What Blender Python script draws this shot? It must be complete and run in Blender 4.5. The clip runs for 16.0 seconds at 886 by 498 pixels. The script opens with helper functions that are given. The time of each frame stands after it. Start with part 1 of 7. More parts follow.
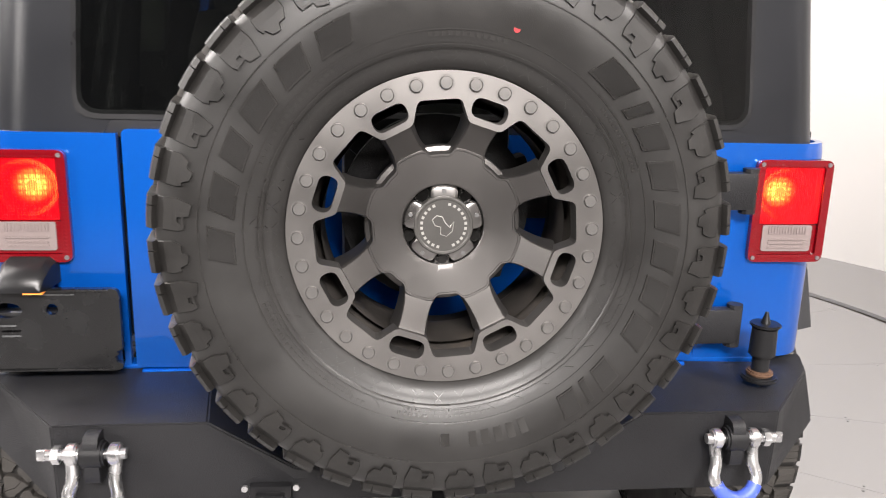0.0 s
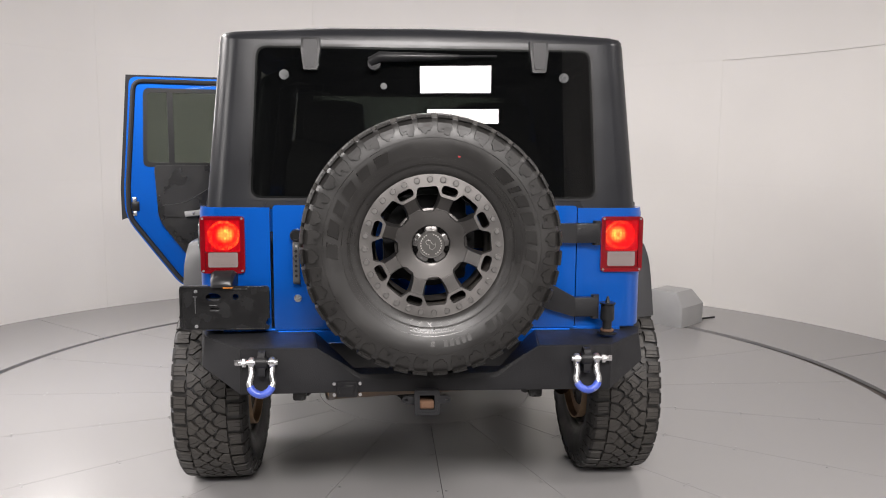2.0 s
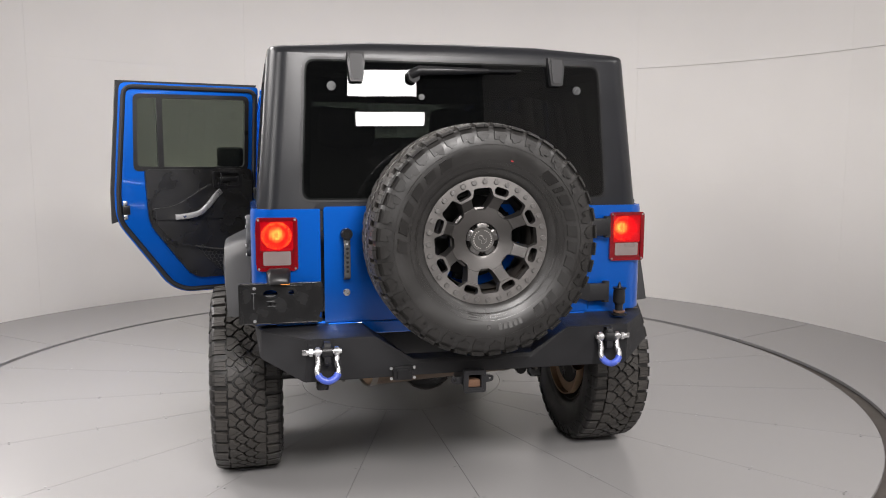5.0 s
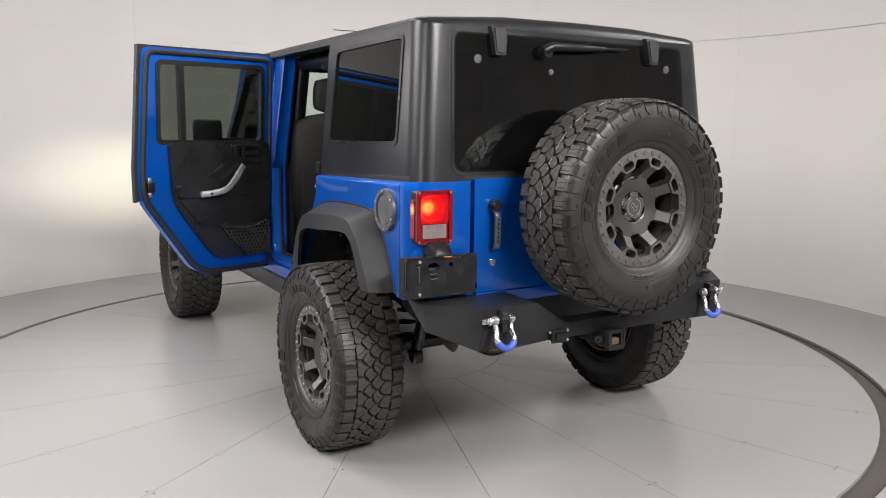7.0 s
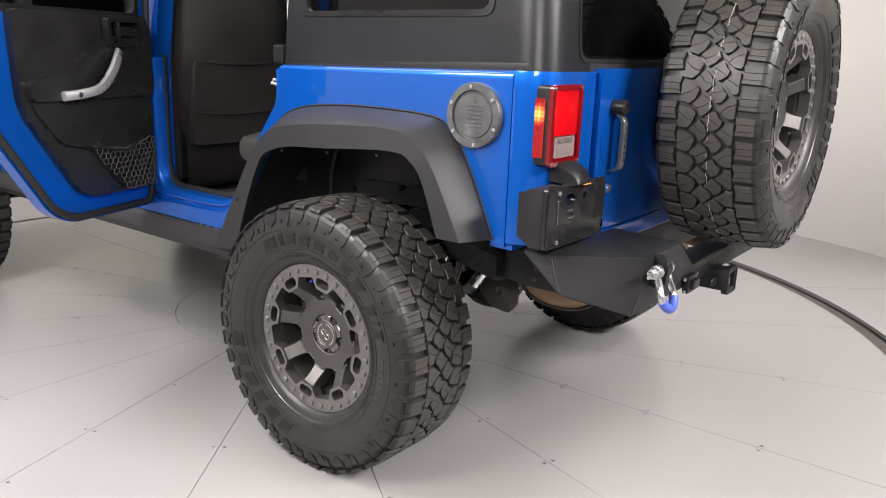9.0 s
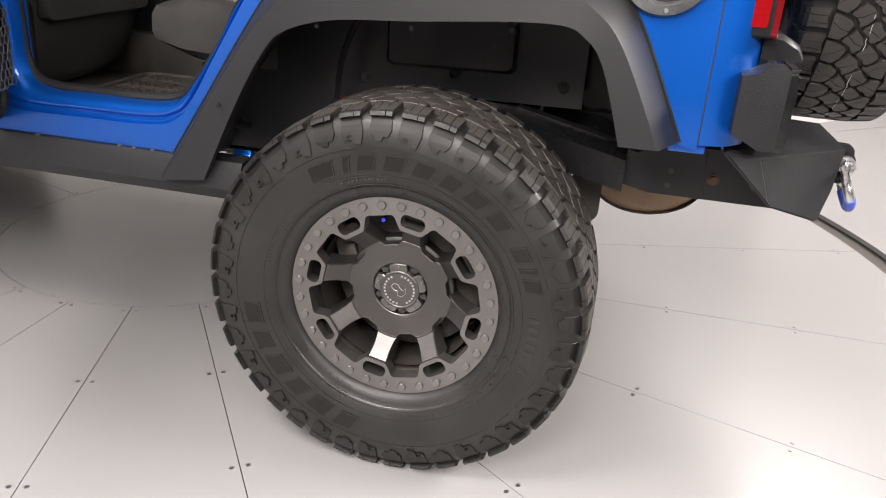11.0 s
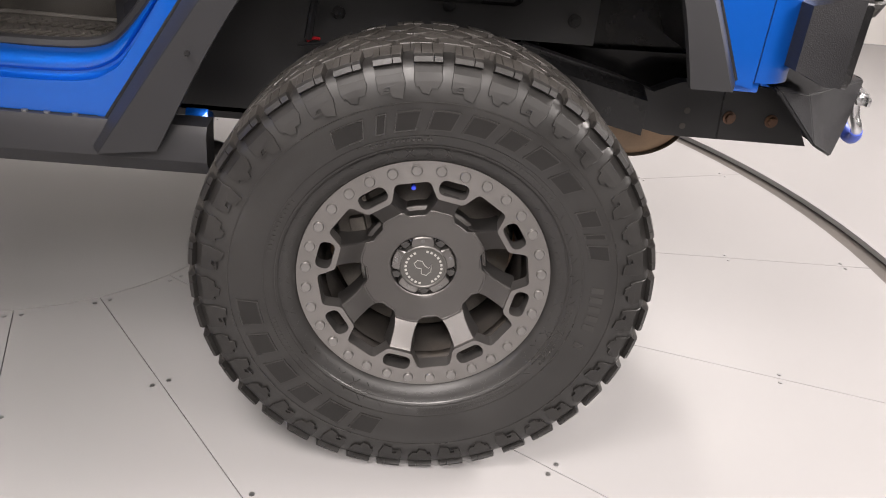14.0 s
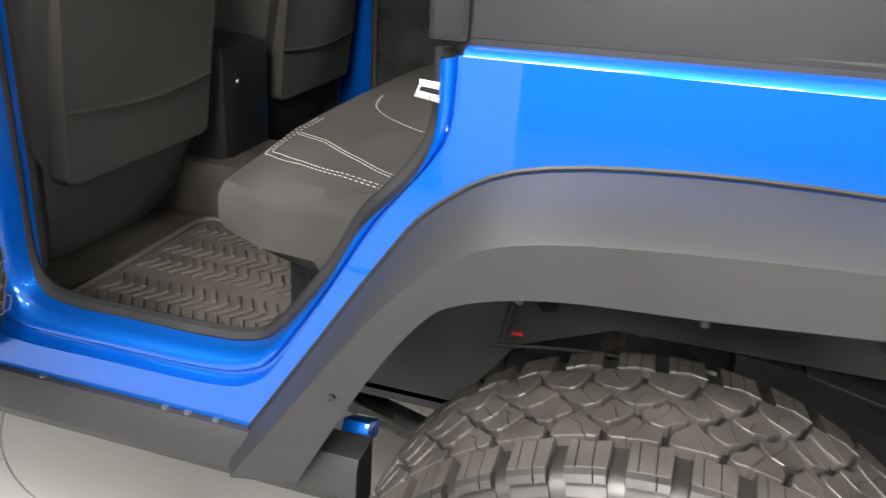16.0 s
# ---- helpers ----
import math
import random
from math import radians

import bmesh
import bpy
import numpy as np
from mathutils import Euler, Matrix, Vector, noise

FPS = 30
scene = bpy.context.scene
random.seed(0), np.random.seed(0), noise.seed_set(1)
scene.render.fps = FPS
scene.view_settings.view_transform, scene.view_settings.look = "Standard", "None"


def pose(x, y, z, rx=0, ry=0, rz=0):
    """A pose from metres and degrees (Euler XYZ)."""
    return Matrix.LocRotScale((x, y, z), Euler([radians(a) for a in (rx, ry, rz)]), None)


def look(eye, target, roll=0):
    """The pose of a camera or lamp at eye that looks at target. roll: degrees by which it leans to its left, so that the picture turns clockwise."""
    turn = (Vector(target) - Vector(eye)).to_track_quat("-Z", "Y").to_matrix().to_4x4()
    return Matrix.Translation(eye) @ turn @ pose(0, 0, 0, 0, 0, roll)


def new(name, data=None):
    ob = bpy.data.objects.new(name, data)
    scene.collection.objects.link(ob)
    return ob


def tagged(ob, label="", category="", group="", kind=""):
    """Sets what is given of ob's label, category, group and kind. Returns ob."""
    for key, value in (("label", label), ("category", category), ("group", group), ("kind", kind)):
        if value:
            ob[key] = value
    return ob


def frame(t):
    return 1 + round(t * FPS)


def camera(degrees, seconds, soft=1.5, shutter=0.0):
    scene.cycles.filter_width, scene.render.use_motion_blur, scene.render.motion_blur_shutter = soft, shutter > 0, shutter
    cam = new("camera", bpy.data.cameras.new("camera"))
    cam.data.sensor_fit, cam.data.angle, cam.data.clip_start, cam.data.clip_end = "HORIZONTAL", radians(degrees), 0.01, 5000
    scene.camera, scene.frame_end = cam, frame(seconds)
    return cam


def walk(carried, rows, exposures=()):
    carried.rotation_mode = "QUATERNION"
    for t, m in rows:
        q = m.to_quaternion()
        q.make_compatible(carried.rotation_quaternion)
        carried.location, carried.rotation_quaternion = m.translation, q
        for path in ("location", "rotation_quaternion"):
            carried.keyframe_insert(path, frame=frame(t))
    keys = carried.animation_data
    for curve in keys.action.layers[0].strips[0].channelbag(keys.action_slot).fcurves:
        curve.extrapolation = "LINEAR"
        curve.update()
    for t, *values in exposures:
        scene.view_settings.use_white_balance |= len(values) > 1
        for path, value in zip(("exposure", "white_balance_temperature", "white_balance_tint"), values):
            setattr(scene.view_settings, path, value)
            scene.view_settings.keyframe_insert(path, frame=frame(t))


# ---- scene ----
cam = camera(58.2, 16.0, soft=1.0, shutter=0.2)
PATH = [
    (0, (-0.131, -2.197, 1.429), (0.081, -0.269, 0.945), 1.6),
    (0.5, (-0.163, -2.571, 1.424), (0.019, -0.616, 1.046), 1.4),
    (1, (-0.125, -2.99, 1.461), (0.028, -1.023, 1.134), 0.9),
    (1.5, (-0.151, -3.366, 1.464), (-0.005, -1.39, 1.19), 0.6),
    (2, (-0.16, -3.623, 1.479), (-0.009, -1.644, 1.232), 0.4),
    (2.5, (-0.156, -3.819, 1.477), (-0.005, -1.839, 1.239), 0.1),
    (3, (-0.175, -3.886, 1.492), (-0.03, -1.906, 1.249), -0.1),
    (3.5, (-0.221, -3.921, 1.494), (-0.073, -1.941, 1.252), -0.4),
    (3.7, (-0.291, -3.916, 1.486), (-0.107, -1.939, 1.247), -0.4),
    (5.8, (-1.348, -3.76, 1.503), (-0.72, -1.878, 1.247), 0.3),
    (6, (-1.518, -3.735, 1.5), (-0.842, -1.87, 1.242), 0.3),
    (6.5, (-1.953, -3.62, 1.51), (-1.117, -1.825, 1.227), 0.5),
    (7, (-2.272, -3.368, 1.478), (-1.273, -1.662, 1.175), 0.5),
    (7.5, (-2.405, -2.983, 1.456), (-1.254, -1.382, 1.12), 0.6),
    (8, (-2.552, -2.587, 1.421), (-1.258, -1.112, 1.032), 0.9),
    (8.5, (-2.631, -2.12, 1.395), (-1.21, -0.787, 0.941), 1.5),
    (9, (-2.601, -1.709, 1.322), (-1.056, -0.54, 0.826), 2.1),
    (9.5, (-2.557, -1.334, 1.316), (-0.917, -0.342, 0.746), 2.6),
    (10, (-2.552, -0.956, 1.289), (-0.833, -0.16, 0.65), 3.1),
    (10.2, (-2.567, -0.838, 1.274), (-0.823, -0.118, 0.611), 3.3),
    (12.3, (-2.22, -0.087, 1.12), (-0.438, -0.075, 0.213), 4.4),
    (12.5, (-2.196, -0.069, 1.112), (-0.414, -0.09, 0.203), 4.5),
    (13, (-2.214, -0.012, 1.119), (-0.432, -0.113, 0.217), 4.9),
    (13.5, (-2.264, 0.068, 1.125), (-0.48, -0.075, 0.232), 5.6),
    (14, (-2.284, 0.076, 1.138), (-0.498, -0.069, 0.251), 6.2),
    (14.5, (-2.227, 0.023, 1.161), (-0.437, -0.083, 0.275), 6.3),
    (15, (-2.047, 0.066, 1.226), (-0.248, 0.049, 0.353), 5.9),
    (15.3, (-1.938, 0.114, 1.333), (-0.129, 0.142, 0.481), 5.1),
    (15.5, (-1.891, 0.113, 1.371), (-0.073, 0.199, 0.542), 5.0),
    (15.7, (-1.828, 0.102, 1.388), (-0.014, 0.3, 0.569), 4.5),
    (16, (-1.733, 0.07, 1.386), (0.04, 0.564, 0.603), 3.9),
]
WALK_EXPOSURE = ((0.0, 0.80, 6550, 13), (0.5, 0.51, 6550, 13), (1.0, 0.26, 6550, 13), (1.5, 0.12, 6500, 13), (3.0, -0.10, 6450, 13), (6.0, -0.06, 6400, 12), (7.0, 0.0, 6400, 12), (8.5, 0.34, 6500, 13), (9.5, 0.52, 6550, 14), (10.0, 0.52, 6550, 14),
                 (12.5, 0.52, 6650, 15), (14.5, 0.57, 6650, 15), (15.2, 0.9, 6650, 13), (15.6, 1.28, 6600, 11), (16.0, 1.5, 6600, 8))
walk(cam, [(t, look(eye, target, roll)) for t, eye, target, roll in PATH], WALK_EXPOSURE)

from mathutils.bvhtree import BVHTree

# ---- world and light ----
world = bpy.data.worlds.new("booth_air")
scene.world = world
world.use_nodes = True
world.node_tree.nodes["Background"].inputs[0].default_value = (0.9, 0.95, 1.0, 1)
world.node_tree.nodes["Background"].inputs[1].default_value = 0.01
TURN_X, TURN_Y = 0.097, 1.20          # centre of the turntable
CEILING_Z = 4.3


# ---- materials ----
def node_material(name):
    m = bpy.data.materials.new(name)
    m.use_nodes = True
    t = m.node_tree
    return m, t, t.nodes["Principled BSDF"], t.nodes, t.links


def surface(name, color, rough=0.5, metal=0.0, spec=0.5, vary=0.12, scale=6.0, grain=0.0, grain_scale=300.0,
            rough_vary=0.12, detail=4, coat=0.0, coat_rough=0.05, stain=None, stain_scale=2.0, stain_low=0.55, stain_high=0.75):
    """A procedural surface: colour varied at two scales, roughness patches, fine relief, optional stains."""
    m, t, b, n, l = node_material(name)
    co = n.new("ShaderNodeTexCoord")
    big = n.new("ShaderNodeTexNoise")
    big.inputs["Scale"].default_value, big.inputs["Detail"].default_value = scale, detail
    fine = n.new("ShaderNodeTexNoise")
    fine.inputs["Scale"].default_value, fine.inputs["Detail"].default_value = grain_scale, 2
    l.new(co.outputs["Object"], big.inputs["Vector"])
    l.new(co.outputs["Object"], fine.inputs["Vector"])
    mixed = n.new("ShaderNodeMath")
    mixed.operation = "MULTIPLY_ADD"
    l.new(fine.outputs["Fac"], mixed.inputs[0])
    mixed.inputs[1].default_value = 0.35
    l.new(big.outputs["Fac"], mixed.inputs[2])
    ramp = n.new("ShaderNodeMapRange")
    ramp.inputs["From Min"].default_value, ramp.inputs["From Max"].default_value = 0.4, 0.95
    ramp.inputs["To Min"].default_value, ramp.inputs["To Max"].default_value = 1 - vary, 1 + vary
    l.new(mixed.outputs[0], ramp.inputs["Value"])
    tint = n.new("ShaderNodeVectorMath")
    tint.operation = "SCALE"
    tint.inputs[0].default_value = color
    l.new(ramp.outputs[0], tint.inputs["Scale"])
    colour_out = tint.outputs[0]
    if stain:
        st = n.new("ShaderNodeTexNoise")
        st.inputs["Scale"].default_value, st.inputs["Detail"].default_value, st.inputs["Roughness"].default_value = stain_scale, 8, 0.7
        l.new(co.outputs["Object"], st.inputs["Vector"])
        mr = n.new("ShaderNodeMapRange")
        mr.inputs["From Min"].default_value, mr.inputs["From Max"].default_value = stain_low, stain_high
        l.new(st.outputs["Fac"], mr.inputs["Value"])
        mx = n.new("ShaderNodeMix")
        mx.data_type = "RGBA"
        l.new(mr.outputs[0], mx.inputs[0])
        l.new(colour_out, mx.inputs[6])
        mx.inputs[7].default_value = (*stain, 1)
        colour_out = mx.outputs[2]
    l.new(colour_out, b.inputs["Base Color"])
    rr = n.new("ShaderNodeMapRange")
    rr.inputs["From Min"].default_value, rr.inputs["From Max"].default_value = 0.3, 0.7
    rr.inputs["To Min"].default_value, rr.inputs["To Max"].default_value = max(rough - rough_vary, 0.02), min(rough + rough_vary, 1)
    l.new(big.outputs["Fac"], rr.inputs["Value"])
    l.new(rr.outputs[0], b.inputs["Roughness"])
    b.inputs["Metallic"].default_value = metal
    b.inputs["Specular IOR Level"].default_value = spec
    b.inputs["Coat Weight"].default_value, b.inputs["Coat Roughness"].default_value = coat, coat_rough
    if grain:
        bump = n.new("ShaderNodeBump")
        bump.inputs["Strength"].default_value, bump.inputs["Distance"].default_value = grain, 0.002
        l.new(fine.outputs["Fac"], bump.inputs["Height"])
        l.new(bump.outputs[0], b.inputs["Normal"])
    return m


def glass(name, tint, opacity, rough=0.0):
    """Tinted car glass: part clear, part dark film, with a mirror-like face."""
    m, t, b, n, l = node_material(name)
    out = n["Material Output"]
    clear = n.new("ShaderNodeBsdfTransparent")
    clear.inputs[0].default_value = (*tint, 1)
    dark = n.new("ShaderNodeBsdfDiffuse")
    dark.inputs[0].default_value = (0.01, 0.011, 0.012, 1)
    body = n.new("ShaderNodeMixShader")
    body.inputs[0].default_value = opacity
    l.new(clear.outputs[0], body.inputs[1])
    l.new(dark.outputs[0], body.inputs[2])
    gloss = n.new("ShaderNodeBsdfGlossy")
    gloss.inputs["Roughness"].default_value = rough
    fres = n.new("ShaderNodeFresnel")
    fres.inputs["IOR"].default_value = 1.5
    top = n.new("ShaderNodeMixShader")
    l.new(fres.outputs[0], top.inputs[0])
    l.new(body.outputs[0], top.inputs[1])
    l.new(gloss.outputs[0], top.inputs[2])
    l.new(top.outputs[0], out.inputs["Surface"])
    return m


def glow(name, color, strength):
    m, t, b, n, l = node_material(name)
    b.inputs["Base Color"].default_value = (*color, 1)
    b.inputs["Emission Color"].default_value = (*color, 1)
    b.inputs["Emission Strength"].default_value = strength
    return m


def lens(name, color, strength=0.0, scale=140.0, rough=0.12):
    """Ribbed coloured lamp lens with small square facets."""
    m, t, b, n, l = node_material(name)
    co = n.new("ShaderNodeTexCoord")
    br = n.new("ShaderNodeTexVoronoi")
    br.distance = "CHEBYCHEV"
    br.inputs["Scale"].default_value, br.inputs["Randomness"].default_value = scale, 0.0
    l.new(co.outputs["Object"], br.inputs["Vector"])
    bump = n.new("ShaderNodeBump")
    bump.inputs["Strength"].default_value, bump.inputs["Distance"].default_value = 0.35, 0.002
    l.new(br.outputs["Distance"], bump.inputs["Height"])
    l.new(bump.outputs[0], b.inputs["Normal"])
    b.inputs["Base Color"].default_value = (*color, 1)
    b.inputs["Roughness"].default_value = rough
    b.inputs["Coat Weight"].default_value = 0.5
    if strength:
        b.inputs["Emission Color"].default_value = (*color, 1)
        mul = n.new("ShaderNodeMapRange")
        mul.inputs["From Min"].default_value, mul.inputs["From Max"].default_value = 0.0, 0.5
        mul.inputs["To Min"].default_value, mul.inputs["To Max"].default_value = strength * 1.3, strength * 0.6
        l.new(br.outputs["Distance"], mul.inputs["Value"])
        l.new(mul.outputs[0], b.inputs["Emission Strength"])
    return m


def clear_lens(name, color, see=0.5):
    """A red lens with vertical ribs that lets the lamp behind it show."""
    m = lens(name, color, 0.42, scale=170.0)
    n, l = m.node_tree.nodes, m.node_tree.links
    wave = n.new("ShaderNodeTexWave")
    wave.bands_direction = "X"
    wave.inputs["Scale"].default_value = 75.0
    l.new([x for x in n if x.type == "TEX_COORD"][0].outputs["Object"], wave.inputs["Vector"])
    part_clear = n.new("ShaderNodeMapRange")
    part_clear.inputs["To Min"].default_value, part_clear.inputs["To Max"].default_value = see - 0.22, see + 0.22
    l.new(wave.outputs["Fac"], part_clear.inputs["Value"])
    clear = n.new("ShaderNodeBsdfTransparent")
    clear.inputs[0].default_value = (1.0, 0.46, 0.26, 1)
    mix = n.new("ShaderNodeMixShader")
    l.new(part_clear.outputs[0], mix.inputs[0])
    l.new(n["Principled BSDF"].outputs[0], mix.inputs[1])
    l.new(clear.outputs[0], mix.inputs[2])
    l.new(mix.outputs[0], n["Material Output"].inputs["Surface"])
    return m


def lit_face(name, color, hot, strength, middle, reach, axes):
    """A surface that glows round the lamp behind or before it; the reach is in parts of its box."""
    m = lens(name, color, 0.0, scale=90.0)
    n, l, b = m.node_tree.nodes, m.node_tree.links, m.node_tree.nodes["Principled BSDF"]
    off = n.new("ShaderNodeVectorMath")
    off.operation = "SUBTRACT"
    off.inputs[1].default_value = middle
    l.new([x for x in n if x.type == "TEX_COORD"][0].outputs["Generated"], off.inputs[0])
    flat = n.new("ShaderNodeVectorMath")
    flat.operation = "MULTIPLY"
    flat.inputs[1].default_value = axes
    l.new(off.outputs[0], flat.inputs[0])
    ln = n.new("ShaderNodeVectorMath")
    ln.operation = "LENGTH"
    l.new(flat.outputs[0], ln.inputs[0])
    ramp = n.new("ShaderNodeValToRGB")
    ramp.color_ramp.elements[0].position, ramp.color_ramp.elements[0].color = 0.0, (*hot, 1)
    ramp.color_ramp.elements[1].position, ramp.color_ramp.elements[1].color = reach, (*color, 1)
    l.new(ln.outputs["Value"], ramp.inputs[0])
    l.new(ramp.outputs[0], b.inputs["Emission Color"])
    fall = n.new("ShaderNodeMapRange")
    fall.interpolation_type = "SMOOTHSTEP"
    fall.inputs["From Min"].default_value, fall.inputs["From Max"].default_value = 0.0, reach
    fall.inputs["To Min"].default_value, fall.inputs["To Max"].default_value = strength, 0.22
    l.new(ln.outputs["Value"], fall.inputs["Value"])
    cell = n.new("ShaderNodeMapRange")
    cell.inputs["From Max"].default_value = 0.5
    cell.inputs["To Min"].default_value, cell.inputs["To Max"].default_value = 1.5, 0.3
    l.new([x for x in n if x.type == "TEX_VORONOI"][0].outputs["Distance"], cell.inputs["Value"])
    mul = n.new("ShaderNodeMath")
    mul.operation = "MULTIPLY"
    l.new(fall.outputs[0], mul.inputs[0])
    l.new(cell.outputs[0], mul.inputs[1])
    l.new(mul.outputs[0], b.inputs["Emission Strength"])
    return m


def paint(name, color):
    """Blue metallic car paint with flakes under a clear coat."""
    m, t, b, n, l = node_material(name)
    co = n.new("ShaderNodeTexCoord")
    fl = n.new("ShaderNodeTexVoronoi")
    fl.inputs["Scale"].default_value = 2500
    l.new(co.outputs["Object"], fl.inputs["Vector"])
    big = n.new("ShaderNodeTexNoise")
    big.inputs["Scale"].default_value = 3.0
    l.new(co.outputs["Object"], big.inputs["Vector"])
    mr = n.new("ShaderNodeMapRange")
    mr.inputs["To Min"].default_value, mr.inputs["To Max"].default_value = 0.85, 1.15
    l.new(fl.outputs["Color"], mr.inputs["Value"])
    sc = n.new("ShaderNodeVectorMath")
    sc.operation = "SCALE"
    sc.inputs[0].default_value = color
    l.new(mr.outputs[0], sc.inputs["Scale"])
    l.new(sc.outputs[0], b.inputs["Base Color"])
    rr = n.new("ShaderNodeMapRange")
    rr.inputs["To Min"].default_value, rr.inputs["To Max"].default_value = 0.34, 0.46
    l.new(big.outputs["Fac"], rr.inputs["Value"])
    l.new(rr.outputs[0], b.inputs["Roughness"])
    b.inputs["Metallic"].default_value = 0.6
    b.inputs["Specular IOR Level"].default_value = 0.15
    b.inputs["Coat Weight"].default_value, b.inputs["Coat Roughness"].default_value, b.inputs["Coat IOR"].default_value = 1.0, 0.03, 1.5
    return m


BLUE = paint("blue_metallic_paint", (0.0, 0.088, 0.45))
TOP = surface("matte_black_top", (0.0095, 0.0102, 0.0125), 0.31, vary=0.12, grain=0.05, grain_scale=900, spec=0.36, rough_vary=0.025)
FLARE = surface("textured_black_plastic", (0.0205, 0.0205, 0.0222), 0.48, vary=0.15, grain=0.14, grain_scale=950, spec=0.32, scale=4, rough_vary=0.03)
POWDER = surface("black_powder_coat", (0.013, 0.013, 0.0145), 0.5, vary=0.2, grain=0.5, grain_scale=420, spec=0.28)
BLACK = surface("black_plastic", (0.010, 0.010, 0.011), 0.36, vary=0.2, grain=0.1, spec=0.3)
UNDER = surface("black_chassis_paint", (0.008, 0.008, 0.0085), 0.22, vary=0.3, scale=9, stain=(0.022, 0.019, 0.016), stain_scale=6, spec=0.4)
GLOSS = surface("scuffed_gloss_black_plastic", (0.009, 0.009, 0.0095), 0.24, vary=0.3, scale=20, grain=0.04, spec=0.5, stain=(0.03, 0.029, 0.028), stain_scale=30, stain_low=0.62, stain_high=0.8)
LINER = surface("grey_black_liner", (0.015, 0.015, 0.0157), 0.42, vary=0.2, scale=5, grain=0.15, grain_scale=500, spec=0.4, stain=(0.028, 0.025, 0.022), stain_scale=5, stain_low=0.6, stain_high=0.9)
RUBBER = surface("tyre_rubber", (0.0105, 0.0098, 0.0093), 0.46, vary=0.3, scale=9, grain=0.10, grain_scale=600, coat=0.1, coat_rough=0.35, spec=0.50,
                 stain=(0.015, 0.0135, 0.012), stain_scale=4, stain_low=0.56, stain_high=0.9)
TREAD = surface("tread_rubber", (0.036, 0.0330, 0.0302), 0.50, vary=0.3, scale=14, grain=0.3, grain_scale=260, spec=0.42,
                stain=(0.04, 0.036, 0.031), stain_scale=9, stain_low=0.5, stain_high=0.85)
MARK = surface("moulded_rubber_marks", (0.014, 0.013, 0.0122), 0.30, vary=0.2, spec=0.6)
MARK_FILL = surface("ribbed_black_rubber", (0.0088, 0.0082, 0.0078), 0.5, vary=0.2, grain=0.12, grain_scale=500, spec=0.3)
SHOULDER = surface("shoulder_rubber", (0.0105, 0.0097, 0.0091), 0.50, vary=0.35, scale=16, grain=0.10, grain_scale=450, spec=0.42,
                   stain=(0.017, 0.015, 0.0135), stain_scale=8, stain_low=0.55, stain_high=0.9)
RIM_DARK = surface("dark_satin_rim", (0.112, 0.107, 0.104), 0.41, metal=0.9, vary=0.08, grain=0.05, grain_scale=700)
RIM = surface("gunmetal_rim", (0.205, 0.196, 0.190), 0.40, metal=0.9, vary=0.08, grain=0.06, grain_scale=700)
BARREL = surface("dusty_dark_barrel", (0.040, 0.036, 0.033), 0.42, metal=0.3, vary=0.3, scale=11, stain=(0.075, 0.062, 0.05), stain_scale=7)
BOLT = surface("rim_bolt", (0.22, 0.213, 0.207), 0.38, metal=0.85, vary=0.1)
DARK_CHROME = surface("dark_chrome", (0.10, 0.098, 0.096), 0.16, metal=1.0, vary=0.1)
CHROME = surface("machined_cap", (0.2, 0.193, 0.188), 0.33, metal=0.95, vary=0.1)
DARKCAP = surface("dark_cap_disc", (0.09, 0.087, 0.083), 0.4, metal=0.6, vary=0.1)
ETCH = surface("etched_silver", (0.5, 0.49, 0.47), 0.35, metal=0.7, vary=0.05)
ZINC = surface("zinc_steel", (0.62, 0.62, 0.63), 0.28, metal=0.95, vary=0.2, scale=30, rough_vary=0.1)
SHBLUE = surface("chipped_blue_enamel", (0.05, 0.09, 0.42), 0.4, vary=0.25, scale=30, stain=(0.3, 0.3, 0.34), stain_scale=22, stain_low=0.62, stain_high=0.7)
RUST = surface("rusted_steel", (0.11, 0.056, 0.031), 0.8, vary=0.4, scale=20, grain=0.5, stain=(0.05, 0.03, 0.02), stain_scale=15)
SEALANT = surface("black_rubber_seal", (0.014, 0.014, 0.015), 0.5, vary=0.15, spec=0.3)
TRIM = surface("black_door_trim", (0.013, 0.0127, 0.0127), 0.29, vary=0.2, grain=0.2, grain_scale=700, spec=0.5)
FADED = surface("faded_grey_plastic", (0.066, 0.068, 0.070), 0.33, vary=0.4, scale=18, grain=0.2, stain=(0.13, 0.135, 0.14), stain_scale=9, stain_low=0.56, stain_high=0.8)
SILVER = surface("silver_plastic", (0.3, 0.3, 0.31), 0.35, metal=0.5, vary=0.1)
CLOTH = surface("charcoal_seat_cloth", (0.039, 0.0372, 0.0360), 0.85, vary=0.2, scale=14, grain=0.9, grain_scale=900, spec=0.2)
CLOTH2 = surface("grey_seat_side", (0.03, 0.0275, 0.0257), 0.8, vary=0.15, scale=10, grain=0.7, grain_scale=900, spec=0.2)
NET = surface("grey_net_cord", (0.062, 0.060, 0.058), 0.7, vary=0.2)
STITCH = surface("pale_thread", (0.3, 0.285, 0.27), 0.8, vary=0.2)
MAT = surface("dusty_brown_rubber_mat", (0.056, 0.051, 0.046), 0.6, vary=0.3, scale=10, grain=0.3, stain=(0.075, 0.067, 0.058), stain_scale=7, spec=0.3)
CARPET = surface("dusty_rubber_mat", (0.035, 0.032, 0.029), 0.75, vary=0.3, scale=10, grain=0.5, stain=(0.06, 0.052, 0.044), stain_scale=9, spec=0.2)
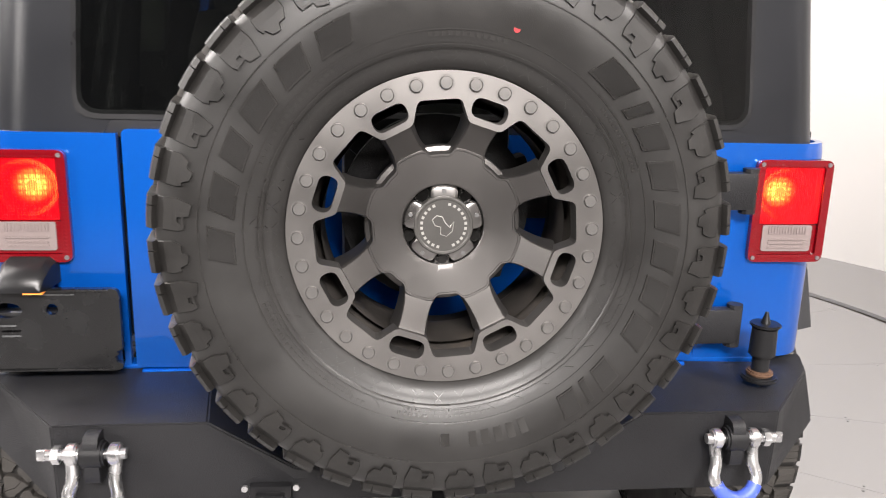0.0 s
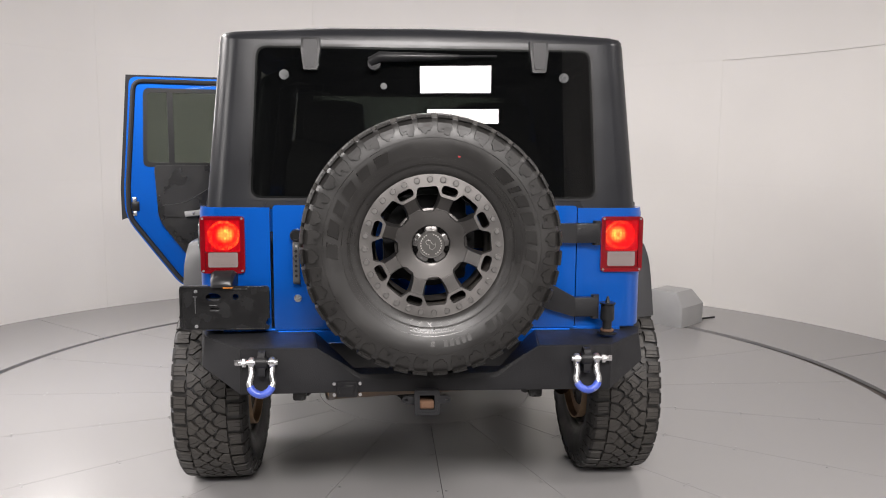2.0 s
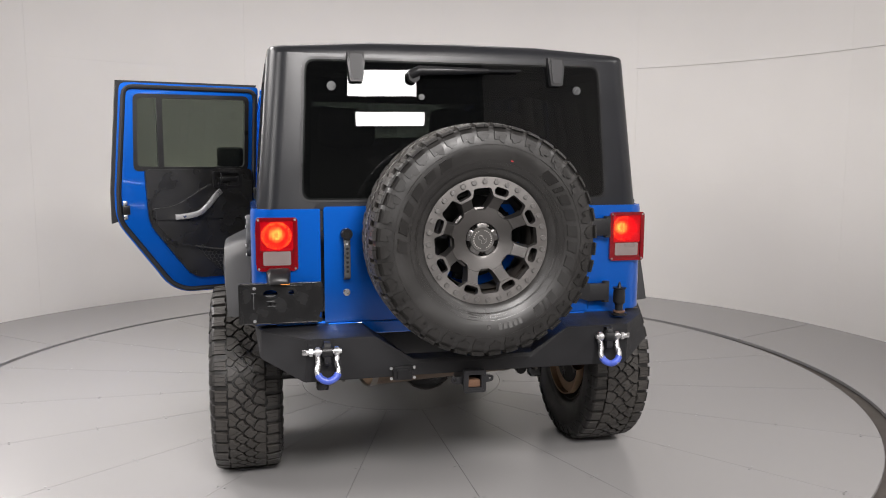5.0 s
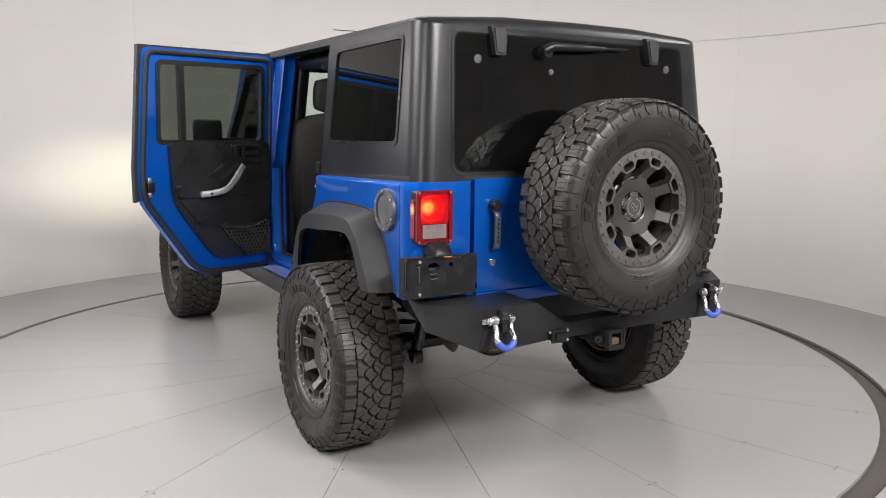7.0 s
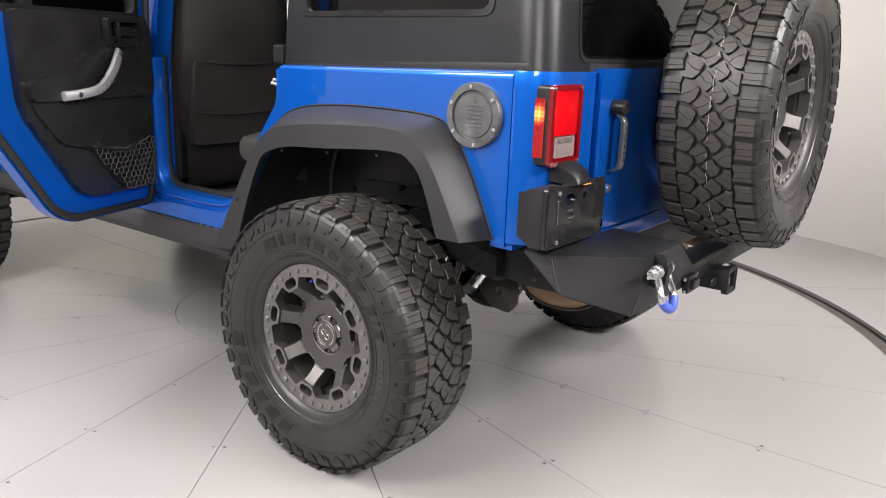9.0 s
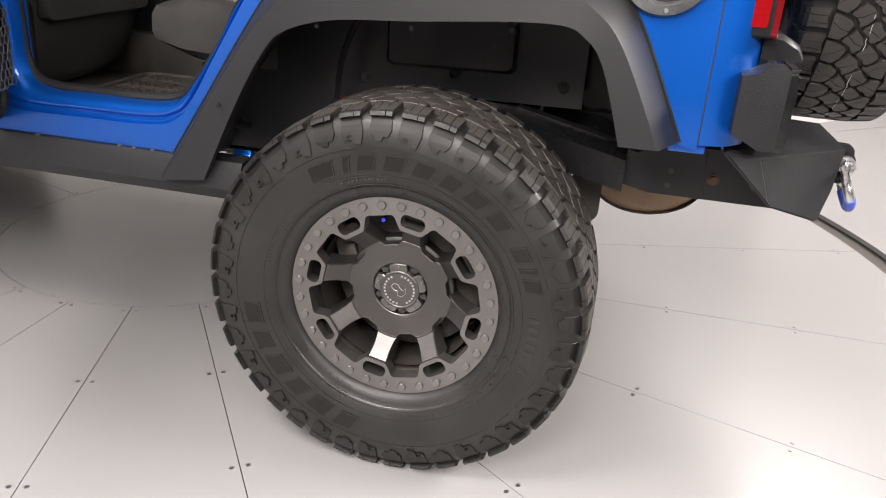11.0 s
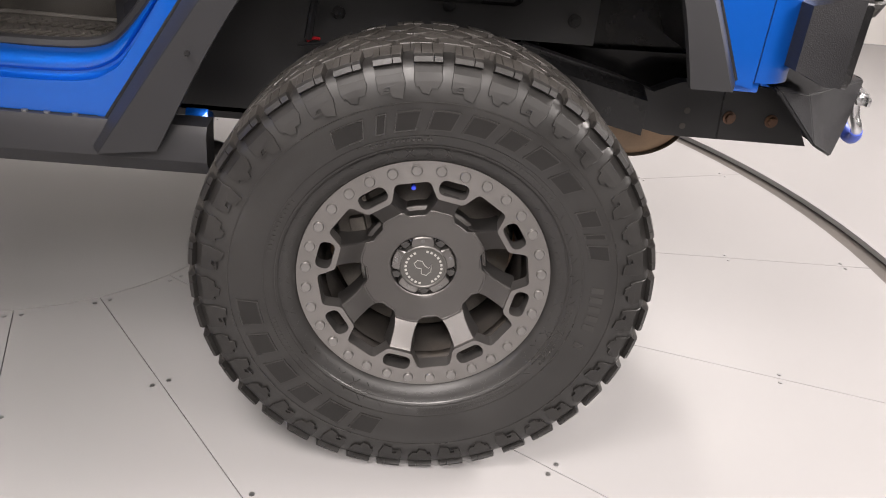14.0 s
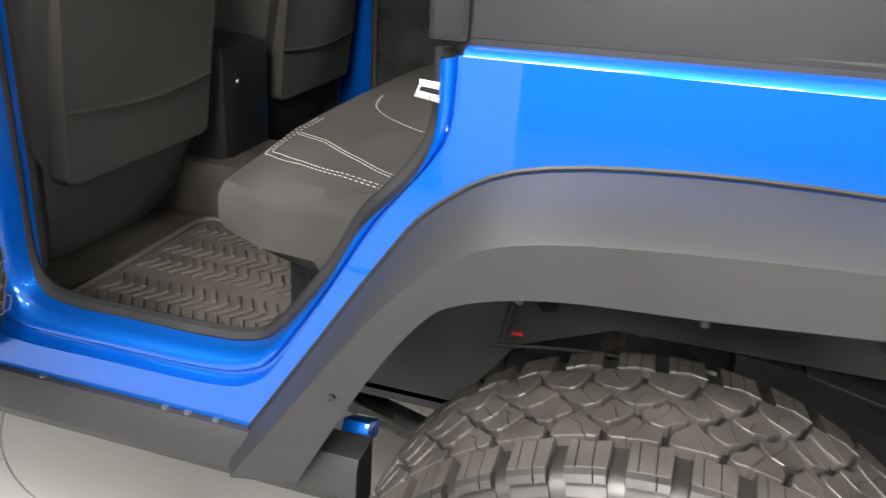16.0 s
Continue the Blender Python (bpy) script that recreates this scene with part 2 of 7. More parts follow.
WALL = surface("white_booth_wall", (0.64, 0.622, 0.604), 0.75, vary=0.03, scale=1.2, spec=0.2)
FLOOR = surface("grey_booth_floor", (0.264, 0.259, 0.259), 0.27, vary=0.006, scale=1.0, detail=0, grain_scale=350, rough_vary=0.003, spec=0.42)
UNSEEN_WALL = surface("unseen_dark_wall", (0.10, 0.098, 0.096), 0.8, vary=0.1)
MUFFLER = surface("heat_stained_steel", (0.10, 0.066, 0.042), 0.5, metal=0.4, vary=0.35, scale=9, stain=(0.03, 0.022, 0.016), stain_scale=4)
BRACKET = surface("dusty_bracket_steel", (0.045, 0.04, 0.034), 0.6, vary=0.35, scale=18, stain=(0.08, 0.055, 0.035), stain_scale=12)
BLUECAP = surface("blue_plastic_cap", (0.02, 0.05, 0.6), 0.3)
SCUFF = surface("pale_scuff", (0.35, 0.34, 0.33), 0.8)
TAN = surface("rusty_drum_shield", (0.36, 0.245, 0.155), 0.7, vary=0.25, scale=12)
GAP = surface("dark_floor_gap", (0.06, 0.052, 0.046), 0.7, vary=0.2)
GREYBOX = surface("grey_metal_box", (0.3, 0.3, 0.3), 0.5, vary=0.06)
ROTOR = surface("brake_disc_steel", (0.17, 0.155, 0.14), 0.5, metal=0.6, vary=0.3, scale=14, stain=(0.2, 0.15, 0.1), stain_scale=8)
STEEL = surface("dull_steel", (0.22, 0.22, 0.22), 0.45, metal=0.9, vary=0.2)
GLASS_DARK = glass("privacy_glass", (0.21, 0.22, 0.21), 0.12)
GLASS_DOOR = glass("tinted_door_glass", (0.42, 0.45, 0.41), 0.12)
GLASS_CLEAR = glass("windscreen_glass", (0.82, 0.88, 0.84), 0.02)
RED = lens("red_lamp_lens", (0.13, 0.001, 0.004), 0.0)
RED_LIT = clear_lens("lit_lamp_lens", (0.40, 0.002, 0.008), 0.44)
REFLECTOR = lit_face("lit_reflector", (0.9, 0.035, 0.012), (1.0, 0.66, 0.28), 64.0, (0.5, 0.5, 0.5), 0.38, (1, 0, 1))
BULB = glow("lit_bulb", (1.0, 0.62, 0.28), 14.0)
SIDE_LIT = lit_face("lit_side_lens", (0.20, 0.001, 0.003), (1.0, 0.34, 0.06), 4.5, (0.5, 0.5, 0.74), 0.22, (0, 0.3, 1))
REDWIRE = surface("red_wire", (0.26, 0.008, 0.012), 0.4)
WHITE_LENS = lens("clear_reverse_lens", (0.19, 0.155, 0.15), 0.0)
AMBER = lens("lit_plate_lamp", (0.9, 0.30, 0.05), 0.4)


# ---- mesh helpers ----
def part(name, bm, mat, parent, label="", smooth=None):
    me = bpy.data.meshes.new(name)
    bmesh.ops.recalc_face_normals(bm, faces=bm.faces[:])
    if smooth is not None:
        for f in bm.faces:
            f.smooth = True
        for e in bm.edges:
            if len(e.link_faces) == 2 and e.calc_face_angle(0) > radians(smooth):
                e.smooth = False
    bm.to_mesh(me)
    bm.free()
    me.materials.append(mat)
    ob = new(name, me)
    ob.parent = parent
    if label:
        ob["label"] = label
    return ob


def thing(name, label, category, m=None, group="", kind=""):
    ob = new(name)
    if m is not None:
        ob.matrix_world = m
    return tagged(ob, label, category, group, kind)


def again(ob, parent, m=None):
    """Another object on the same mesh."""
    c = new(ob.name.split(".")[0], ob.data)
    c.parent = parent
    if m is not None:
        c.matrix_local = m
    for key in ("label", "kind"):
        if key in ob:
            c[key] = ob[key]
    return c


def area2(p):
    return sum(a[0] * b[1] - b[0] * a[1] for a, b in zip(p, p[1:] + p[:1])) / 2


def rounded(points, radius, steps=4):
    """The polygon with its corners rounded. radius: one number, or one for each corner."""
    out, k = [], len(points)
    rs = radius if isinstance(radius, (list, tuple)) else [radius] * k
    for i, p in enumerate(points):
        a, b, c = Vector(points[i - 1][:2]), Vector(p[:2]), Vector(points[(i + 1) % k][:2])
        u, v = (a - b), (c - b)
        r = min(rs[i], u.length * 0.48, v.length * 0.48)
        if r < 1e-4:
            out.append((b.x, b.y))
            continue
        u, v = u.normalized() * r, v.normalized() * r
        for s in range(steps + 1):
            w = s / steps
            q = b + u * (1 - w) ** 2 + v * w ** 2
            out.append((q.x, q.y))
    return out


def plate(bm, outer, holes, place, back):
    """A flat or bent plate with holes. place(u, v) gives the front point; back is the offset to the rear face (or a function)."""
    flat = bmesh.new()
    rings = []
    for ring in [outer] + list(holes):
        vs = [flat.verts.new((p[0], p[1], 0)) for p in ring]
        for a, b in zip(vs, vs[1:] + vs[:1]):
            flat.edges.new((a, b))
        rings.append(vs)
    bmesh.ops.triangle_fill(flat, use_beauty=True, use_dissolve=False, edges=flat.edges[:], normal=(0, 0, 1))
    flat.verts.index_update()
    fr, bk = [], []
    for v in flat.verts:
        p = Vector(place(v.co.x, v.co.y))
        o = Vector(back(v.co.x, v.co.y)) if callable(back) else Vector(back)
        fr.append(bm.verts.new(p))
        bk.append(bm.verts.new(p + o))
    for f in flat.faces:
        ids = [v.index for v in f.verts]
        bm.faces.new([fr[i] for i in ids])
        bm.faces.new([bk[i] for i in reversed(ids)])
    for vs in rings:
        ids = [v.index for v in vs]
        for a, b in zip(ids, ids[1:] + ids[:1]):
            bm.faces.new((fr[a], fr[b], bk[b], bk[a]))
    flat.free()
    return bm


def block(bm, size, m=None, bevel=0.0, seg=2):
    """A box, bevelled, at the pose m."""
    m = m or Matrix()
    r = bmesh.ops.create_cube(bm, size=1, matrix=m @ Matrix.Diagonal((*size, 1)))
    if bevel:
        es = list({e for v in r["verts"] for e in v.link_edges})
        bmesh.ops.bevel(bm, geom=es, offset=bevel, segments=seg, profile=0.6, affect="EDGES")
    return bm


def loft(bm, rings, closed=True, cap=True):
    """Skin between rings of equally many points."""
    rows = [[bm.verts.new(p) for p in ring] for ring in rings]
    for a, b in zip(rows, rows[1:]):
        k = len(a)
        for i in range(k if closed else k - 1):
            j = (i + 1) % k
            bm.faces.new((a[i], a[j], b[j], b[i]))
    if cap and closed:
        bm.faces.new(rows[0])
        bm.faces.new(list(reversed(rows[-1])))
    return rows


def revolve(bm, profile, seg=48, closed=False):
    """Turn a profile of (r, z) round the z axis."""
    rows = []
    for i in range(seg):
        a = 2 * math.pi * i / seg
        rows.append([bm.verts.new((r * math.cos(a), r * math.sin(a), z)) for r, z in profile])
    k = len(profile)
    for i in range(seg):
        a, b = rows[i], rows[(i + 1) % seg]
        for j in range(k if closed else k - 1):
            q = (j + 1) % k
            bm.faces.new((a[j], b[j], b[q], a[q]))
    return rows


def cyl(bm, r, h, m=None, seg=16, r2=None, bevel=0.0):
    m = m or Matrix()
    res = bmesh.ops.create_cone(bm, cap_ends=True, segments=seg, radius1=r, radius2=r if r2 is None else r2, depth=h, matrix=m)
    if bevel:
        es = [e for e in {e for v in res["verts"] for e in v.link_edges} if len(e.link_faces) == 2 and e.calc_face_angle(0) > 0.9]
        bmesh.ops.bevel(bm, geom=es, offset=bevel, segments=2, affect="EDGES")
    return bm


def tube(bm, path, r, seg=8, cap=True):
    """A round bar along a path; r may be a list."""
    pts = [Vector(p) for p in path]
    rs = r if isinstance(r, (list, tuple)) else [r] * len(pts)
    rings, side = [], None
    for i, p in enumerate(pts):
        d = (pts[min(i + 1, len(pts) - 1)] - pts[max(i - 1, 0)]).normalized()
        if side is None:
            side = d.orthogonal().normalized()
        side = (side - d * side.dot(d)).normalized()
        up = d.cross(side)
        rings.append([p + (side * math.cos(2 * math.pi * k / seg) + up * math.sin(2 * math.pi * k / seg)) * rs[i] for k in range(seg)])
    loft(bm, rings, cap=cap)
    return bm


def clip_poly(poly, nx, ny, c):
    """The part of a convex polygon where nx*x + ny*y <= c."""
    out = []
    for a, b in zip(poly, poly[1:] + poly[:1]):
        da, db = nx * a[0] + ny * a[1] - c, nx * b[0] + ny * b[1] - c
        if da <= 0:
            out.append(a)
        if (da < 0 < db) or (db < 0 < da):
            s = da / (da - db)
            out.append((a[0] + (b[0] - a[0]) * s, a[1] + (b[1] - a[1]) * s))
    return out


def smooth_line(points, n):
    """n points along a Catmull-Rom line through the given ones."""
    pts = [Vector(p) for p in points]
    out = []
    for i in range(n):
        s = i / (n - 1) * (len(pts) - 1)
        k = min(int(s), len(pts) - 2)
        w = s - k
        a, b, c, d = pts[max(k - 1, 0)], pts[k], pts[k + 1], pts[min(k + 2, len(pts) - 1)]
        out.append(0.5 * ((2 * b) + (c - a) * w + (2 * a - 5 * b + 4 * c - d) * w * w + (3 * b - a - 3 * c + d) * w ** 3))
    return out


# ---- the booth ----
def booth():
    cx, cy, r = 0.03, 1.0, 4.0
    wall = thing("wall_booth", "curved white seamless photo booth wall of tall panels", "wall", kind="structure")
    levels = ((0.0, 1.18), (1.1805, 2.32), (2.3205, CEILING_Z))
    seams = [-37.6, -18.5, 11.9, 42.3, 72.7, 103.1, 133.5, 163.9, 182.0]
    for a0, a1 in zip(seams, seams[1:]):
        n = max(4, round((a1 - a0) / 3.5))
        for z0, z1 in levels:
            # the top row stands a little proud from the third seam on
            rr = r - (0.012 if z0 > 2 and a1 < 43 else 0.0)
            bm = bmesh.new()
            rings = []
            for i in range(n + 1):
                a = radians(a0 + 0.006 + (a1 - a0 - 0.012) * i / n)
                rings.append([(cx + q * math.cos(a), cy + q * math.sin(a), z) for q, z in ((rr, z0), (r + 0.1, z0), (r + 0.1, z1), (rr, z1))])
            loft(bm, rings)
            part("panel", bm, WALL, wall, smooth=40)
    # flat panels that lead on behind the camera
    flat = [(1.9, -6.6), (3.6, -6.0), (4.7, -4.6), (4.6, -2.6), (cx + r * math.cos(radians(-37.6)), cy + r * math.sin(radians(-37.6)))]
    for p, q in zip(flat, flat[1:]):
        p, q = Vector(p), Vector(q)
        d = (q - p).normalized()
        out = Vector((d.y, -d.x)) * 0.1
        for z0, z1 in levels:
            bm = bmesh.new()
            loft(bm, [[(v.x, v.y, z0), (v.x + out.x, v.y + out.y, z0), (v.x + out.x, v.y + out.y, z1), (v.x, v.y, z1)] for v in (p + d * 0.0005, q)])
            part("panel", bm, WALL, wall)
    # dark walls added out of view; their colour stands in for an unlit hall
    bm = bmesh.new()
    block(bm, (7.6, 0.1, CEILING_Z), pose(-1.75, -6.72, CEILING_Z / 2))
    # the two left walls are added so that the car's side reflects dark
    block(bm, (0.1, 8.0, CEILING_Z), pose(-5.5, -2.67, CEILING_Z / 2))
    block(bm, (1.75, 0.1, CEILING_Z), pose(-4.67, 1.28, CEILING_Z / 2))
    h = part("wall_unseen", bm, UNSEEN_WALL, None)
    tagged(h, "unseen dark wall, added to darken reflections on the car", "wall", kind="structure")
    bm = bmesh.new()
    block(bm, (11, 13, 0.1), pose(0, -1, CEILING_Z + 0.05))
    c = part("ceiling", bm, WALL, None)
    tagged(c, "plain white booth ceiling, out of view", "ceiling", kind="structure")
    # dark sub-floor seen in the gap round the turntable
    bm = bmesh.new()
    block(bm, (12, 13.5, 0.1), pose(0, -1, -0.075))
    g = part("ground", bm, GAP, None)
    tagged(g, "dark brown sub-floor showing in the turntable gap", "floor", kind="structure")
    # outer floor in sectors with fine joints, hole a little larger than the turntable
    fl = thing("floor", "pale grey painted panel floor round the turntable", "floor", kind="structure")
    cuts = [-100, -40, 10, 60, 105, 149, 205, 260]
    for a0, a1 in zip(cuts, cuts[1:]):
        bm = bmesh.new()
        n = max(4, int((a1 - a0) / 2.5))
        rings = []
        for i in range(n + 1):
            a = radians(a0 + 0.06 + (a1 - a0 - 0.12) * i / n)
            r0 = 2.85 + 0.055 * max(0, math.sin(-a)) + 0.03 * max(0, math.cos(a))
            c0 = Vector((TURN_X + r0 * math.cos(a), TURN_Y + r0 * math.sin(a), 0))
            c1 = Vector((TURN_X + 8.6 * math.cos(a), TURN_Y + 8.6 * math.sin(a), 0))
            c1.x, c1.y = max(-5.6, min(5.6, c1.x)), max(-7, min(5.6, c1.y))
            rings.append([c0, c1, c1 - Vector((0, 0, 0.02)), c0 - Vector((0, 0, 0.02))])
        loft(bm, rings)
        part("floor_panel", bm, FLOOR, fl)


def turntable():
    tt = thing("turntable", "round pale grey turntable of bolted wedge plates", "turntable", pose(TURN_X, TURN_Y, 0))
    n, r0, r1 = 20, 0.645, 2.80
    bm = bmesh.new()
    revolve(bm, [(0.0001, 0), (r0 - 0.002, 0), (r0 - 0.002, -0.02), (0.0001, -0.02)], 80)
    part("hub_plate", bm, FLOOR, tt)
    bm = bmesh.new()
    a0, a1 = 0.0015, 2 * math.pi / n
    rings = []
    for i in range(7):
        w = i / 6
        ring = []
        for r, z in ((r0 + 0.001, 0), (1.3, 0), (1.9, 0), (r1 - 0.003, 0), (r1, -0.003), (r1, -0.02), (r0 + 0.001, -0.02)):
            g = 0.0012 / r
            a = g + (a1 - 2 * g) * w
            ring.append((r * math.cos(a), r * math.sin(a), z))
        rings.append(ring)
    loft(bm, rings)
    first = part("wedge_plate", bm, FLOOR, tt)
    first.matrix_local = pose(0, 0, 0, rz=198.0)
    for k in range(1, n):
        again(first, tt, pose(0, 0, 0, rz=198.0 + 18 * k))
    bm = bmesh.new()
    cyl(bm, 0.0055, 0.002, pose(0, 0, 0.0008), 10)
    bolt = None
    for k in range(n):
        for r in (0.672, 1.085, 1.51, 1.865, 2.285, 2.70):
            for s in (-1, 1):
                a = radians(198.0 + 18 * k) + s * 0.019 / r
                m = pose(r * math.cos(a), r * math.sin(a), 0)
                if bolt is None:
                    bolt = part("bolt", bm, STEEL, tt)
                    bolt.matrix_local = m
                else:
                    again(bolt, tt, m)
    return tt


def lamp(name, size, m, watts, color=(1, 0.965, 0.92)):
    """A rectangular softbox lamp, out of view, at the pose m."""
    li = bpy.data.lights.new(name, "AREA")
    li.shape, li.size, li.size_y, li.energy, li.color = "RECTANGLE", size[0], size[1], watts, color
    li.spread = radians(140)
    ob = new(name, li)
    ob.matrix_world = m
    tagged(ob, "large white softbox lamp panel, placed out of view", "lamp")
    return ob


booth()
turntable()
# unseen lamps added round the car to brighten it; their places are guessed
for eye, target, w, h, p in (((0.1, -5.2, 3.9), (0.0, -0.8, 1.0), 2.2, 0.8, 240), ((-4.3, -3.4, 2.9), (-0.6, -0.3, 1.1), 1.4, 1.5, 50), ((-4.6, -0.2, 2.95), (-0.95, 0.25, 0.6), 2.0, 1.1, 34), ((-4.5, 0.35, 3.45), (-0.9, 0.4, 0.3), 1.8, 1.2, 85), ((-2.7, 1.1, 3.5), (-1.0, 0.2, 0.6), 1.5, 0.9, 66),
                             ((3.6, -2.0, 4.0), (0.9, 0.6, 0.3), 1.8, 1.2, 95), ((0.1, 2.4, 4.2), (0.1, 2.4, 0.0), 2.4, 1.8, 62)):
    lamp("added_lamp", (w, h), look(eye, target), p)
# out of view; placed to give the lamp reflections in the car's glass
lamp("rear_lamp", (0.80, 0.30), look((0.66, -6.5, 3.40), (0.25, 0, 1.0)), 22)
lamp("rear_lamp", (0.80, 0.16), look((0.74, -6.5, 2.98), (0.4, 0, 1.0)), 11)
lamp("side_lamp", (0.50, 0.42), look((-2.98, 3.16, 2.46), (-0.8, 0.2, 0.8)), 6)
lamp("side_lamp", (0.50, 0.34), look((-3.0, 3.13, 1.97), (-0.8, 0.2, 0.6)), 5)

# ---- the car ----
CAR = thing("offroad_car", "blue four-door off-road car with black hardtop, lifted on knobbly tyres", "car")


def wheel_meshes():
    """The parts of one wheel, axis along z, outer face up. Returns (name, mesh, material, label, poses) rows."""
    rows = []
    # carcass
    half = [(0.222, 0.100), (0.2405, 0.1115), (0.2430, 0.1180), (0.252, 0.1255), (0.262, 0.1311), (0.268, 0.1325), (0.272, 0.1365), (0.285, 0.1415), (0.30, 0.1475), (0.335, 0.1572), (0.365, 0.1570),
            (0.390, 0.152), (0.407, 0.146), (0.418, 0.138), (0.423, 0.126), (0.424, 0.09), (0.424, 0.04)]
    prof = half + [(r, -z) for r, z in reversed(half)]
    bm = bmesh.new()
    revolve(bm, prof, 96)
    rows.append(("tyre", bm, RUBBER, "black all-terrain tyre with dusty sidewall", 35))
    # tread: blocks moulded on the carcass
    bm = bmesh.new()
    pitches, pitch = 20, 0.137
    step = 2 * math.pi / pitches
    rng = random.Random(5)
    lugs = bmesh.new()

    def crown(z):
        return 0.4385 - 0.55 * max(0.0, abs(z) - 0.08) ** 1.6

    def tri(x):
        """A triangle wave of period 1 between -1 and 1."""
        return 4 * abs((x % 1.0) - 0.5) - 1

    def bent(u, z):
        """The zigzag that all grooves share; u counts pitches."""
        fade = max(0.0, 1 - (abs(z) / 0.079) ** 6)
        return u + 0.030 * tri(z / 0.044 + 0.2) * fade, z + 0.0042 * tri(u * 4 + 0.13) * fade

    def put(poly, zig=True, base=0.421):
        if len(poly) < 3:
            return
        if area2(poly) < 0:
            poly = poly[::-1]
        if zig:
            fine = []
            for p, q in zip(poly, poly[1:] + poly[:1]):
                n = max(1, round(math.hypot((q[0] - p[0]) * pitch, q[1] - p[1]) / 0.011))
                fine += [(p[0] + (q[0] - p[0]) * i / n, p[1] + (q[1] - p[1]) * i / n) for i in range(n)]
            poly = [bent(*p) for p in fine]
        cu, cz = sum(p[0] for p in poly) / len(poly), sum(p[1] for p in poly) / len(poly)
        lo, mid, hi = [], [], []
        for u, z in poly:
            a, rr = u * step, crown(z)
            lo.append(bm.verts.new((base * math.cos(a), base * math.sin(a), z)))
            mid.append(bm.verts.new(((rr - 0.0016) * math.cos(a), (rr - 0.0016) * math.sin(a), z)))
            a, z = (u + (cu - u) * 0.045) * step, z + (cz - z) * 0.045
            hi.append(bm.verts.new((rr * math.cos(a), rr * math.sin(a), z)))
        bm.faces.new(hi)
        for p, q in ((lo, mid), (mid, hi)):
            for i in range(len(poly)):
                j = (i + 1) % len(poly)
                bm.faces.new((p[i], p[j], q[j], q[i]))

    def side_lug(s, a0, a1, b0, b1, line):
        """A raised step on the shoulder from the angles a0, a1 at its top to b0, b1 at its foot."""
        top, low = [], []
        for i, (r, z) in enumerate(line):
            f = i / (len(line) - 1)
            p, q = a0 + (b0 - a0) * f, a1 + (b1 - a1) * f
            top.append([lugs.verts.new((r * math.cos(a), r * math.sin(a), s * z)) for a in (p, (p + q) / 2, q)])
            low.append([lugs.verts.new(((r - 0.005) * math.cos(a), (r - 0.005) * math.sin(a), s * (z - 0.010))) for a in (p - 0.003, (p + q) / 2, q + 0.003)])
        for u, v in zip(top, top[1:]):
            for i in (0, 1):
                lugs.faces.new((u[i], u[i + 1], v[i + 1], v[i]))
        for i in range(len(line) - 1):
            lugs.faces.new((top[i][0], top[i + 1][0], low[i + 1][0], low[i][0]))
            lugs.faces.new((top[i][2], low[i][2], low[i + 1][2], top[i + 1][2]))
        for i in (0, 1):
            lugs.faces.new((top[-1][i], top[-1][i + 1], low[-1][i + 1], low[-1][i]))

    def foot_plate(s, u0, shape):
        """A raised plate with a stepped foot where a lug runs out on the sidewall: shape in (pitches, radius)."""
        whole = [(u0 + u, r) for u, r in shape]
        for r_in, r_out in ((0.36, 0.380), (0.380, 0.394), (0.394, 0.406), (0.406, 0.4205)):
            poly = clip_poly(clip_poly(whole, 0, 1, r_out), 0, -1, -r_in)
            if len(poly) < 3:
                continue
            lo, mid, hi = [], [], []
            cu, cr = sum(p[0] for p in poly) / len(poly), sum(p[1] for p in poly) / len(poly)
            for u, r in poly:
                a, z = u * step, side_z(r)
                lo.append(lugs.verts.new((r * math.cos(a), r * math.sin(a), s * (z - 0.003))))
                mid.append(lugs.verts.new((r * math.cos(a), r * math.sin(a), s * (z + 0.0030))))
                a += math.copysign(0.0018, cu - u)
                hi.append(lugs.verts.new((r * math.cos(a), r * math.sin(a), s * (z + 0.0042))))
            lugs.faces.new(hi)
            for p, q in ((lo, mid), (mid, hi)):
                for i in range(len(poly)):
                    k = (i + 1) % len(poly)
                    lugs.faces.new((p[i], p[k], q[k], q[i]))

    FEET = ([(0.040, 0.4205), (0.388, 0.4205), (0.400, 0.392), (0.380, 0.383), (0.345, 0.385), (0.300, 0.374), (0.190, 0.372), (0.160, 0.381), (0.075, 0.381), (0.02, 0.394)],
            [(0.040, 0.4205), (0.388, 0.4205), (0.398, 0.384), (0.375, 0.376), (0.330, 0.377), (0.295, 0.386), (0.235, 0.386), (0.200, 0.370), (0.060, 0.366), (0.01, 0.390)])

    def side_z(r):
        for (ra, za), (rb, zb) in zip(half, half[1:]):
            if ra <= r <= rb:
                return za + (zb - za) * (r - ra) / (rb - ra)
        return 0.15

    def siped(poly, lines, zig=True):
        pieces = [poly]
        for nx, ny, c, gap in lines:
            nxt = []
            for q in pieces:
                nxt += [clip_poly(q, nx, ny, c - gap), clip_poly(q, -nx, -ny, -c - gap)]
            pieces = [q for q in nxt if len(q) >= 3 and abs(area2(q)) > 1e-4]
        for q in pieces:
            put(q, zig)

    # interlocking centre blocks: each is what lies nearest to its seed, less half a groove
    seeds = [(0.012, -0.055), (0.080, -0.050), (0.046, -0.016), (0.112, -0.012), (0.020, 0.022), (0.082, 0.026), (0.050, 0.060), (0.120, 0.056)]
    cells = []
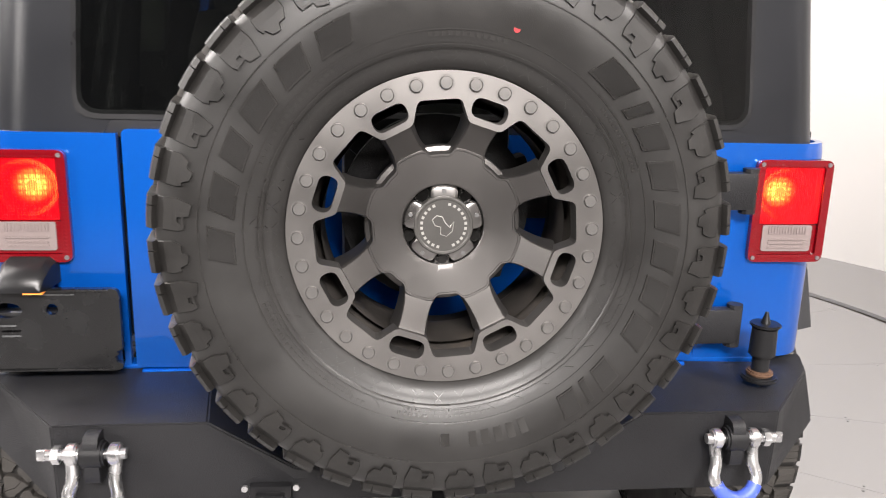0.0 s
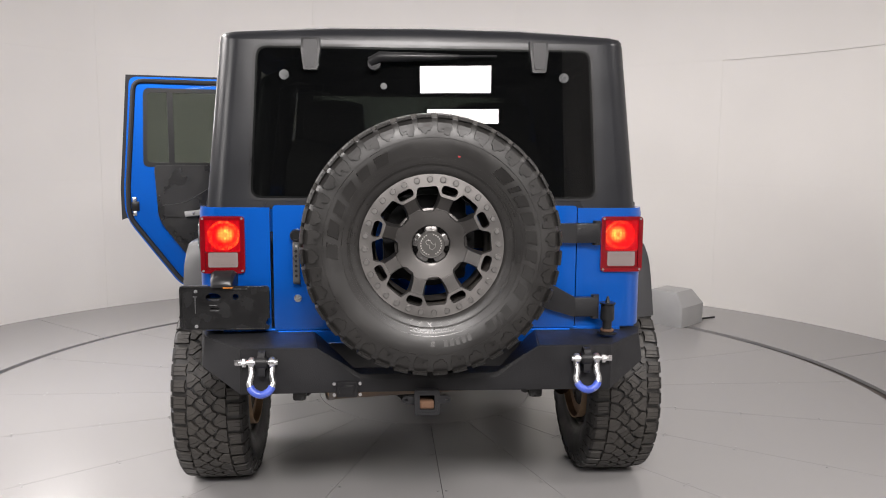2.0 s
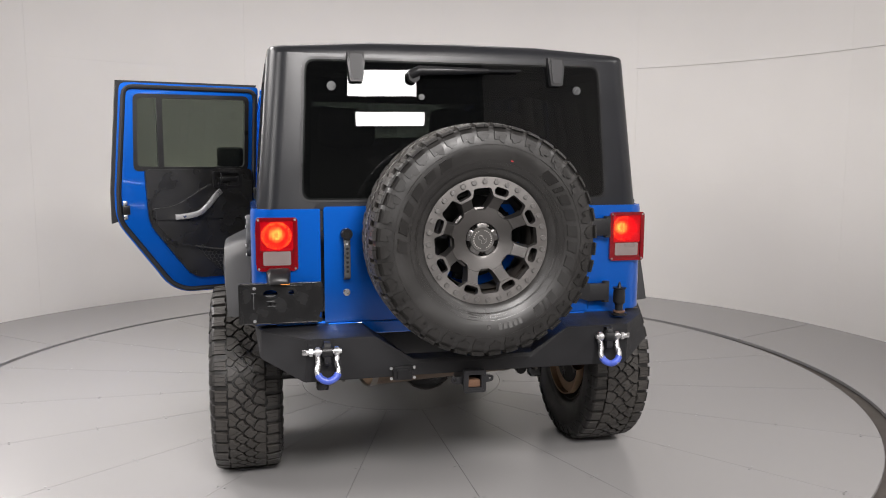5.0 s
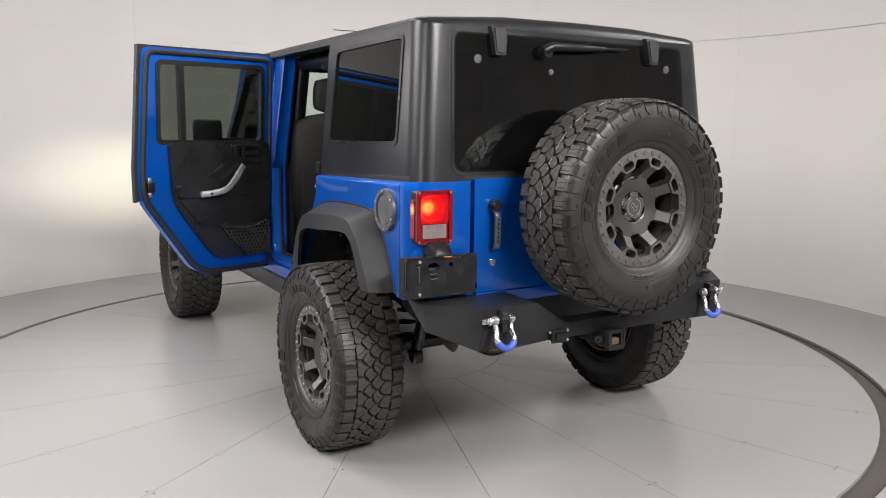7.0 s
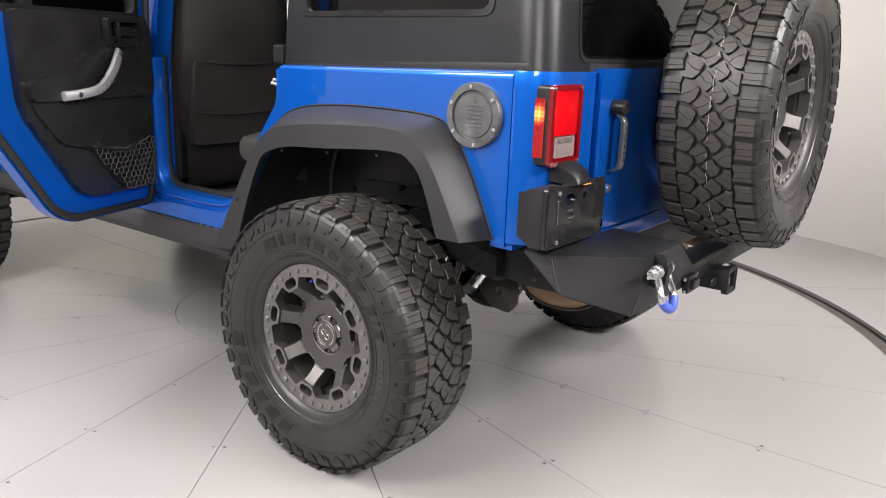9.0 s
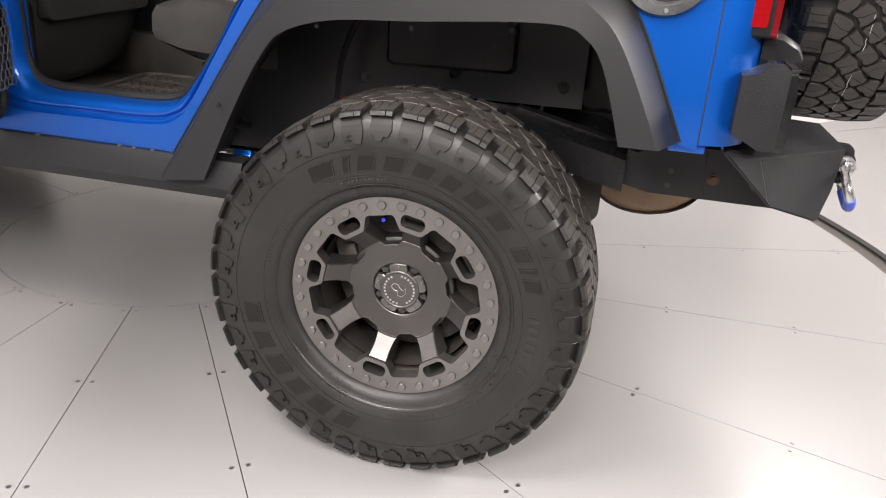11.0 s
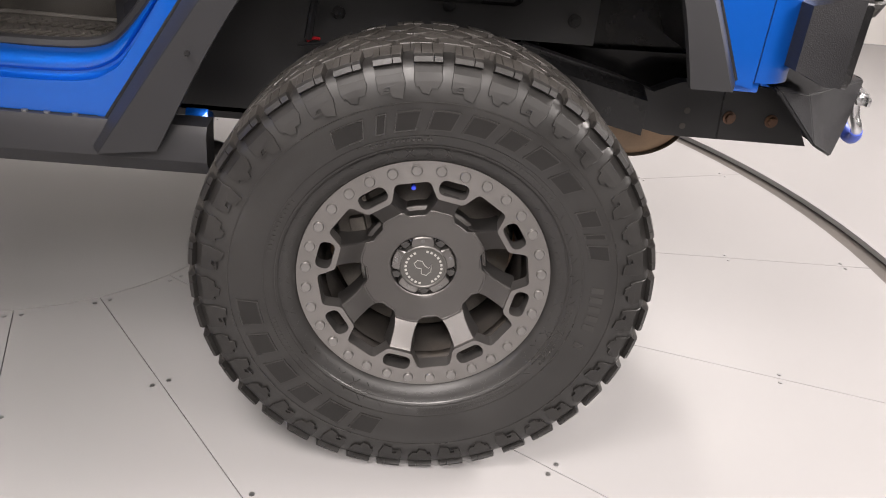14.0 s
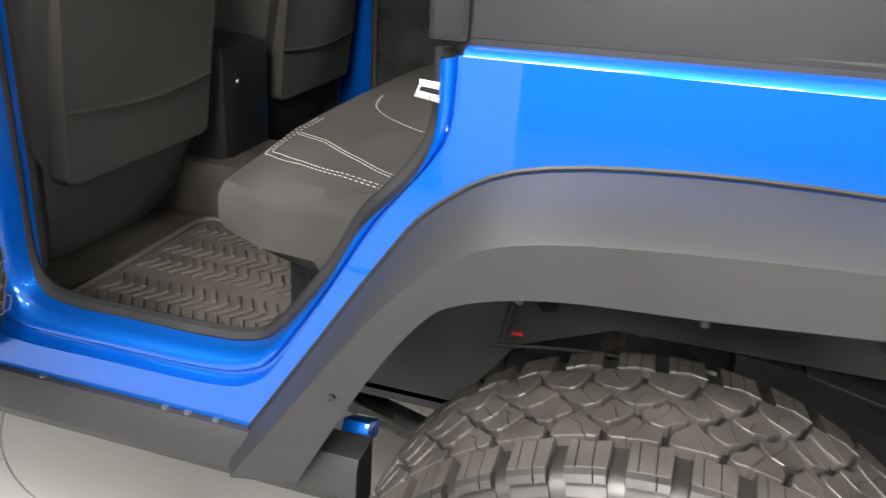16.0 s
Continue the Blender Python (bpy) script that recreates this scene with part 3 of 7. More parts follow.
    for n, (sx, sz) in enumerate(seeds):
        poly = [(sx - 0.11, -0.079), (sx + 0.11, -0.079), (sx + 0.11, 0.079), (sx - 0.11, 0.079)]
        for d in (-pitch, 0.0, pitch):
            for o, (tx, tz) in enumerate(seeds):
                if d == 0.0 and o == n:
                    continue
                e = Vector((tx + d - sx, tz - sz))
                e.normalize()
                poly = clip_poly(poly, e.x, e.y, e.x * (sx + tx + d) / 2 + e.y * (sz + tz) / 2 - 0.0046)
        cells.append(rounded(poly, 0.004, 1))
    for k in range(pitches):
        for n, cell in enumerate(cells):
            mu, mz = sum(p[0] for p in cell) / len(cell) / pitch, sum(p[1] for p in cell) / len(cell)
            lean = 4.0 if n % 2 else -4.0
            siped([(k + x / pitch, z) for x, z in cell], [(1, lean, k + mu + lean * mz, 0.0028)])
        for s in (1, -1):
            for h in (0, 1):
                u0 = k + 0.5 * h + (0.25 if s < 0 else 0) + rng.uniform(-0.012, 0.012)
                zin, zout = (0.0855, 0.134) if h else (0.0815, 0.134)
                q = [(u0 + 0.020, s * zin), (u0 + 0.20, s * (zin + 0.005)), (u0 + 0.375, s * (zin - 0.001)), (u0 + 0.390, s * zout), (u0 + 0.040, s * zout)]
                siped(q, [(1, 0.0, u0 + 0.16, 0.0035), (1, 0.0, u0 + 0.30, 0.0035)], False)
                # lugs wrap down the shoulder: an upper block, a fine groove, then strips whose feet step on the sidewall
                a0, w = (u0 + 0.040) * step, 0.345 * step
                side_lug(s, a0, a0 + w * 0.30, a0, a0 + w * 0.29, [(crown(0.134), 0.134), (0.4300, 0.1425), (0.4225, 0.1480)])
                side_lug(s, a0 + w * 0.33, a0 + w, a0 + w * 0.33, a0 + w * 1.01, [(crown(0.134), 0.134), (0.4300, 0.1425), (0.4225, 0.1480)])
                foot_plate(s, u0, FEET[h])
    rows.append(("tread", bm, TREAD, "worn chunky tread blocks", None))
    rows.append(("shoulder_rubber", lugs, SHOULDER, "black shoulder lugs", None))
    # moulded marks on the outer sidewall: plain bars
    bm, fill = bmesh.new(), bmesh.new()

    def bar(a0, a1, ra, rb, h=0.0024, lean=0.0, bm=bm):
        lo, hi = [], []
        n = 3
        ring = [(ra, a0 + (a1 - a0) * i / n) for i in range(n + 1)] + [(rb, a0 + lean + (a1 - a0) * (n - i) / n) for i in range(n + 1)]
        for r, a in ring:
            z = side_z(r)
            lo.append(bm.verts.new((r * math.cos(a), r * math.sin(a), z - 0.002)))
            hi.append(bm.verts.new((r * math.cos(a), r * math.sin(a), z + h)))
        k = len(ring)
        for i in range(n):
            bm.faces.new((hi[i], hi[i + 1], hi[k - 2 - i], hi[k - 1 - i]))
        for i in range(k):
            bm.faces.new((lo[i], lo[(i + 1) % k], hi[(i + 1) % k], hi[i]))

    def word(a_start, a_end, widths, ra, rb):
        """A row of slanting raised bars, each with a lower step round it."""
        total = sum(widths) + 0.28 * (len(widths) - 1)
        a = a_start
        unit = (a_end - a_start) / total
        for w in widths:
            e, lean = a + unit * w * 0.90, unit * 0.22
            ta = math.copysign(0.0024 / ra, unit)
            bar(a, e, ra, rb, 0.0034, lean)
            bar(a + ta * 1.2, e - ta * 0.8, ra + 0.0026, rb - 0.0026, 0.0040, lean * 0.9, fill)
            a += unit * (w + 0.28)

    word(radians(52), radians(-30), [1.3, 0.4, 0.9, 1, 1, 0.9, 1, 1], 0.308, 0.345)
    word(radians(-37), radians(-56), [1, 0.35, 0.9], 0.308, 0.345)
    word(radians(187), radians(116), [0.9, 1, 0.8, 1, 0.9, 1], 0.308, 0.345)
    for a0, a1, r0, r1, n in ((-66, -84, 0.312, 0.334, 5), (-88, -92, 0.312, 0.330, 1)):
        for i in range(n):
            a = radians(a0 + (a1 - a0) * (i + 0.15) / n)
            bar(a, a + radians((a1 - a0) / n * 0.6), r0, r1, 0.0011)
    for a0, a1, r0, r1, n in ((75, 98, 0.287, 0.293, 12), (20, 42, 0.286, 0.291, 12), (-5, -30, 0.286, 0.291, 14), (200, 245, 0.287, 0.291, 26),
                              (200, 240, 0.281, 0.2845, 30), (255, 285, 0.284, 0.288, 18), (258, 282, 0.278, 0.281, 20), (125, 160, 0.287, 0.292, 18)):
        for i in range(n):
            a = radians(a0 + (a1 - a0) * (i + 0.15) / n)
            bar(a, a + radians((a1 - a0) / n * 0.6), r0, r1, 0.0009)
    # hatching of fine ribs round the bead
    for i in range(96):
        a = 2 * math.pi * i / 96
        bar(a, a + 0.0045, 0.252, 0.2675, 0.0010, lean=0.055 if i % 2 else -0.055)
    for i in range(40):
        a = radians(168 + i * 4.6)
        bar(a, a + 0.004, 0.2735, 0.2875 if i % 2 else 0.281, 0.0009, lean=0.06 if i % 2 else 0.0)
    for r in (0.2695, 0.2755, 0.2955, 0.3570):
        for i in range(96):
            a = 2 * math.pi * i / 96
            bar(a, a + 2 * math.pi / 96, r, r + 0.0016, 0.0013)
    rows.append(("sidewall_mark", bm, MARK, "raised moulded rubber markings", None))
    rows.append(("mark_fill", fill, MARK_FILL, "dull black fill of the moulded markings", None))
    # barrel and brake side
    bm = bmesh.new()
    revolve(bm, [(0.236, 0.108), (0.226, 0.100), (0.214, 0.08), (0.200, 0.06), (0.195, -0.02), (0.200, -0.09), (0.226, -0.105), (0.236, -0.112), (0.230, -0.118), (0.212, -0.10), (0.188, -0.02), (0.190, 0.07)], 64)
    rows.append(("barrel", bm, BARREL, "", 40))
    # face: flat bolted ring with slots, cut away round the windows
    def at_angle(deg, u, v):
        c, t = math.cos(radians(deg)), math.sin(radians(deg))
        return (v * c - u * t, v * t + u * c)
    bm = bmesh.new()
    slots, inner, radii = [], [], []
    for k in range(8):
        sa, wa = 72.4 + 45 * k, 94.7 + 45 * k
        slots.append([at_angle(sa, u, 0.191 + v) for u, v in rounded([(-0.0275, -0.0148), (0.0275, -0.0148), (0.0275, 0.0148), (-0.0275, 0.0148)], 0.0142, 5)])
        inner += [at_angle(sa, -0.021, 0.1665), at_angle(sa, 0.021, 0.1665), at_angle(wa, -0.0405, 0.166), at_angle(wa, -0.032, 0.1985), at_angle(wa, 0.032, 0.1985), at_angle(wa, 0.0405, 0.166)]
        radii += [0.002, 0.002, 0.004, 0.008, 0.008, 0.004]
    circle = [(0.24 * math.cos(2 * math.pi * i / 120), 0.24 * math.sin(2 * math.pi * i / 120)) for i in range(120)]
    plate(bm, circle, slots + [rounded(inner, radii, 3)], lambda u, v: (u, v, 0.114), (0, 0, -0.034))
    es = [e for e in bm.edges if len(e.link_faces) == 2 and e.calc_face_angle(0) > 1.0 and e.verts[0].co.z > 0.11 and e.verts[1].co.z > 0.11]
    bmesh.ops.bevel(bm, geom=es, offset=0.0016, segments=2, affect="EDGES")
    rows.append(("rim_face", bm, RIM, "satin gunmetal alloy ring with slots and bolts", 25))
    # flat-topped spokes that slope down to the hub: radius, half angle, height
    bm = bmesh.new()
    for k in range(8):
        sa = 72.4 + 45 * k
        prof = []
        for v, half_a, z in ((0.178, 8.0, 0.1115), (0.172, 8.1, 0.1085), (0.164, 7.9, 0.1020), (0.150, 8.3, 0.0890), (0.138, 9.2, 0.0780), (0.130, 10.4, 0.0705), (0.124, 11.9, 0.0650), (0.118, 14.0, 0.0600), (0.110, 16.5, 0.0550)):
            ring = []
            for f, da, dz in ((-1.0, 2.2, -0.050), (-1.0, 0.0, -0.0045), (-0.90, 0.0, 0.0), (0.90, 0.0, 0.0), (1.0, 0.0, -0.0045), (1.0, 2.2, -0.050)):
                w = radians(sa + half_a * f + math.copysign(da, f))
                ring.append((v * math.cos(w), v * math.sin(w), z + dz))
            prof.append(ring)
        loft(bm, prof)
    rows.append(("spokes", bm, RIM_DARK, "eight flat sloping spokes", 17))
    # the lower web that closes the windows towards the hub
    bm = bmesh.new()
    revolve(bm, [(0.080, 0.010), (0.1225, 0.010), (0.1245, 0.041), (0.1230, 0.0435), (0.112, 0.0480), (0.080, 0.050)], 96, True)
    rows.append(("hub_web", bm, RIM_DARK, "", 25))
    # scalloped hub plateau: wide on the spokes, drawn in below the windows
    bm = bmesh.new()
    ringo = []
    for i in range(240):
        a = 2 * math.pi * i / 240
        ph = ((math.degrees(a) - 94.7) % 45) - 22.5
        rr = 0.1240 - 0.0115 / (1 + math.exp(-(abs(ph) - 12.6) * 1.0))
        ringo.append((rr, a))
    rings = []
    for k, drop in ((1.03, 0.045), (1.03, 0.016), (1.004, 0.0012), (0.992, 0.0), (0.972, 0.0), (0.965, 0.0012), (0.94, 0.0012), (0.85, 0.0012), (0.75, 0.0012), (0.65, 0.0012)):
        rings.append([(r * k * math.cos(a), r * k * math.sin(a), 0.0590 + (r * min(k, 1.0) - 0.065) * 0.14 - drop) for r, a in ringo])
    for r, z in ((0.0665, 0.0575), (0.0645, 0.0560), (0.0635, 0.025), (0.034, 0.023)):
        rings.append([(r * math.cos(a), r * math.sin(a), z) for _, a in ringo])
    loft(bm, rings)
    rows.append(("hub", bm, RIM_DARK, "satin gunmetal hub", 26))
    # cap: six-lobed skirt, disc, etched marks
    bm = bmesh.new()
    sk = []
    for i in range(120):
        a = 2 * math.pi * i / 120
        ph = ((math.degrees(a) - 90 + 36) % 72) - 36
        sk.append((0.0635 - 0.021 * math.exp(-((abs(ph) - 36) / 13.0) ** 4), a))
    loft(bm, [[(r * f * math.cos(a), r * f * math.sin(a), z) for r, a in sk] for f, z in ((1, 0.025), (1, 0.0545), (0.96, 0.0575), (0.78, 0.060))])
    rows.append(("cap_skirt", bm, CHROME, "polished centre cap skirt", 30))
    bm = bmesh.new()
    revolve(bm, [(0.0001, 0.062), (0.041, 0.062), (0.0425, 0.0632), (0.045, 0.0635), (0.047, 0.062), (0.0475, 0.046)], 40)
    rows.append(("centre_cap", bm, DARKCAP, "dark round centre cap", 30))
    bm = bmesh.new()
    for i in range(26):
        if i in (6, 7, 19, 20):
            continue
        a = 2 * math.pi * (i + 0.5) / 26
        block(bm, (0.0045, 0.0042, 0.0008), pose(0.035 * math.cos(a), 0.035 * math.sin(a), 0.0624, rz=math.degrees(a) + 90))
    head = [(-0.016, 0.008), (-0.010, 0.014), (-0.002, 0.012), (0.002, 0.004), (0.008, -0.002), (0.014, 0.006), (0.012, -0.008), (0.004, -0.015), (-0.004, -0.012), (-0.004, -0.002), (-0.012, 0.000)]
    tube(bm, [(x * 1.15, y * 1.15, 0.0624) for x, y in head + head[:1]], 0.0009, 4, False)
    rows.append(("cap_mark", bm, ETCH, "etched emblem ring", None))
    return rows


def build_wheels():
    rows = wheel_meshes()
    spots = [("spare", Matrix.Translation((0.0, -0.945, 1.167)) @ pose(0, 0, 0, 90, 0, 0)),
             ("left", Matrix.Translation((-0.877, 0, 0.427)) @ pose(0, 0, 0, 90, 0, -90)),
             ("right", Matrix.Translation((0.877, 0, 0.427)) @ pose(0, 0, 0, 90, 0, 90)),
             ("left", Matrix.Translation((-0.877, 2.947, 0.427)) @ pose(0, 0, 0, 90, 0, -90)),
             ("right", Matrix.Translation((0.877, 2.947, 0.427)) @ pose(0, 0, 0, 90, 0, 90))]
    turn_rim = [0, 6, 20, 33, 11]
    turn_tyre = [0, 72, 40, 150, 200]
    made = []
    on_tyre = [row[0] in ("tyre", "tread", "shoulder_rubber", "sidewall_mark", "mark_fill") for row in rows]
    base = [row[0] for row in rows].index("barrel")
    for name, bm, mat, label, smooth in rows:
        made.append(part(name, bm, mat, None, label, smooth))
        if name in ("tread", "shoulder_rubber", "sidewall_mark", "mark_fill", "cap_mark"):
            made[-1]["kind"] = "stuff"
    bm = bmesh.new()
    revolve(bm, [(0.0125, 0.0004), (0.0122, 0.0012), (0.0104, 0.0012), (0.0100, -0.001), (0.0098, 0.0045), (0.0085, 0.0062), (0.0001, 0.0064)], 14)
    bolt = part("rim_bolt", bm, BOLT, None, smooth=40)
    bm = bmesh.new()
    cyl(bm, 0.0125, 0.034, pose(0, 0, 0.017), 12)
    cyl(bm, 0.0095, 0.012, pose(0, 0, 0.036), 6, bevel=0.002)
    nut = part("lug_nut", bm, DARK_CHROME, None, "dark chrome lug nut", 40)
    bm = bmesh.new()
    cyl(bm, 0.0035, 0.003, pose(0, 0, 0.0015), 8)
    screw = part("cap_screw", bm, STEEL, None)
    for k, (kind, m) in enumerate(spots):
        hub = made[base] if k == 0 else again(made[base], CAR)
        hub.name = "spare_wheel" if k == 0 else "wheel"
        hub.parent = CAR
        hub.matrix_local = m @ Matrix.Scale(0.982, 4)
        hub["label"] = "spare wheel bolted to the tailgate, gunmetal rim and knobbly tyre" if k == 0 else "road wheel with gunmetal rim and knobbly tyre"
        for i, ob in enumerate(made):
            if i == base:
                continue
            o = ob if k == 0 else again(ob, hub)
            o.parent = hub
            o.matrix_local = pose(0, 0, 0, rz=turn_tyre[k] if on_tyre[i] else turn_rim[k])
        for i in range(32):
            a = radians(11.25 * i + 2 + turn_rim[k])
            mm = pose(0.2225 * math.cos(a), 0.2225 * math.sin(a), 0.113)
            o = bolt if (k == 0 and i == 0) else again(bolt, hub)
            o.parent = hub
            o.matrix_local = mm
        for i in range(5):
            a = radians(-90 + 72 * i + turn_rim[k])
            o = nut if (k == 0 and i == 0) else again(nut, hub)
            o.parent = hub
            o.matrix_local = pose(0.0565 * math.cos(a), 0.0565 * math.sin(a), 0.011)
            if i == 0 and k > 0:
                if k == 1:
                    bm = bmesh.new()
                    tube(bm, [(0, 0, 0.0), (-0.004, 0, 0.030)], 0.0045, 8)
                    valve = part("valve_stem", bm, BLACK, hub)
                    bm = bmesh.new()
                    cyl(bm, 0.0045, 0.010, pose(-0.005, 0, 0.034), 10)
                    cap = part("valve_cap", bm, BLUECAP, hub, "blue valve cap", 40)
                else:
                    valve, cap = again(valve, hub), again(cap, hub)
                for v in (valve, cap):
                    v.matrix_local = pose(0, 0, 0, rz=94.7 + turn_rim[k]) @ pose(0.186, 0, 0.055)
            a += radians(36)
            o = screw if (k == 0 and i == 0) else again(screw, hub)
            o.parent = hub
            o.matrix_local = pose(0.055 * math.cos(a), 0.055 * math.sin(a), 0.058)


build_wheels()


def spare_marks():
    """The moulding line left on the new spare tyre and its red dot."""
    spare = [o for o in CAR.children if o.name == "spare_wheel"][0]
    rng = random.Random(8)
    bm = bmesh.new()
    for i in range(120):
        a = radians(80 + i * 1.6)
        if rng.random() < 0.6:
            block(bm, (0.0012, 0.008 + 0.005 * rng.random(), 0.0016), pose(0.4390 * math.cos(a), 0.4390 * math.sin(a), 0.008 + rng.uniform(-0.002, 0.002), rz=math.degrees(a)))
    part("moulding_line", bm, SCUFF, spare, "pale broken moulding line")["kind"] = "stuff"
    bm = bmesh.new()
    cyl(bm, 0.005, 0.002, pose(0.085, 0.298, 0.1495), 10)
    part("paint_dot", bm, REDWIRE, spare, "red paint dot")


spare_marks()

# ---- body ----
SIDE_X, TAIL_Y = 0.842, -0.68


def side_x(z):
    """Half width of the hardtop at a height."""
    return 0.815 - (z - 1.26) * 0.085


def tail_y(z):
    """The rear face of the hardtop at a height."""
    return -0.668 + (z - 1.26) * 0.095


FLARE_A = [(0.632, 0.595), (0.50, 0.80), (0.40, 0.955), (0.33, 1.045), (0.22, 1.108), (0.0, 1.133), (-0.30, 1.130), (-0.385, 1.10), (-0.45, 1.015), (-0.545, 0.815)]
FLARE_C = [(0.605, 0.592, 0.899), (0.465, 0.80, 0.916), (0.365, 0.94, 0.931), (0.29, 1.015, 0.941), (0.20, 1.06, 0.948), (0.0, 1.085, 0.952), (-0.27, 1.095, 0.952), (-0.36, 1.06, 0.952), (-0.42, 0.99, 0.950), (-0.505, 0.815, 0.941)]
FLARE_O = [(0.505, 0.60, 0.884), (0.40, 0.80, 0.911), (0.32, 0.925, 0.931), (0.265, 0.972, 0.944), (0.16, 1.003, 0.954), (0.0, 1.015, 0.956), (-0.27, 1.035, 0.958), (-0.345, 1.012, 0.958), (-0.385, 0.955, 0.954), (-0.43, 0.815, 0.944)]


def flare(s):
    """A fender flare; s is -1 on the left side, 1 on the right."""
    n = 40
    A = smooth_line([(SIDE_X + 0.006, y, z) for y, z in FLARE_A], n)
    C = smooth_line([(x, y, z) for y, z, x in FLARE_C], n)
    O = smooth_line([(x, y, z) for y, z, x in FLARE_O], n)
    bm = bmesh.new()
    rings = []
    for a, c, o in zip(A, C, O):
        mid = a.lerp(c, 0.5) + Vector((0.002, 0, 0)) + (a - o).normalized() * 0.003
        near = c.lerp(a, 0.05) + (c - o).normalized() * 0.0015
        far = c.lerp(o, 0.07)
        lipin = o - Vector((0.018, 0, 0))
        up = lipin + (a - o) * 0.30
        ring = [a, mid, near, c, far, o.lerp(c, 0.1), o, lipin, up, Vector((SIDE_X + 0.001, a.y, a.z)) + (o - a) * 0.02]
        rings.append([(s * p.x, p.y, p.z) for p in ring])
    loft(bm, rings)
    fl = part("fender_flare", bm, FLARE, CAR, "wide textured black plastic fender flare", 14)
    bm = bmesh.new()
    tube(bm, [(s * (SIDE_X + 0.001), a.y + (a.y - o.y) * 0.03, a.z + (a.z - o.z) * 0.03) for a, o in zip(A, O)], 0.0035, 6)
    part("gasket", bm, SEALANT, fl, "black rubber gasket", 40)
    return fl


DOOR_IN = [(0.345, 1.224), (0.347, 1.13), (0.376, 1.064), (0.442, 0.988), (0.491, 0.898), (0.571, 0.790), (0.622, 0.756), (0.71, 0.746), (0.86, 0.745), (0.955, 0.746), (1.015, 0.762), (1.041, 0.815), (1.045, 0.95), (1.046, 1.10), (1.046, 1.24)]
DOOR_OUT = [(0.310, 1.233), (0.314, 1.155), (0.338, 1.106), (0.400, 1.022), (0.478, 0.895), (0.552, 0.772), (0.592, 0.728), (0.66, 0.706), (0.86, 0.702), (1.020, 0.701), (1.098, 0.722), (1.126, 0.800), (1.130, 0.95), (1.130, 1.10), (1.130, 1.24)]


def tub_side(s):
    n = 40
    door_out = [(p.x, p.y) for p in smooth_line([(y, z, 0) for y, z in DOOR_OUT], 64)]
    door_in = [(p.x, p.y) for p in smooth_line([(y, z, 0) for y, z in DOOR_IN], 64)]
    A = smooth_line([(0, y, z) for y, z in FLARE_A], n)
    O = smooth_line([(0, y, z) for y, z, x in FLARE_O], n)
    arch = [(a.lerp(o, 0.28).y, a.lerp(o, 0.28).z) for a, o in zip(A, O)]
    outline = [(-0.583, 0.80), (-0.583, 1.244)] + door_out + [(1.20, 1.24), (1.20, 0.70), (1.95, 0.70), (2.02, 1.24), (2.12, 1.24), (2.12, 0.645), (0.62, 0.645)]
    bm = bmesh.new()
    plate(bm, outline + arch, [], lambda y, z: (s * SIDE_X, y, z), (-s * 0.012, 0, 0))
    # rolled top edge
    loft(bm, [[(s * (SIDE_X - 0.022 + 0.022 * math.cos(a)), y, zt - 0.022 + 0.022 * math.sin(a)) for a in [math.pi / 2 * i / 6 for i in range(7)]] + [(s * (SIDE_X - 0.035), y, zt), (s * (SIDE_X - 0.035), y, zt - 0.022)] for y, zt in ((0.311, 1.243), (-0.583, 1.2655))])
    part("side_panel", bm, BLUE, CAR, "glossy blue metallic body side", 30)
    # stepped door jamb round the opening
    bm = bmesh.new()
    rows = []
    for (yo, zo), (yi, zi) in zip(door_out, door_in):
        o, i = Vector((0, yo, zo)), Vector((0, yi, zi))
        d = (i - o).normalized()
        ring = []
        for x, w, e in ((0.840, 0.0, 0), (0.828, 0.0, 0.003), (0.823, 0.16, 0), (0.823, 0.30, 0), (0.831, 0.42, 0), (0.833, 0.56, 0), (0.830, 0.80, 0), (0.822, 0.95, 0), (0.810, 1.0, 0.002), (0.775, 1.0, 0.006), (0.770, 1.0, -0.012)):
            p = o.lerp(i, w) + d * e
            ring.append((s * x, p.y, p.z))
        rows.append(ring)
    loft(bm, rows, closed=False)
    part("door_jamb", bm, BLUE, CAR, "stepped blue door jamb", 50)
    bm = bmesh.new()
    block(bm, (0.035, 0.93, 0.034), pose(s * 0.797, -0.145, 1.258, -1.4), 0.006)
    part("belt_seal", bm, SEALANT, CAR, "", 30)
    # rounded rear corner and the rear corner panel, open behind the taillight
    bm = bmesh.new()

    def corner(levels, a0, a1, inner):
        rings = []
        for z in levels:
            x1 = SIDE_X - (0.004 if z > 1.25 else 0)
            arc = [(x1 - 0.094 + 0.094 * math.cos(a), -0.586 - 0.094 * math.sin(a)) for a in [a0 + (a1 - a0) * i / 9 for i in range(10)]]
            back = [(x1 - 0.094 + 0.080 * math.cos(a), -0.586 - 0.080 * math.sin(a)) for a in [a1 + (a0 - a1) * i / 9 for i in range(10)]]
            flat = [(inner, TAIL_Y), (inner, TAIL_Y + 0.014)] if inner else []
            rings.append([(s * x, y, z) for x, y in arc + flat + back])
        loft(bm, rings)

    corner((0.812, 0.93, 1.036), 0.0, math.pi / 2, 0.573)
    corner((1.224, 1.245, 1.266), 0.0, math.pi / 2, 0.573)
    corner((1.036, 1.224), 0.0, 0.68, None)
    rings = [[(s * x, y, z) for x, y in ((0.672, TAIL_Y), (0.573, TAIL_Y), (0.573, TAIL_Y + 0.014), (0.672, TAIL_Y + 0.014))] for z in (1.036, 1.224)]
    loft(bm, rings)
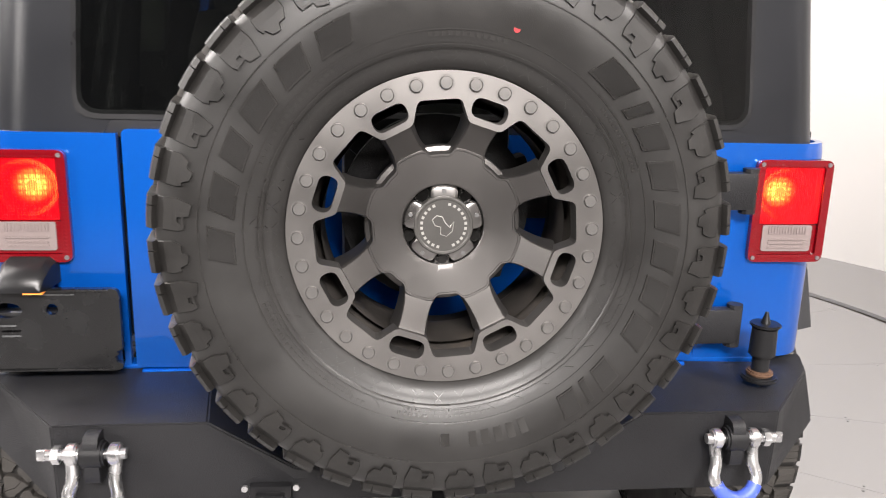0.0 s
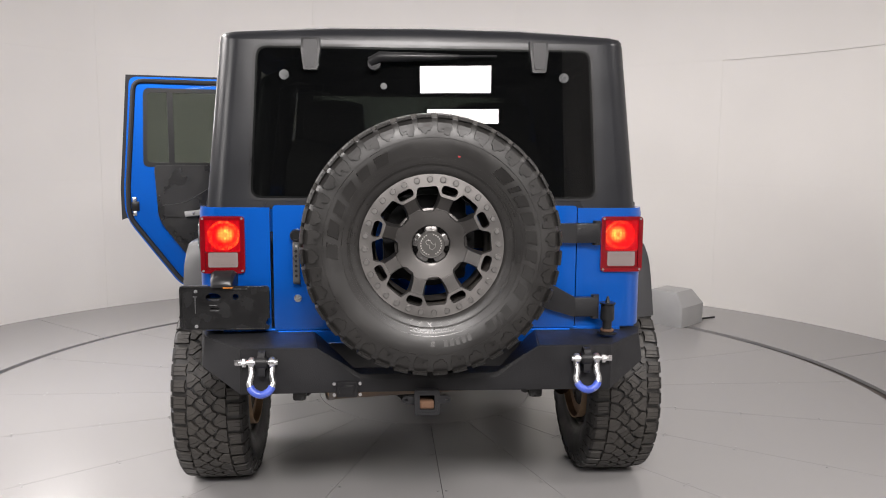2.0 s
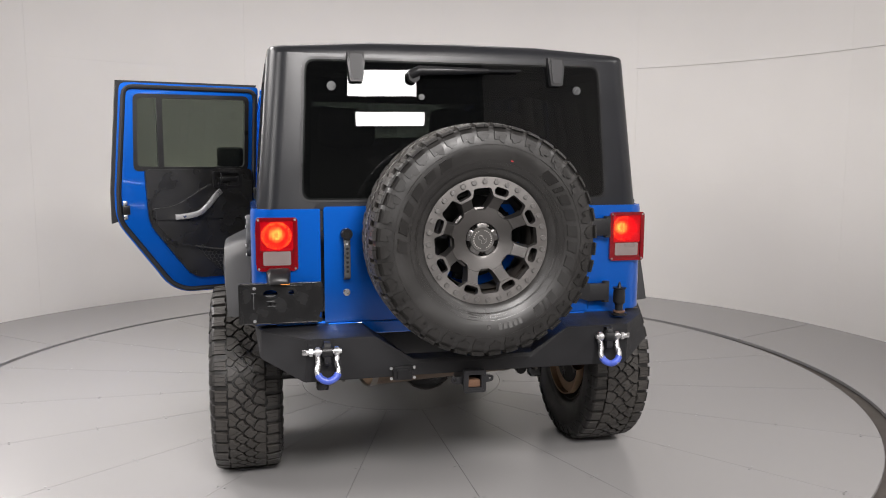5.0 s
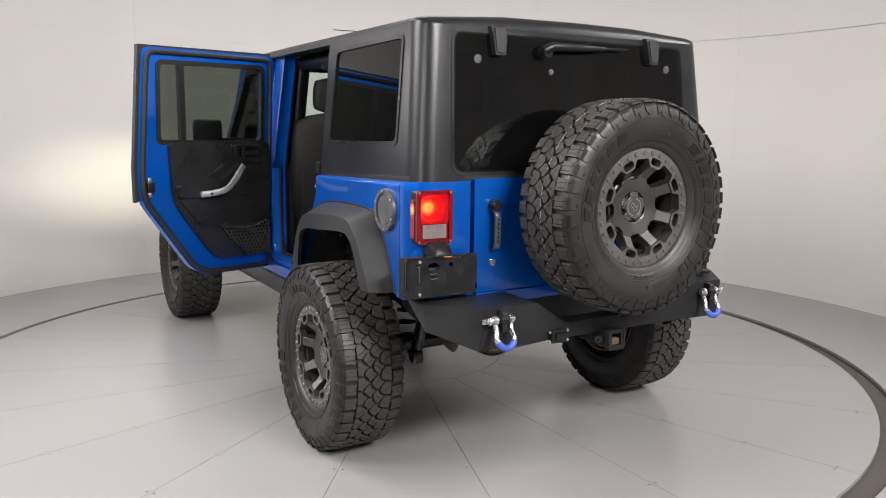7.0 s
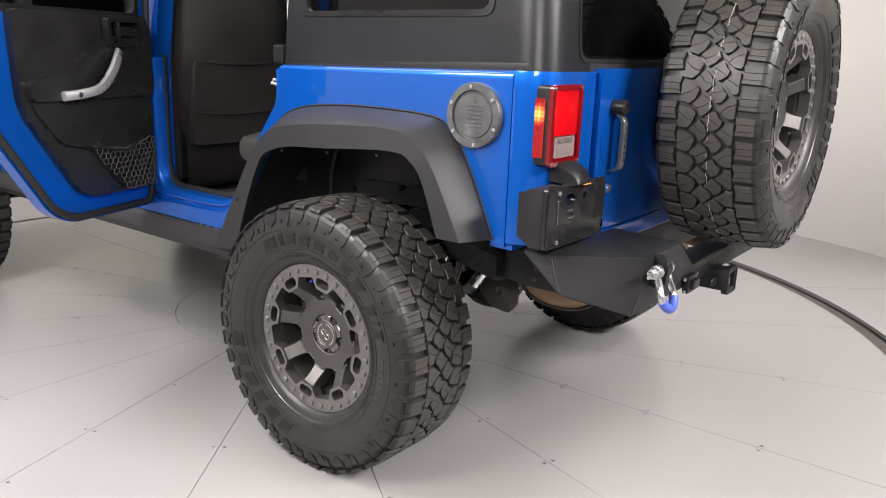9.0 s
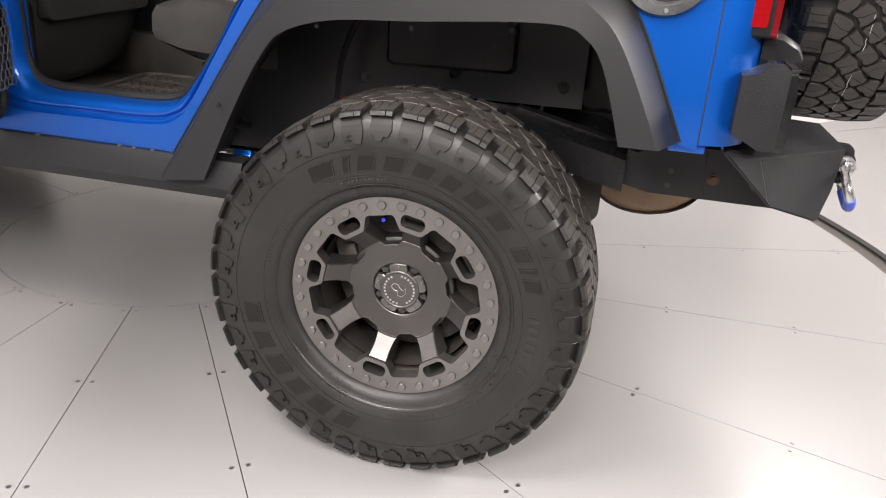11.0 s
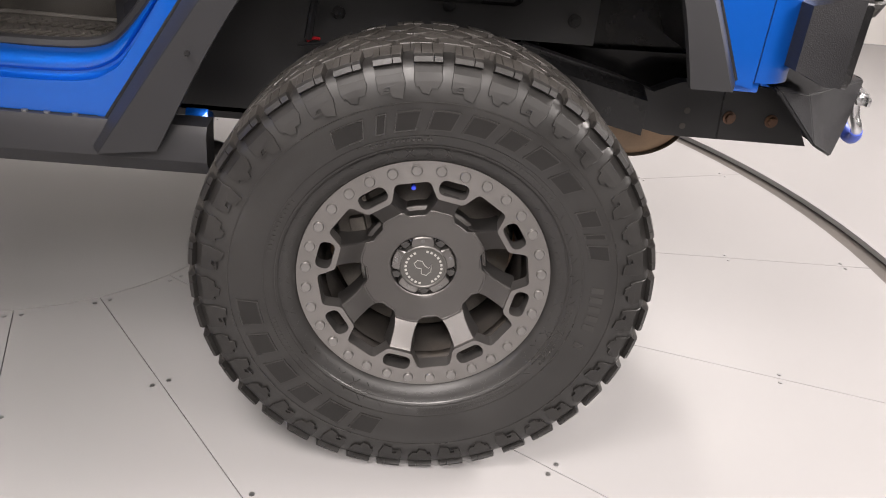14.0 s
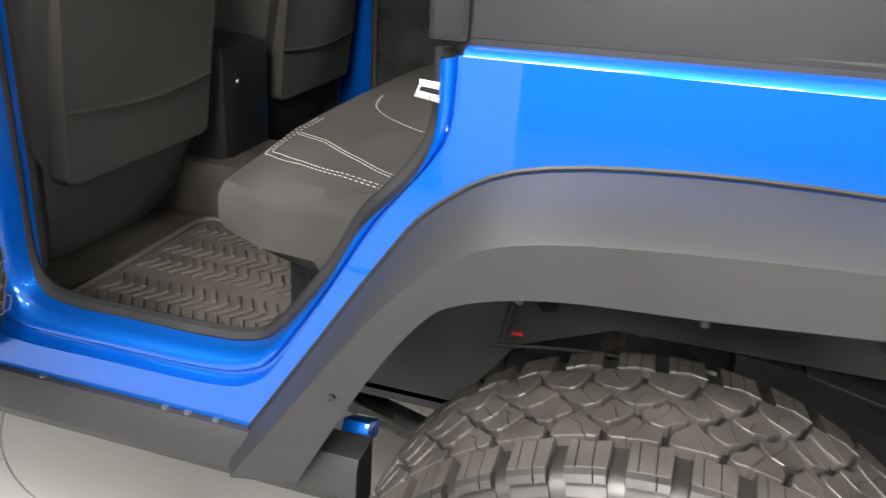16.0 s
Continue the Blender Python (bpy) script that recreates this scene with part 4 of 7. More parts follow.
    part("corner_panel", bm, BLUE, CAR, "", 30)
    bm = bmesh.new()
    block(bm, (0.11, 0.075, 0.024), pose(s * 0.775, -0.565, 0.802), 0.006)
    part("corner_foot", bm, BLUE, CAR, "", 30)
    # thin vertical seam on the quarter
    bm = bmesh.new()
    block(bm, (0.002, 0.008, 0.44), pose(s * (SIDE_X - 0.0075), -0.5845, 1.03))
    part("panel_seam", bm, GAP, CAR)
    bm = bmesh.new()
    pts = [Vector((s * 0.772, y + 0.006, z + 0.006)) for y, z in door_in]
    tube(bm, pts, 0.014, 8)
    part("door_seal", bm, SEALANT, CAR, "black rubber door seal", 40)
    # rocker guard
    bm = bmesh.new()
    prof = [(0.80, 0.535), (0.842, 0.545), (0.862, 0.575), (0.862, 0.625), (0.853, 0.643), (0.80, 0.646)]
    loft(bm, [[(s * x, y, z) for x, z in prof] for y in (0.42, 0.62, 1.2, 2.2, 2.38)])
    rk = part("rocker_guard", bm, FLARE, CAR, "black rocker guard below the sill", 30)
    for y in (0.66, 0.71, 0.75, 0.98, 1.25, 1.55):
        bm = bmesh.new()
        cyl(bm, 0.006, 0.004, pose(s * 0.845, y, 0.645), 8)
        part("clip", bm, STEEL, rk)
    # wheel well: liner, inner wall with bolts, dark inner tub
    bm = bmesh.new()
    arcp = [(0.585, 0.60), (0.495, 0.80), (0.40, 0.945), (0.29, 1.035), (0.10, 1.085), (-0.22, 1.098), (-0.36, 1.06), (-0.45, 0.95), (-0.52, 0.82)]
    rings = []
    for p in smooth_line([(y, z, 0) for y, z in arcp], 28):
        y, z = p.x, p.y
        rings.append([(s * 0.46, y, z), (s * 0.838, y, z), (s * 0.838, y + 0.006, z + 0.012), (s * 0.46, y + 0.006, z + 0.012)])
    loft(bm, rings)
    w = part("wheel_well", bm, LINER, CAR, "black wheel well liner", 30)
    bm = bmesh.new()
    plate(bm, [(0.60, 0.58), (0.49, 0.82), (0.40, 0.96), (0.29, 1.045), (-0.33, 1.08), (-0.33, 0.805), (0.10, 0.80), (0.25, 0.74), (0.36, 0.58)], [], lambda y, z: (s * 0.60, y, z), (-s * 0.02, 0, 0))
    part("well_wall", bm, LINER, w)
    bm = bmesh.new()
    plate(bm, [(0.62, 0.56), (0.55, 0.82), (0.45, 1.05), (-0.36, 1.09), (-0.66, 0.80), (-0.66, 0.66), (-0.2, 0.74), (0.2, 0.70), (0.3, 0.56)], [], lambda y, z: (s * 0.47, y, z), (-s * 0.02, 0, 0))
    part("inner_tub", bm, UNDER, w)
    bm = bmesh.new()
    loft(bm, [[(s * x, y, z) for y, z in ((0.150 - e, 0.990), (0.150 - e, 0.874 + e), (0.138 - e, 0.866 + e), (-0.156 + e, 0.872 + e), (-0.168 + e, 0.882 + e), (-0.168 + e, 0.990))] for x, e in ((0.590, 0.0), (0.612, 0.0), (0.622, 0.008))])
    part("well_panel", bm, BLACK, w, "raised black panel of the liner", 30)
    for y, z in ((0.205, 0.825), (-0.282, 0.853), (-0.02, 0.86)):
        bm = bmesh.new()
        cyl(bm, 0.014, 0.008, pose(s * 0.604, y, z, 0, 90, 0), 14, bevel=0.003)
        cyl(bm, 0.008, 0.016, pose(s * 0.606, y, z, 0, 90, 0), 6)
        part("bolt", bm, UNDER, w, "", 30)
    bm = bmesh.new()
    tube(bm, smooth_line([(s * 0.66, 0.28, 0.765), (s * 0.655, 0.12, 0.785), (s * 0.65, -0.03, 0.780), (s * 0.65, -0.12, 0.775), (s * 0.64, -0.25, 0.755)], 18), 0.003, 6)
    part("brake_line", bm, BLACK, w, "thin black brake line", 40)
    bm = bmesh.new()
    tube(bm, smooth_line([(s * 0.63, 0.266, 0.768), (s * 0.625, 0.252, 0.774), (s * 0.62, 0.240, 0.772)], 10), 0.0035, 6)
    part("cable", bm, REDWIRE, w, "red wire", 40)
    bm = bmesh.new()
    tube(bm, smooth_line([(s * 0.70, 0.13, 1.06), (s * 0.69, 0.20, 0.97), (s * 0.68, 0.24, 0.88), (s * 0.66, 0.26, 0.78)], 14), 0.008, 8)
    part("breather_hose", bm, BLACK, w, "", 40)
    bm = bmesh.new()
    loft(bm, [[(s * (0.62 + dx), y, z + dz) for dx, dz in ((-0.05, -0.05), (0.05, -0.04), (0.05, 0.035), (0.0, 0.055), (-0.05, 0.05))] for y, z in ((-0.08, 0.748), (-0.18, 0.742), (-0.32, 0.710), (-0.45, 0.680))])
    part("frame_rail_end", bm, UNDER, w, "", 35)
    for y, z in ((0.335, 0.965), (0.43, 0.80), (0.0, 1.004), (-0.20, 1.018), (0.20, 0.99)):
        bm = bmesh.new()
        cyl(bm, 0.005, 0.006, pose(s * 0.93, y, z - 0.004, 0, 90, 0), 8)
        part("clip", bm, UNDER, w)


for s in (-1, 1):
    tub_side(s)
    flare(s)


def tailgate():
    bm = bmesh.new()
    plate(bm, rounded([(-0.56, 0.812), (0.566, 0.812), (0.566, 1.275), (-0.56, 1.275)], 0.012), [], lambda x, z: (x, TAIL_Y - 0.012, z), (0, 0.05, 0))
    gate = part("tailgate", bm, BLUE, CAR, "glossy blue tailgate", 30)
    bm = bmesh.new()
    block(bm, (1.50, 0.04, 0.03), pose(0, TAIL_Y + 0.02, 0.80), 0.006)
    block(bm, (1.10, 0.03, 0.05), pose(0, TAIL_Y - 0.005, 0.785), 0.004)
    part("tail_sill", bm, BLUE, CAR)
    # handle recess and handle
    bm = bmesh.new()
    rings = []
    for k in range(7):
        w = k / 6
        rings.append([(-0.476 + (0.062 * math.cos(math.pi / 2 * w)) * math.cos(a), TAIL_Y - 0.0135 + 0.004 * (w > 0) - 0.0, 1.07 + (0.075 * math.cos(math.pi / 2 * w)) * math.sin(a)) for a in [2 * math.pi * i / 28 for i in range(28)]])
    loft(bm, rings[:2], cap=True)
    part("handle_recess", bm, BLUE, gate, "", 30)
    bm = bmesh.new()
    line = smooth_line([(0, -0.030, 1.150), (0, -0.047, 1.135), (0, -0.051, 1.110), (0, -0.050, 1.05), (0, -0.049, 1.012), (0, -0.040, 0.992), (0, -0.010, 0.984)], 18)
    loft(bm, [[(-0.473 + x, TAIL_Y + p.y + y, p.z) for x, y in ((-0.012, 0.006), (-0.0125, -0.004), (-0.009, -0.007), (0.009, -0.007), (0.0125, -0.004), (0.012, 0.006))] for p in line])
    h = part("gate_handle", bm, FADED, gate, "grey tailgate pull handle with holes", 40)
    bm = bmesh.new()
    revolve(bm, [(0.0225, 0.0), (0.0225, 0.040), (0.0200, 0.044), (0.0150, 0.044), (0.0140, 0.040), (0.0001, 0.040)], 24)
    bm.transform(pose(-0.473, TAIL_Y - 0.010, 1.168, 90))
    part("push_button", bm, BLACK, h, "black push button", 40)
    for i in range(6):
        bm = bmesh.new()
        cyl(bm, 0.0055, 0.002, pose(-0.473, TAIL_Y - 0.0575, 1.022 + 0.018 * i, 90), 10)
        part("hole", bm, BLACK, h)
    bm = bmesh.new()
    cyl(bm, 0.014, 0.012, pose(-0.473, TAIL_Y - 0.016, 0.932, 90), 16, bevel=0.002)
    part("key_lock", bm, ZINC, gate, "round steel key lock", 40)
    # hinges
    for z, arm in ((1.175, 0.0), (0.895, 1.0)):
        bm = bmesh.new()
        block(bm, (0.10, 0.03, 0.075), pose(0.60, TAIL_Y - 0.03, z), 0.008)
        cyl(bm, 0.016, 0.09, pose(0.640, TAIL_Y - 0.028, z), 12)
        pts = [(0.56, z + 0.037), (0.56, z - 0.037), (0.34, z - 0.03 + (0.0 if not arm else 0.06)), (0.34, z + 0.03 + (0.0 if not arm else 0.13))]
        plate(bm, pts, [], lambda x, zz: (x, TAIL_Y - 0.045, zz), (0, 0.03, 0))
        part("hinge", bm, POWDER, gate, "heavy textured black tailgate hinge", 30)
    bm = bmesh.new()
    block(bm, (1.24, 0.04, 0.05), pose(0, TAIL_Y + 0.035, 1.283), 0.006)
    part("gate_seal", bm, SEALANT, gate, "", 30)
    # spare carrier behind the wheel
    bm = bmesh.new()
    block(bm, (0.30, 0.10, 0.30), pose(-0.01, TAIL_Y - 0.06, 1.165), 0.02)
    cyl(bm, 0.09, 0.2, pose(-0.01, TAIL_Y - 0.14, 1.165, 90), 20)
    # black disc added to stand in for the shade behind the rim windows
    cyl(bm, 0.160, 0.02, pose(0.0, TAIL_Y - 0.18, 1.167, 90), 40)
    block(bm, (0.5, 0.03, 0.08), pose(0.2, TAIL_Y - 0.035, 1.16), 0.01)
    carrier = part("spare_carrier", bm, POWDER, gate, "black spare wheel carrier with added dark backing disc", 30)
    for a in (20, 140, 260):
        bm = bmesh.new()
        block(bm, (0.19, 0.05, 0.05), pose(0.09 * math.cos(radians(a)), TAIL_Y - 0.10, 1.167 + 0.09 * math.sin(radians(a)), 0, -a, 0), 0.008)
        part("carrier_arm", bm, POWDER, carrier, "", 30)


tailgate()


def hardtop():
    bm = bmesh.new()
    zt = 1.875
    for s in (-1, 1):
        win = rounded([(0.235, 1.398), (0.205, 1.832), (-0.478, 1.842), (-0.485, 1.405)], 0.035)
        plate(bm, [(0.312, 1.252), (0.30, zt), (-0.50, zt), (-0.56, 1.27)], [win], lambda y, z, s=s: (s * side_x(z), y, z), (-s * 0.03, 0, 0))
        # rear corner
        rings = []
        for k in range(9):
            z = 1.262 + (zt - 1.262) * k / 8
            x1, y1, r = side_x(z), tail_y(z), 0.085
            ring = [(x1, -0.56 + (z - 1.27) * 0.099), (x1, y1 + r)]
            ring += [(x1 - r + r * math.cos(math.pi / 2 * i / 8), y1 + r - r * math.sin(math.pi / 2 * i / 8)) for i in range(1, 9)]
            ring += [(0.668 - (z - 1.262) * 0.04, y1), (0.668 - (z - 1.262) * 0.04, y1 + 0.05), (x1 - 0.05, -0.50)]
            rings.append([(s * x, y, z) for x, y in ring])
        loft(bm, rings)
    gl = rounded([(-0.642, 1.300), (-0.618, 1.852), (0.618, 1.852), (0.642, 1.300)], 0.04)
    plate(bm, [(-0.668, 1.262), (-0.6435, zt), (0.6435, zt), (0.668, 1.262), (0.60, 1.262), (0.58, 1.292), (-0.58, 1.292), (-0.60, 1.262)], [gl], lambda x, z: (x, tail_y(z), z), (0, 0.04, 0))
    # roof with rolled edges and rounded rear corners
    y1, rc = tail_y(zt), 0.085
    rings = []
    for dy, drop in ((0.0, 1.0), (0.004, 0.62), (0.012, 0.36), (0.026, 0.16), (0.045, 0.06), (0.07, 0.01), (0.10, 0), (0.30, 0), (0.60, 0), (0.92, 0), (1.3, 0.0), (1.7, 0.02), (2.1, 0.10), (2.45, 0.30), (2.53, 0.6)):
        cut = rc - math.sqrt(max(0.0, rc * rc - (rc - dy) ** 2)) if dy < rc else 0.0
        ring = []
        for x, z in ((-0.763, zt - 0.012), (-0.760, 1.890), (-0.750, 1.901), (-0.715, 1.909), (-0.35, 1.932), (0, 1.936), (0.35, 1.932), (0.715, 1.909), (0.750, 1.901), (0.760, 1.890), (0.763, zt - 0.012), (0.70, zt - 0.012), (0.66, 1.885), (0, 1.90), (-0.66, 1.885), (-0.70, zt - 0.012)):
            xx = math.copysign(max(abs(x) - cut, 0), x) if abs(x) > 0.5 else x
            ring.append((xx, y1 + dy, zt - 0.012 + (z - zt + 0.012) * (1 - drop)))
        rings.append(ring)
    loft(bm, rings)
    top = part("hardtop", bm, TOP, CAR, "matte black removable hardtop", 28)
    # roof joint
    bm = bmesh.new()
    block(bm, (1.50, 0.006, 0.004), pose(0, 0.29, 1.934))
    part("roof_joint", bm, BLACK, top)
    # frame of the quarter windows and glass
    for s in (-1, 1):
        bm = bmesh.new()
        o = rounded([(0.239, 1.394), (0.209, 1.836), (-0.482, 1.846), (-0.489, 1.401)], 0.035)
        i = rounded([(0.222, 1.410), (0.194, 1.820), (-0.466, 1.829), (-0.472, 1.418)], 0.03)
        plate(bm, o, [i], lambda y, z, s=s: (s * (side_x(z) + 0.004), y, z), (-s * 0.02, 0, 0))
        w = part("quarter_window", bm, BLACK, top, "dark tinted quarter window")
        bm = bmesh.new()
        plate(bm, rounded([(0.23, 1.402), (0.20, 1.828), (-0.474, 1.838), (-0.48, 1.409)], 0.033), [], lambda y, z, s=s: (s * (side_x(z) - 0.004), y, z), (-s * 0.004, 0, 0))
        g = part("pane", bm, GLASS_DARK, w)
        g.visible_shadow = False
    # rear glass, seal, hinges, dots, wiper
    bm = bmesh.new()
    plate(bm, gl, [], lambda x, z: (x, tail_y(z) - 0.006, z), (0, 0.005, 0))
    rg = part("rear_glass", bm, GLASS_DARK, top, "dark tinted rear hatch glass")
    rg.visible_shadow = False
    bm = bmesh.new()
    plate(bm, rounded([(-0.652, 1.290), (-0.628, 1.862), (0.628, 1.862), (0.652, 1.290)], 0.045), [rounded([(-0.635, 1.307), (-0.611, 1.845), (0.611, 1.845), (0.635, 1.307)], 0.036)], lambda x, z: (x, tail_y(z) - 0.003, z), (0, 0.02, 0))
    part("glass_seal", bm, BLACK, rg)
    for s in (-1, 1):
        bm = bmesh.new()
        prof = rounded([(-0.034, 0.118), (0.034, 0.118), (0.034, 0.07), (0.025, 0.0), (-0.025, 0.0), (-0.034, 0.07)], 0.006)
        plate(bm, prof, [], lambda x, z, s=s: (s * 0.42 + x, tail_y(1.765 + z) - 0.034 + 0.012 * (z > 0.1), 1.765 + z), (0, 0.034, 0))
        hg = part("glass_hinge", bm, BLACK, rg, "black glass hinge cover", 30)
        bm = bmesh.new()
        plate(bm, rounded([(-0.024, 0.108), (0.024, 0.108), (0.024, 0.07), (0.017, 0.012), (-0.017, 0.012), (-0.024, 0.07)], 0.005), [], lambda x, z, s=s: (s * 0.42 + x, tail_y(1.765 + z) - 0.0375, 1.765 + z), (0, 0.01, 0))
        part("hinge_cap", bm, FLARE, hg)
        bm = bmesh.new()
        cyl(bm, 0.018, 0.008, pose(s * 0.517, tail_y(1.748) - 0.01, 1.748, 90), 16, bevel=0.002)
        part("stud", bm, FADED, rg, "", 40)
    bm = bmesh.new()
    cyl(bm, 0.012, 0.012, pose(-0.155, tail_y(1.71) - 0.012, 1.71, 90), 12)
    part("washer_nozzle", bm, FADED, rg)
    bm = bmesh.new()
    ty = tail_y(1.81)
    tube(bm, [(-0.20, ty - 0.035, 1.795), (-0.17, ty - 0.05, 1.812), (0.02, ty - 0.05, 1.815), (0.12, ty - 0.045, 1.818)], [0.022, 0.02, 0.014, 0.008], 10)
    cyl(bm, 0.024, 0.05, pose(-0.19, ty - 0.025, 1.79, 90), 14)
    tube(bm, [(0.10, ty - 0.04, 1.819), (0.26, ty - 0.035, 1.823)], 0.0045, 6)
    part("wiper", bm, BLACK, rg, "black rear wiper arm", 40)


hardtop()


def taillight(s):
    cx, cz = s * 0.742, 1.13

    def frame_of(b, u0, u1, v0, v1, y, depth, r, holes=()):
        plate(b, rounded([(u0, v0), (u1, v0), (u1, v1), (u0, v1)], r), [rounded([(a, c), (e, c), (e, f), (a, f)], 0.006) for a, e, c, f in holes], lambda x, z: (cx + x, y, cz + z), (0, depth, 0))

    def pane(name, mat, u0, u1, v0, v1, y, r, label="", holes=(), depth=0.006):
        b = bmesh.new()
        frame_of(b, u0, u1, v0, v1, y, depth, r, holes)
        es = [e for e in b.edges if len(e.link_faces) == 2 and e.calc_face_angle(0) > 0.9 and max(v.co.y for v in e.verts) < y + 0.003]
        bmesh.ops.bevel(b, geom=es, offset=0.0022, segments=2, affect="EDGES")
        return part(name, b, mat, t, label, 40)

    # a hollow housing: the bulb sits deep in the upper chamber
    bm = bmesh.new()
    frame_of(bm, -0.079, 0.079, -0.104, 0.104, -0.684, 0.066, 0.012, [(-0.060, 0.060, -0.024, 0.088)])
    block(bm, (0.14, 0.012, 0.19), pose(cx, -0.6115, cz), 0.003)
    t = part("taillight", bm, BLACK, CAR, "lit red taillight with clear reverse lens in black housing", 30)
    bm = bmesh.new()
    n = 40
    rows = []
    for i in range(n):
        a = 2 * math.pi * i / n
        rows.append([(cx + r * math.cos(a), y, cz + 0.032 + r * 0.92 * math.sin(a)) for r, y in ((0.0585, -0.668), (0.050, -0.650), (0.034, -0.636), (0.012, -0.630), (0.0005, -0.630))])
    loft(bm, [[row[k] for row in rows] for k in range(5)], cap=False)
    part("reflector", bm, REFLECTOR, t, "glowing red reflector bowl", 40)
    bm = bmesh.new()
    bmesh.ops.create_uvsphere(bm, u_segments=16, v_segments=10, radius=0.010, matrix=pose(cx, -0.642, cz + 0.032))
    part("bulb", bm, BULB, t, "lit amber bulb", 60)
    pane("bezel", RED, -0.080, 0.080, -0.105, 0.105, -0.693, 0.016, "deep red outer lens ring", [(-0.064, 0.064, -0.090, 0.092)], 0.012)
    pane("brake_lens", RED_LIT, -0.0635, 0.0635, -0.026, 0.0915, -0.6885, 0.006, "ribbed red brake lens lit from behind", depth=0.003)
    pane("lower_lens", RED, -0.0635, 0.0635, -0.0895, -0.0275, -0.6865, 0.006)
    pane("reverse_lens", WHITE_LENS, -0.053, 0.053, -0.083, -0.0285, -0.6895, 0.006, "clear ribbed reverse lens")
    for k in range(14):
        b = bmesh.new()
        block(b, (0.0022, 0.003, 0.016), pose(cx - 0.039 + 0.006 * k, -0.690, cz - 0.039))
        part("rib", b, WHITE_LENS, t)
    for z in (-0.058, -0.066, -0.074):
        b = bmesh.new()
        block(b, (0.078, 0.003, 0.0035), pose(cx, -0.690, cz + z))
        part("rib", b, WHITE_LENS, t)
    bm = bmesh.new()
    plate(bm, rounded([(-0.672, 1.048), (-0.634, 1.048), (-0.634, 1.200), (-0.672, 1.200)], 0.006), [], lambda y, z: (cx + s * 0.0815, y, z), (-s * 0.02, 0, 0))
    part("side_lens", bm, SIDE_LIT, t, "red side lens with glowing marker bulb")
    for dx in (-0.070, 0.070):
        for dz in (-0.096, 0.096):
            bm = bmesh.new()
            cyl(bm, 0.0045, 0.003, pose(cx + dx, -0.694, cz + dz, 90), 8)
            part("screw", bm, STEEL, t)


for s in (-1, 1):
    taillight(s)


def fuel_door():
    bm = bmesh.new()
    m = pose(-SIDE_X - 0.006, -0.472, 1.143, 0, -90, 0)
    revolve(bm, [(0.0001, 0.006), (0.058, 0.006), (0.060, 0.003), (0.066, 0.003), (0.068, 0.011), (0.085, 0.011), (0.088, 0.004), (0.088, -0.01)], 48)
    bm.transform(m)
    f = part("fuel_door", bm, FADED, CAR, "round faded grey plastic fuel filler door", 30)
    bm = bmesh.new()
    cyl(bm, 0.005, 0.004, Matrix(), 8)
    b0 = None
    for i in range(6):
        a = radians(90 + 60 * i + 6)
        mm = pose(-SIDE_X - 0.018, -0.472 - 0.0765 * math.cos(a), 1.143 + 0.0765 * math.sin(a), 0, 90, 0)
        if b0 is None:
            b0 = part("screw", bm, ZINC, f)
            b0.matrix_local = mm
        else:
            again(b0, f, mm)
    for i in range(6):
        bm = bmesh.new()
        block(bm, (0.003, 0.05, 0.004), pose(-SIDE_X - 0.0125, -0.475, 1.115 + 0.011 * i))
        part("rib", bm, FADED, f)


fuel_door()


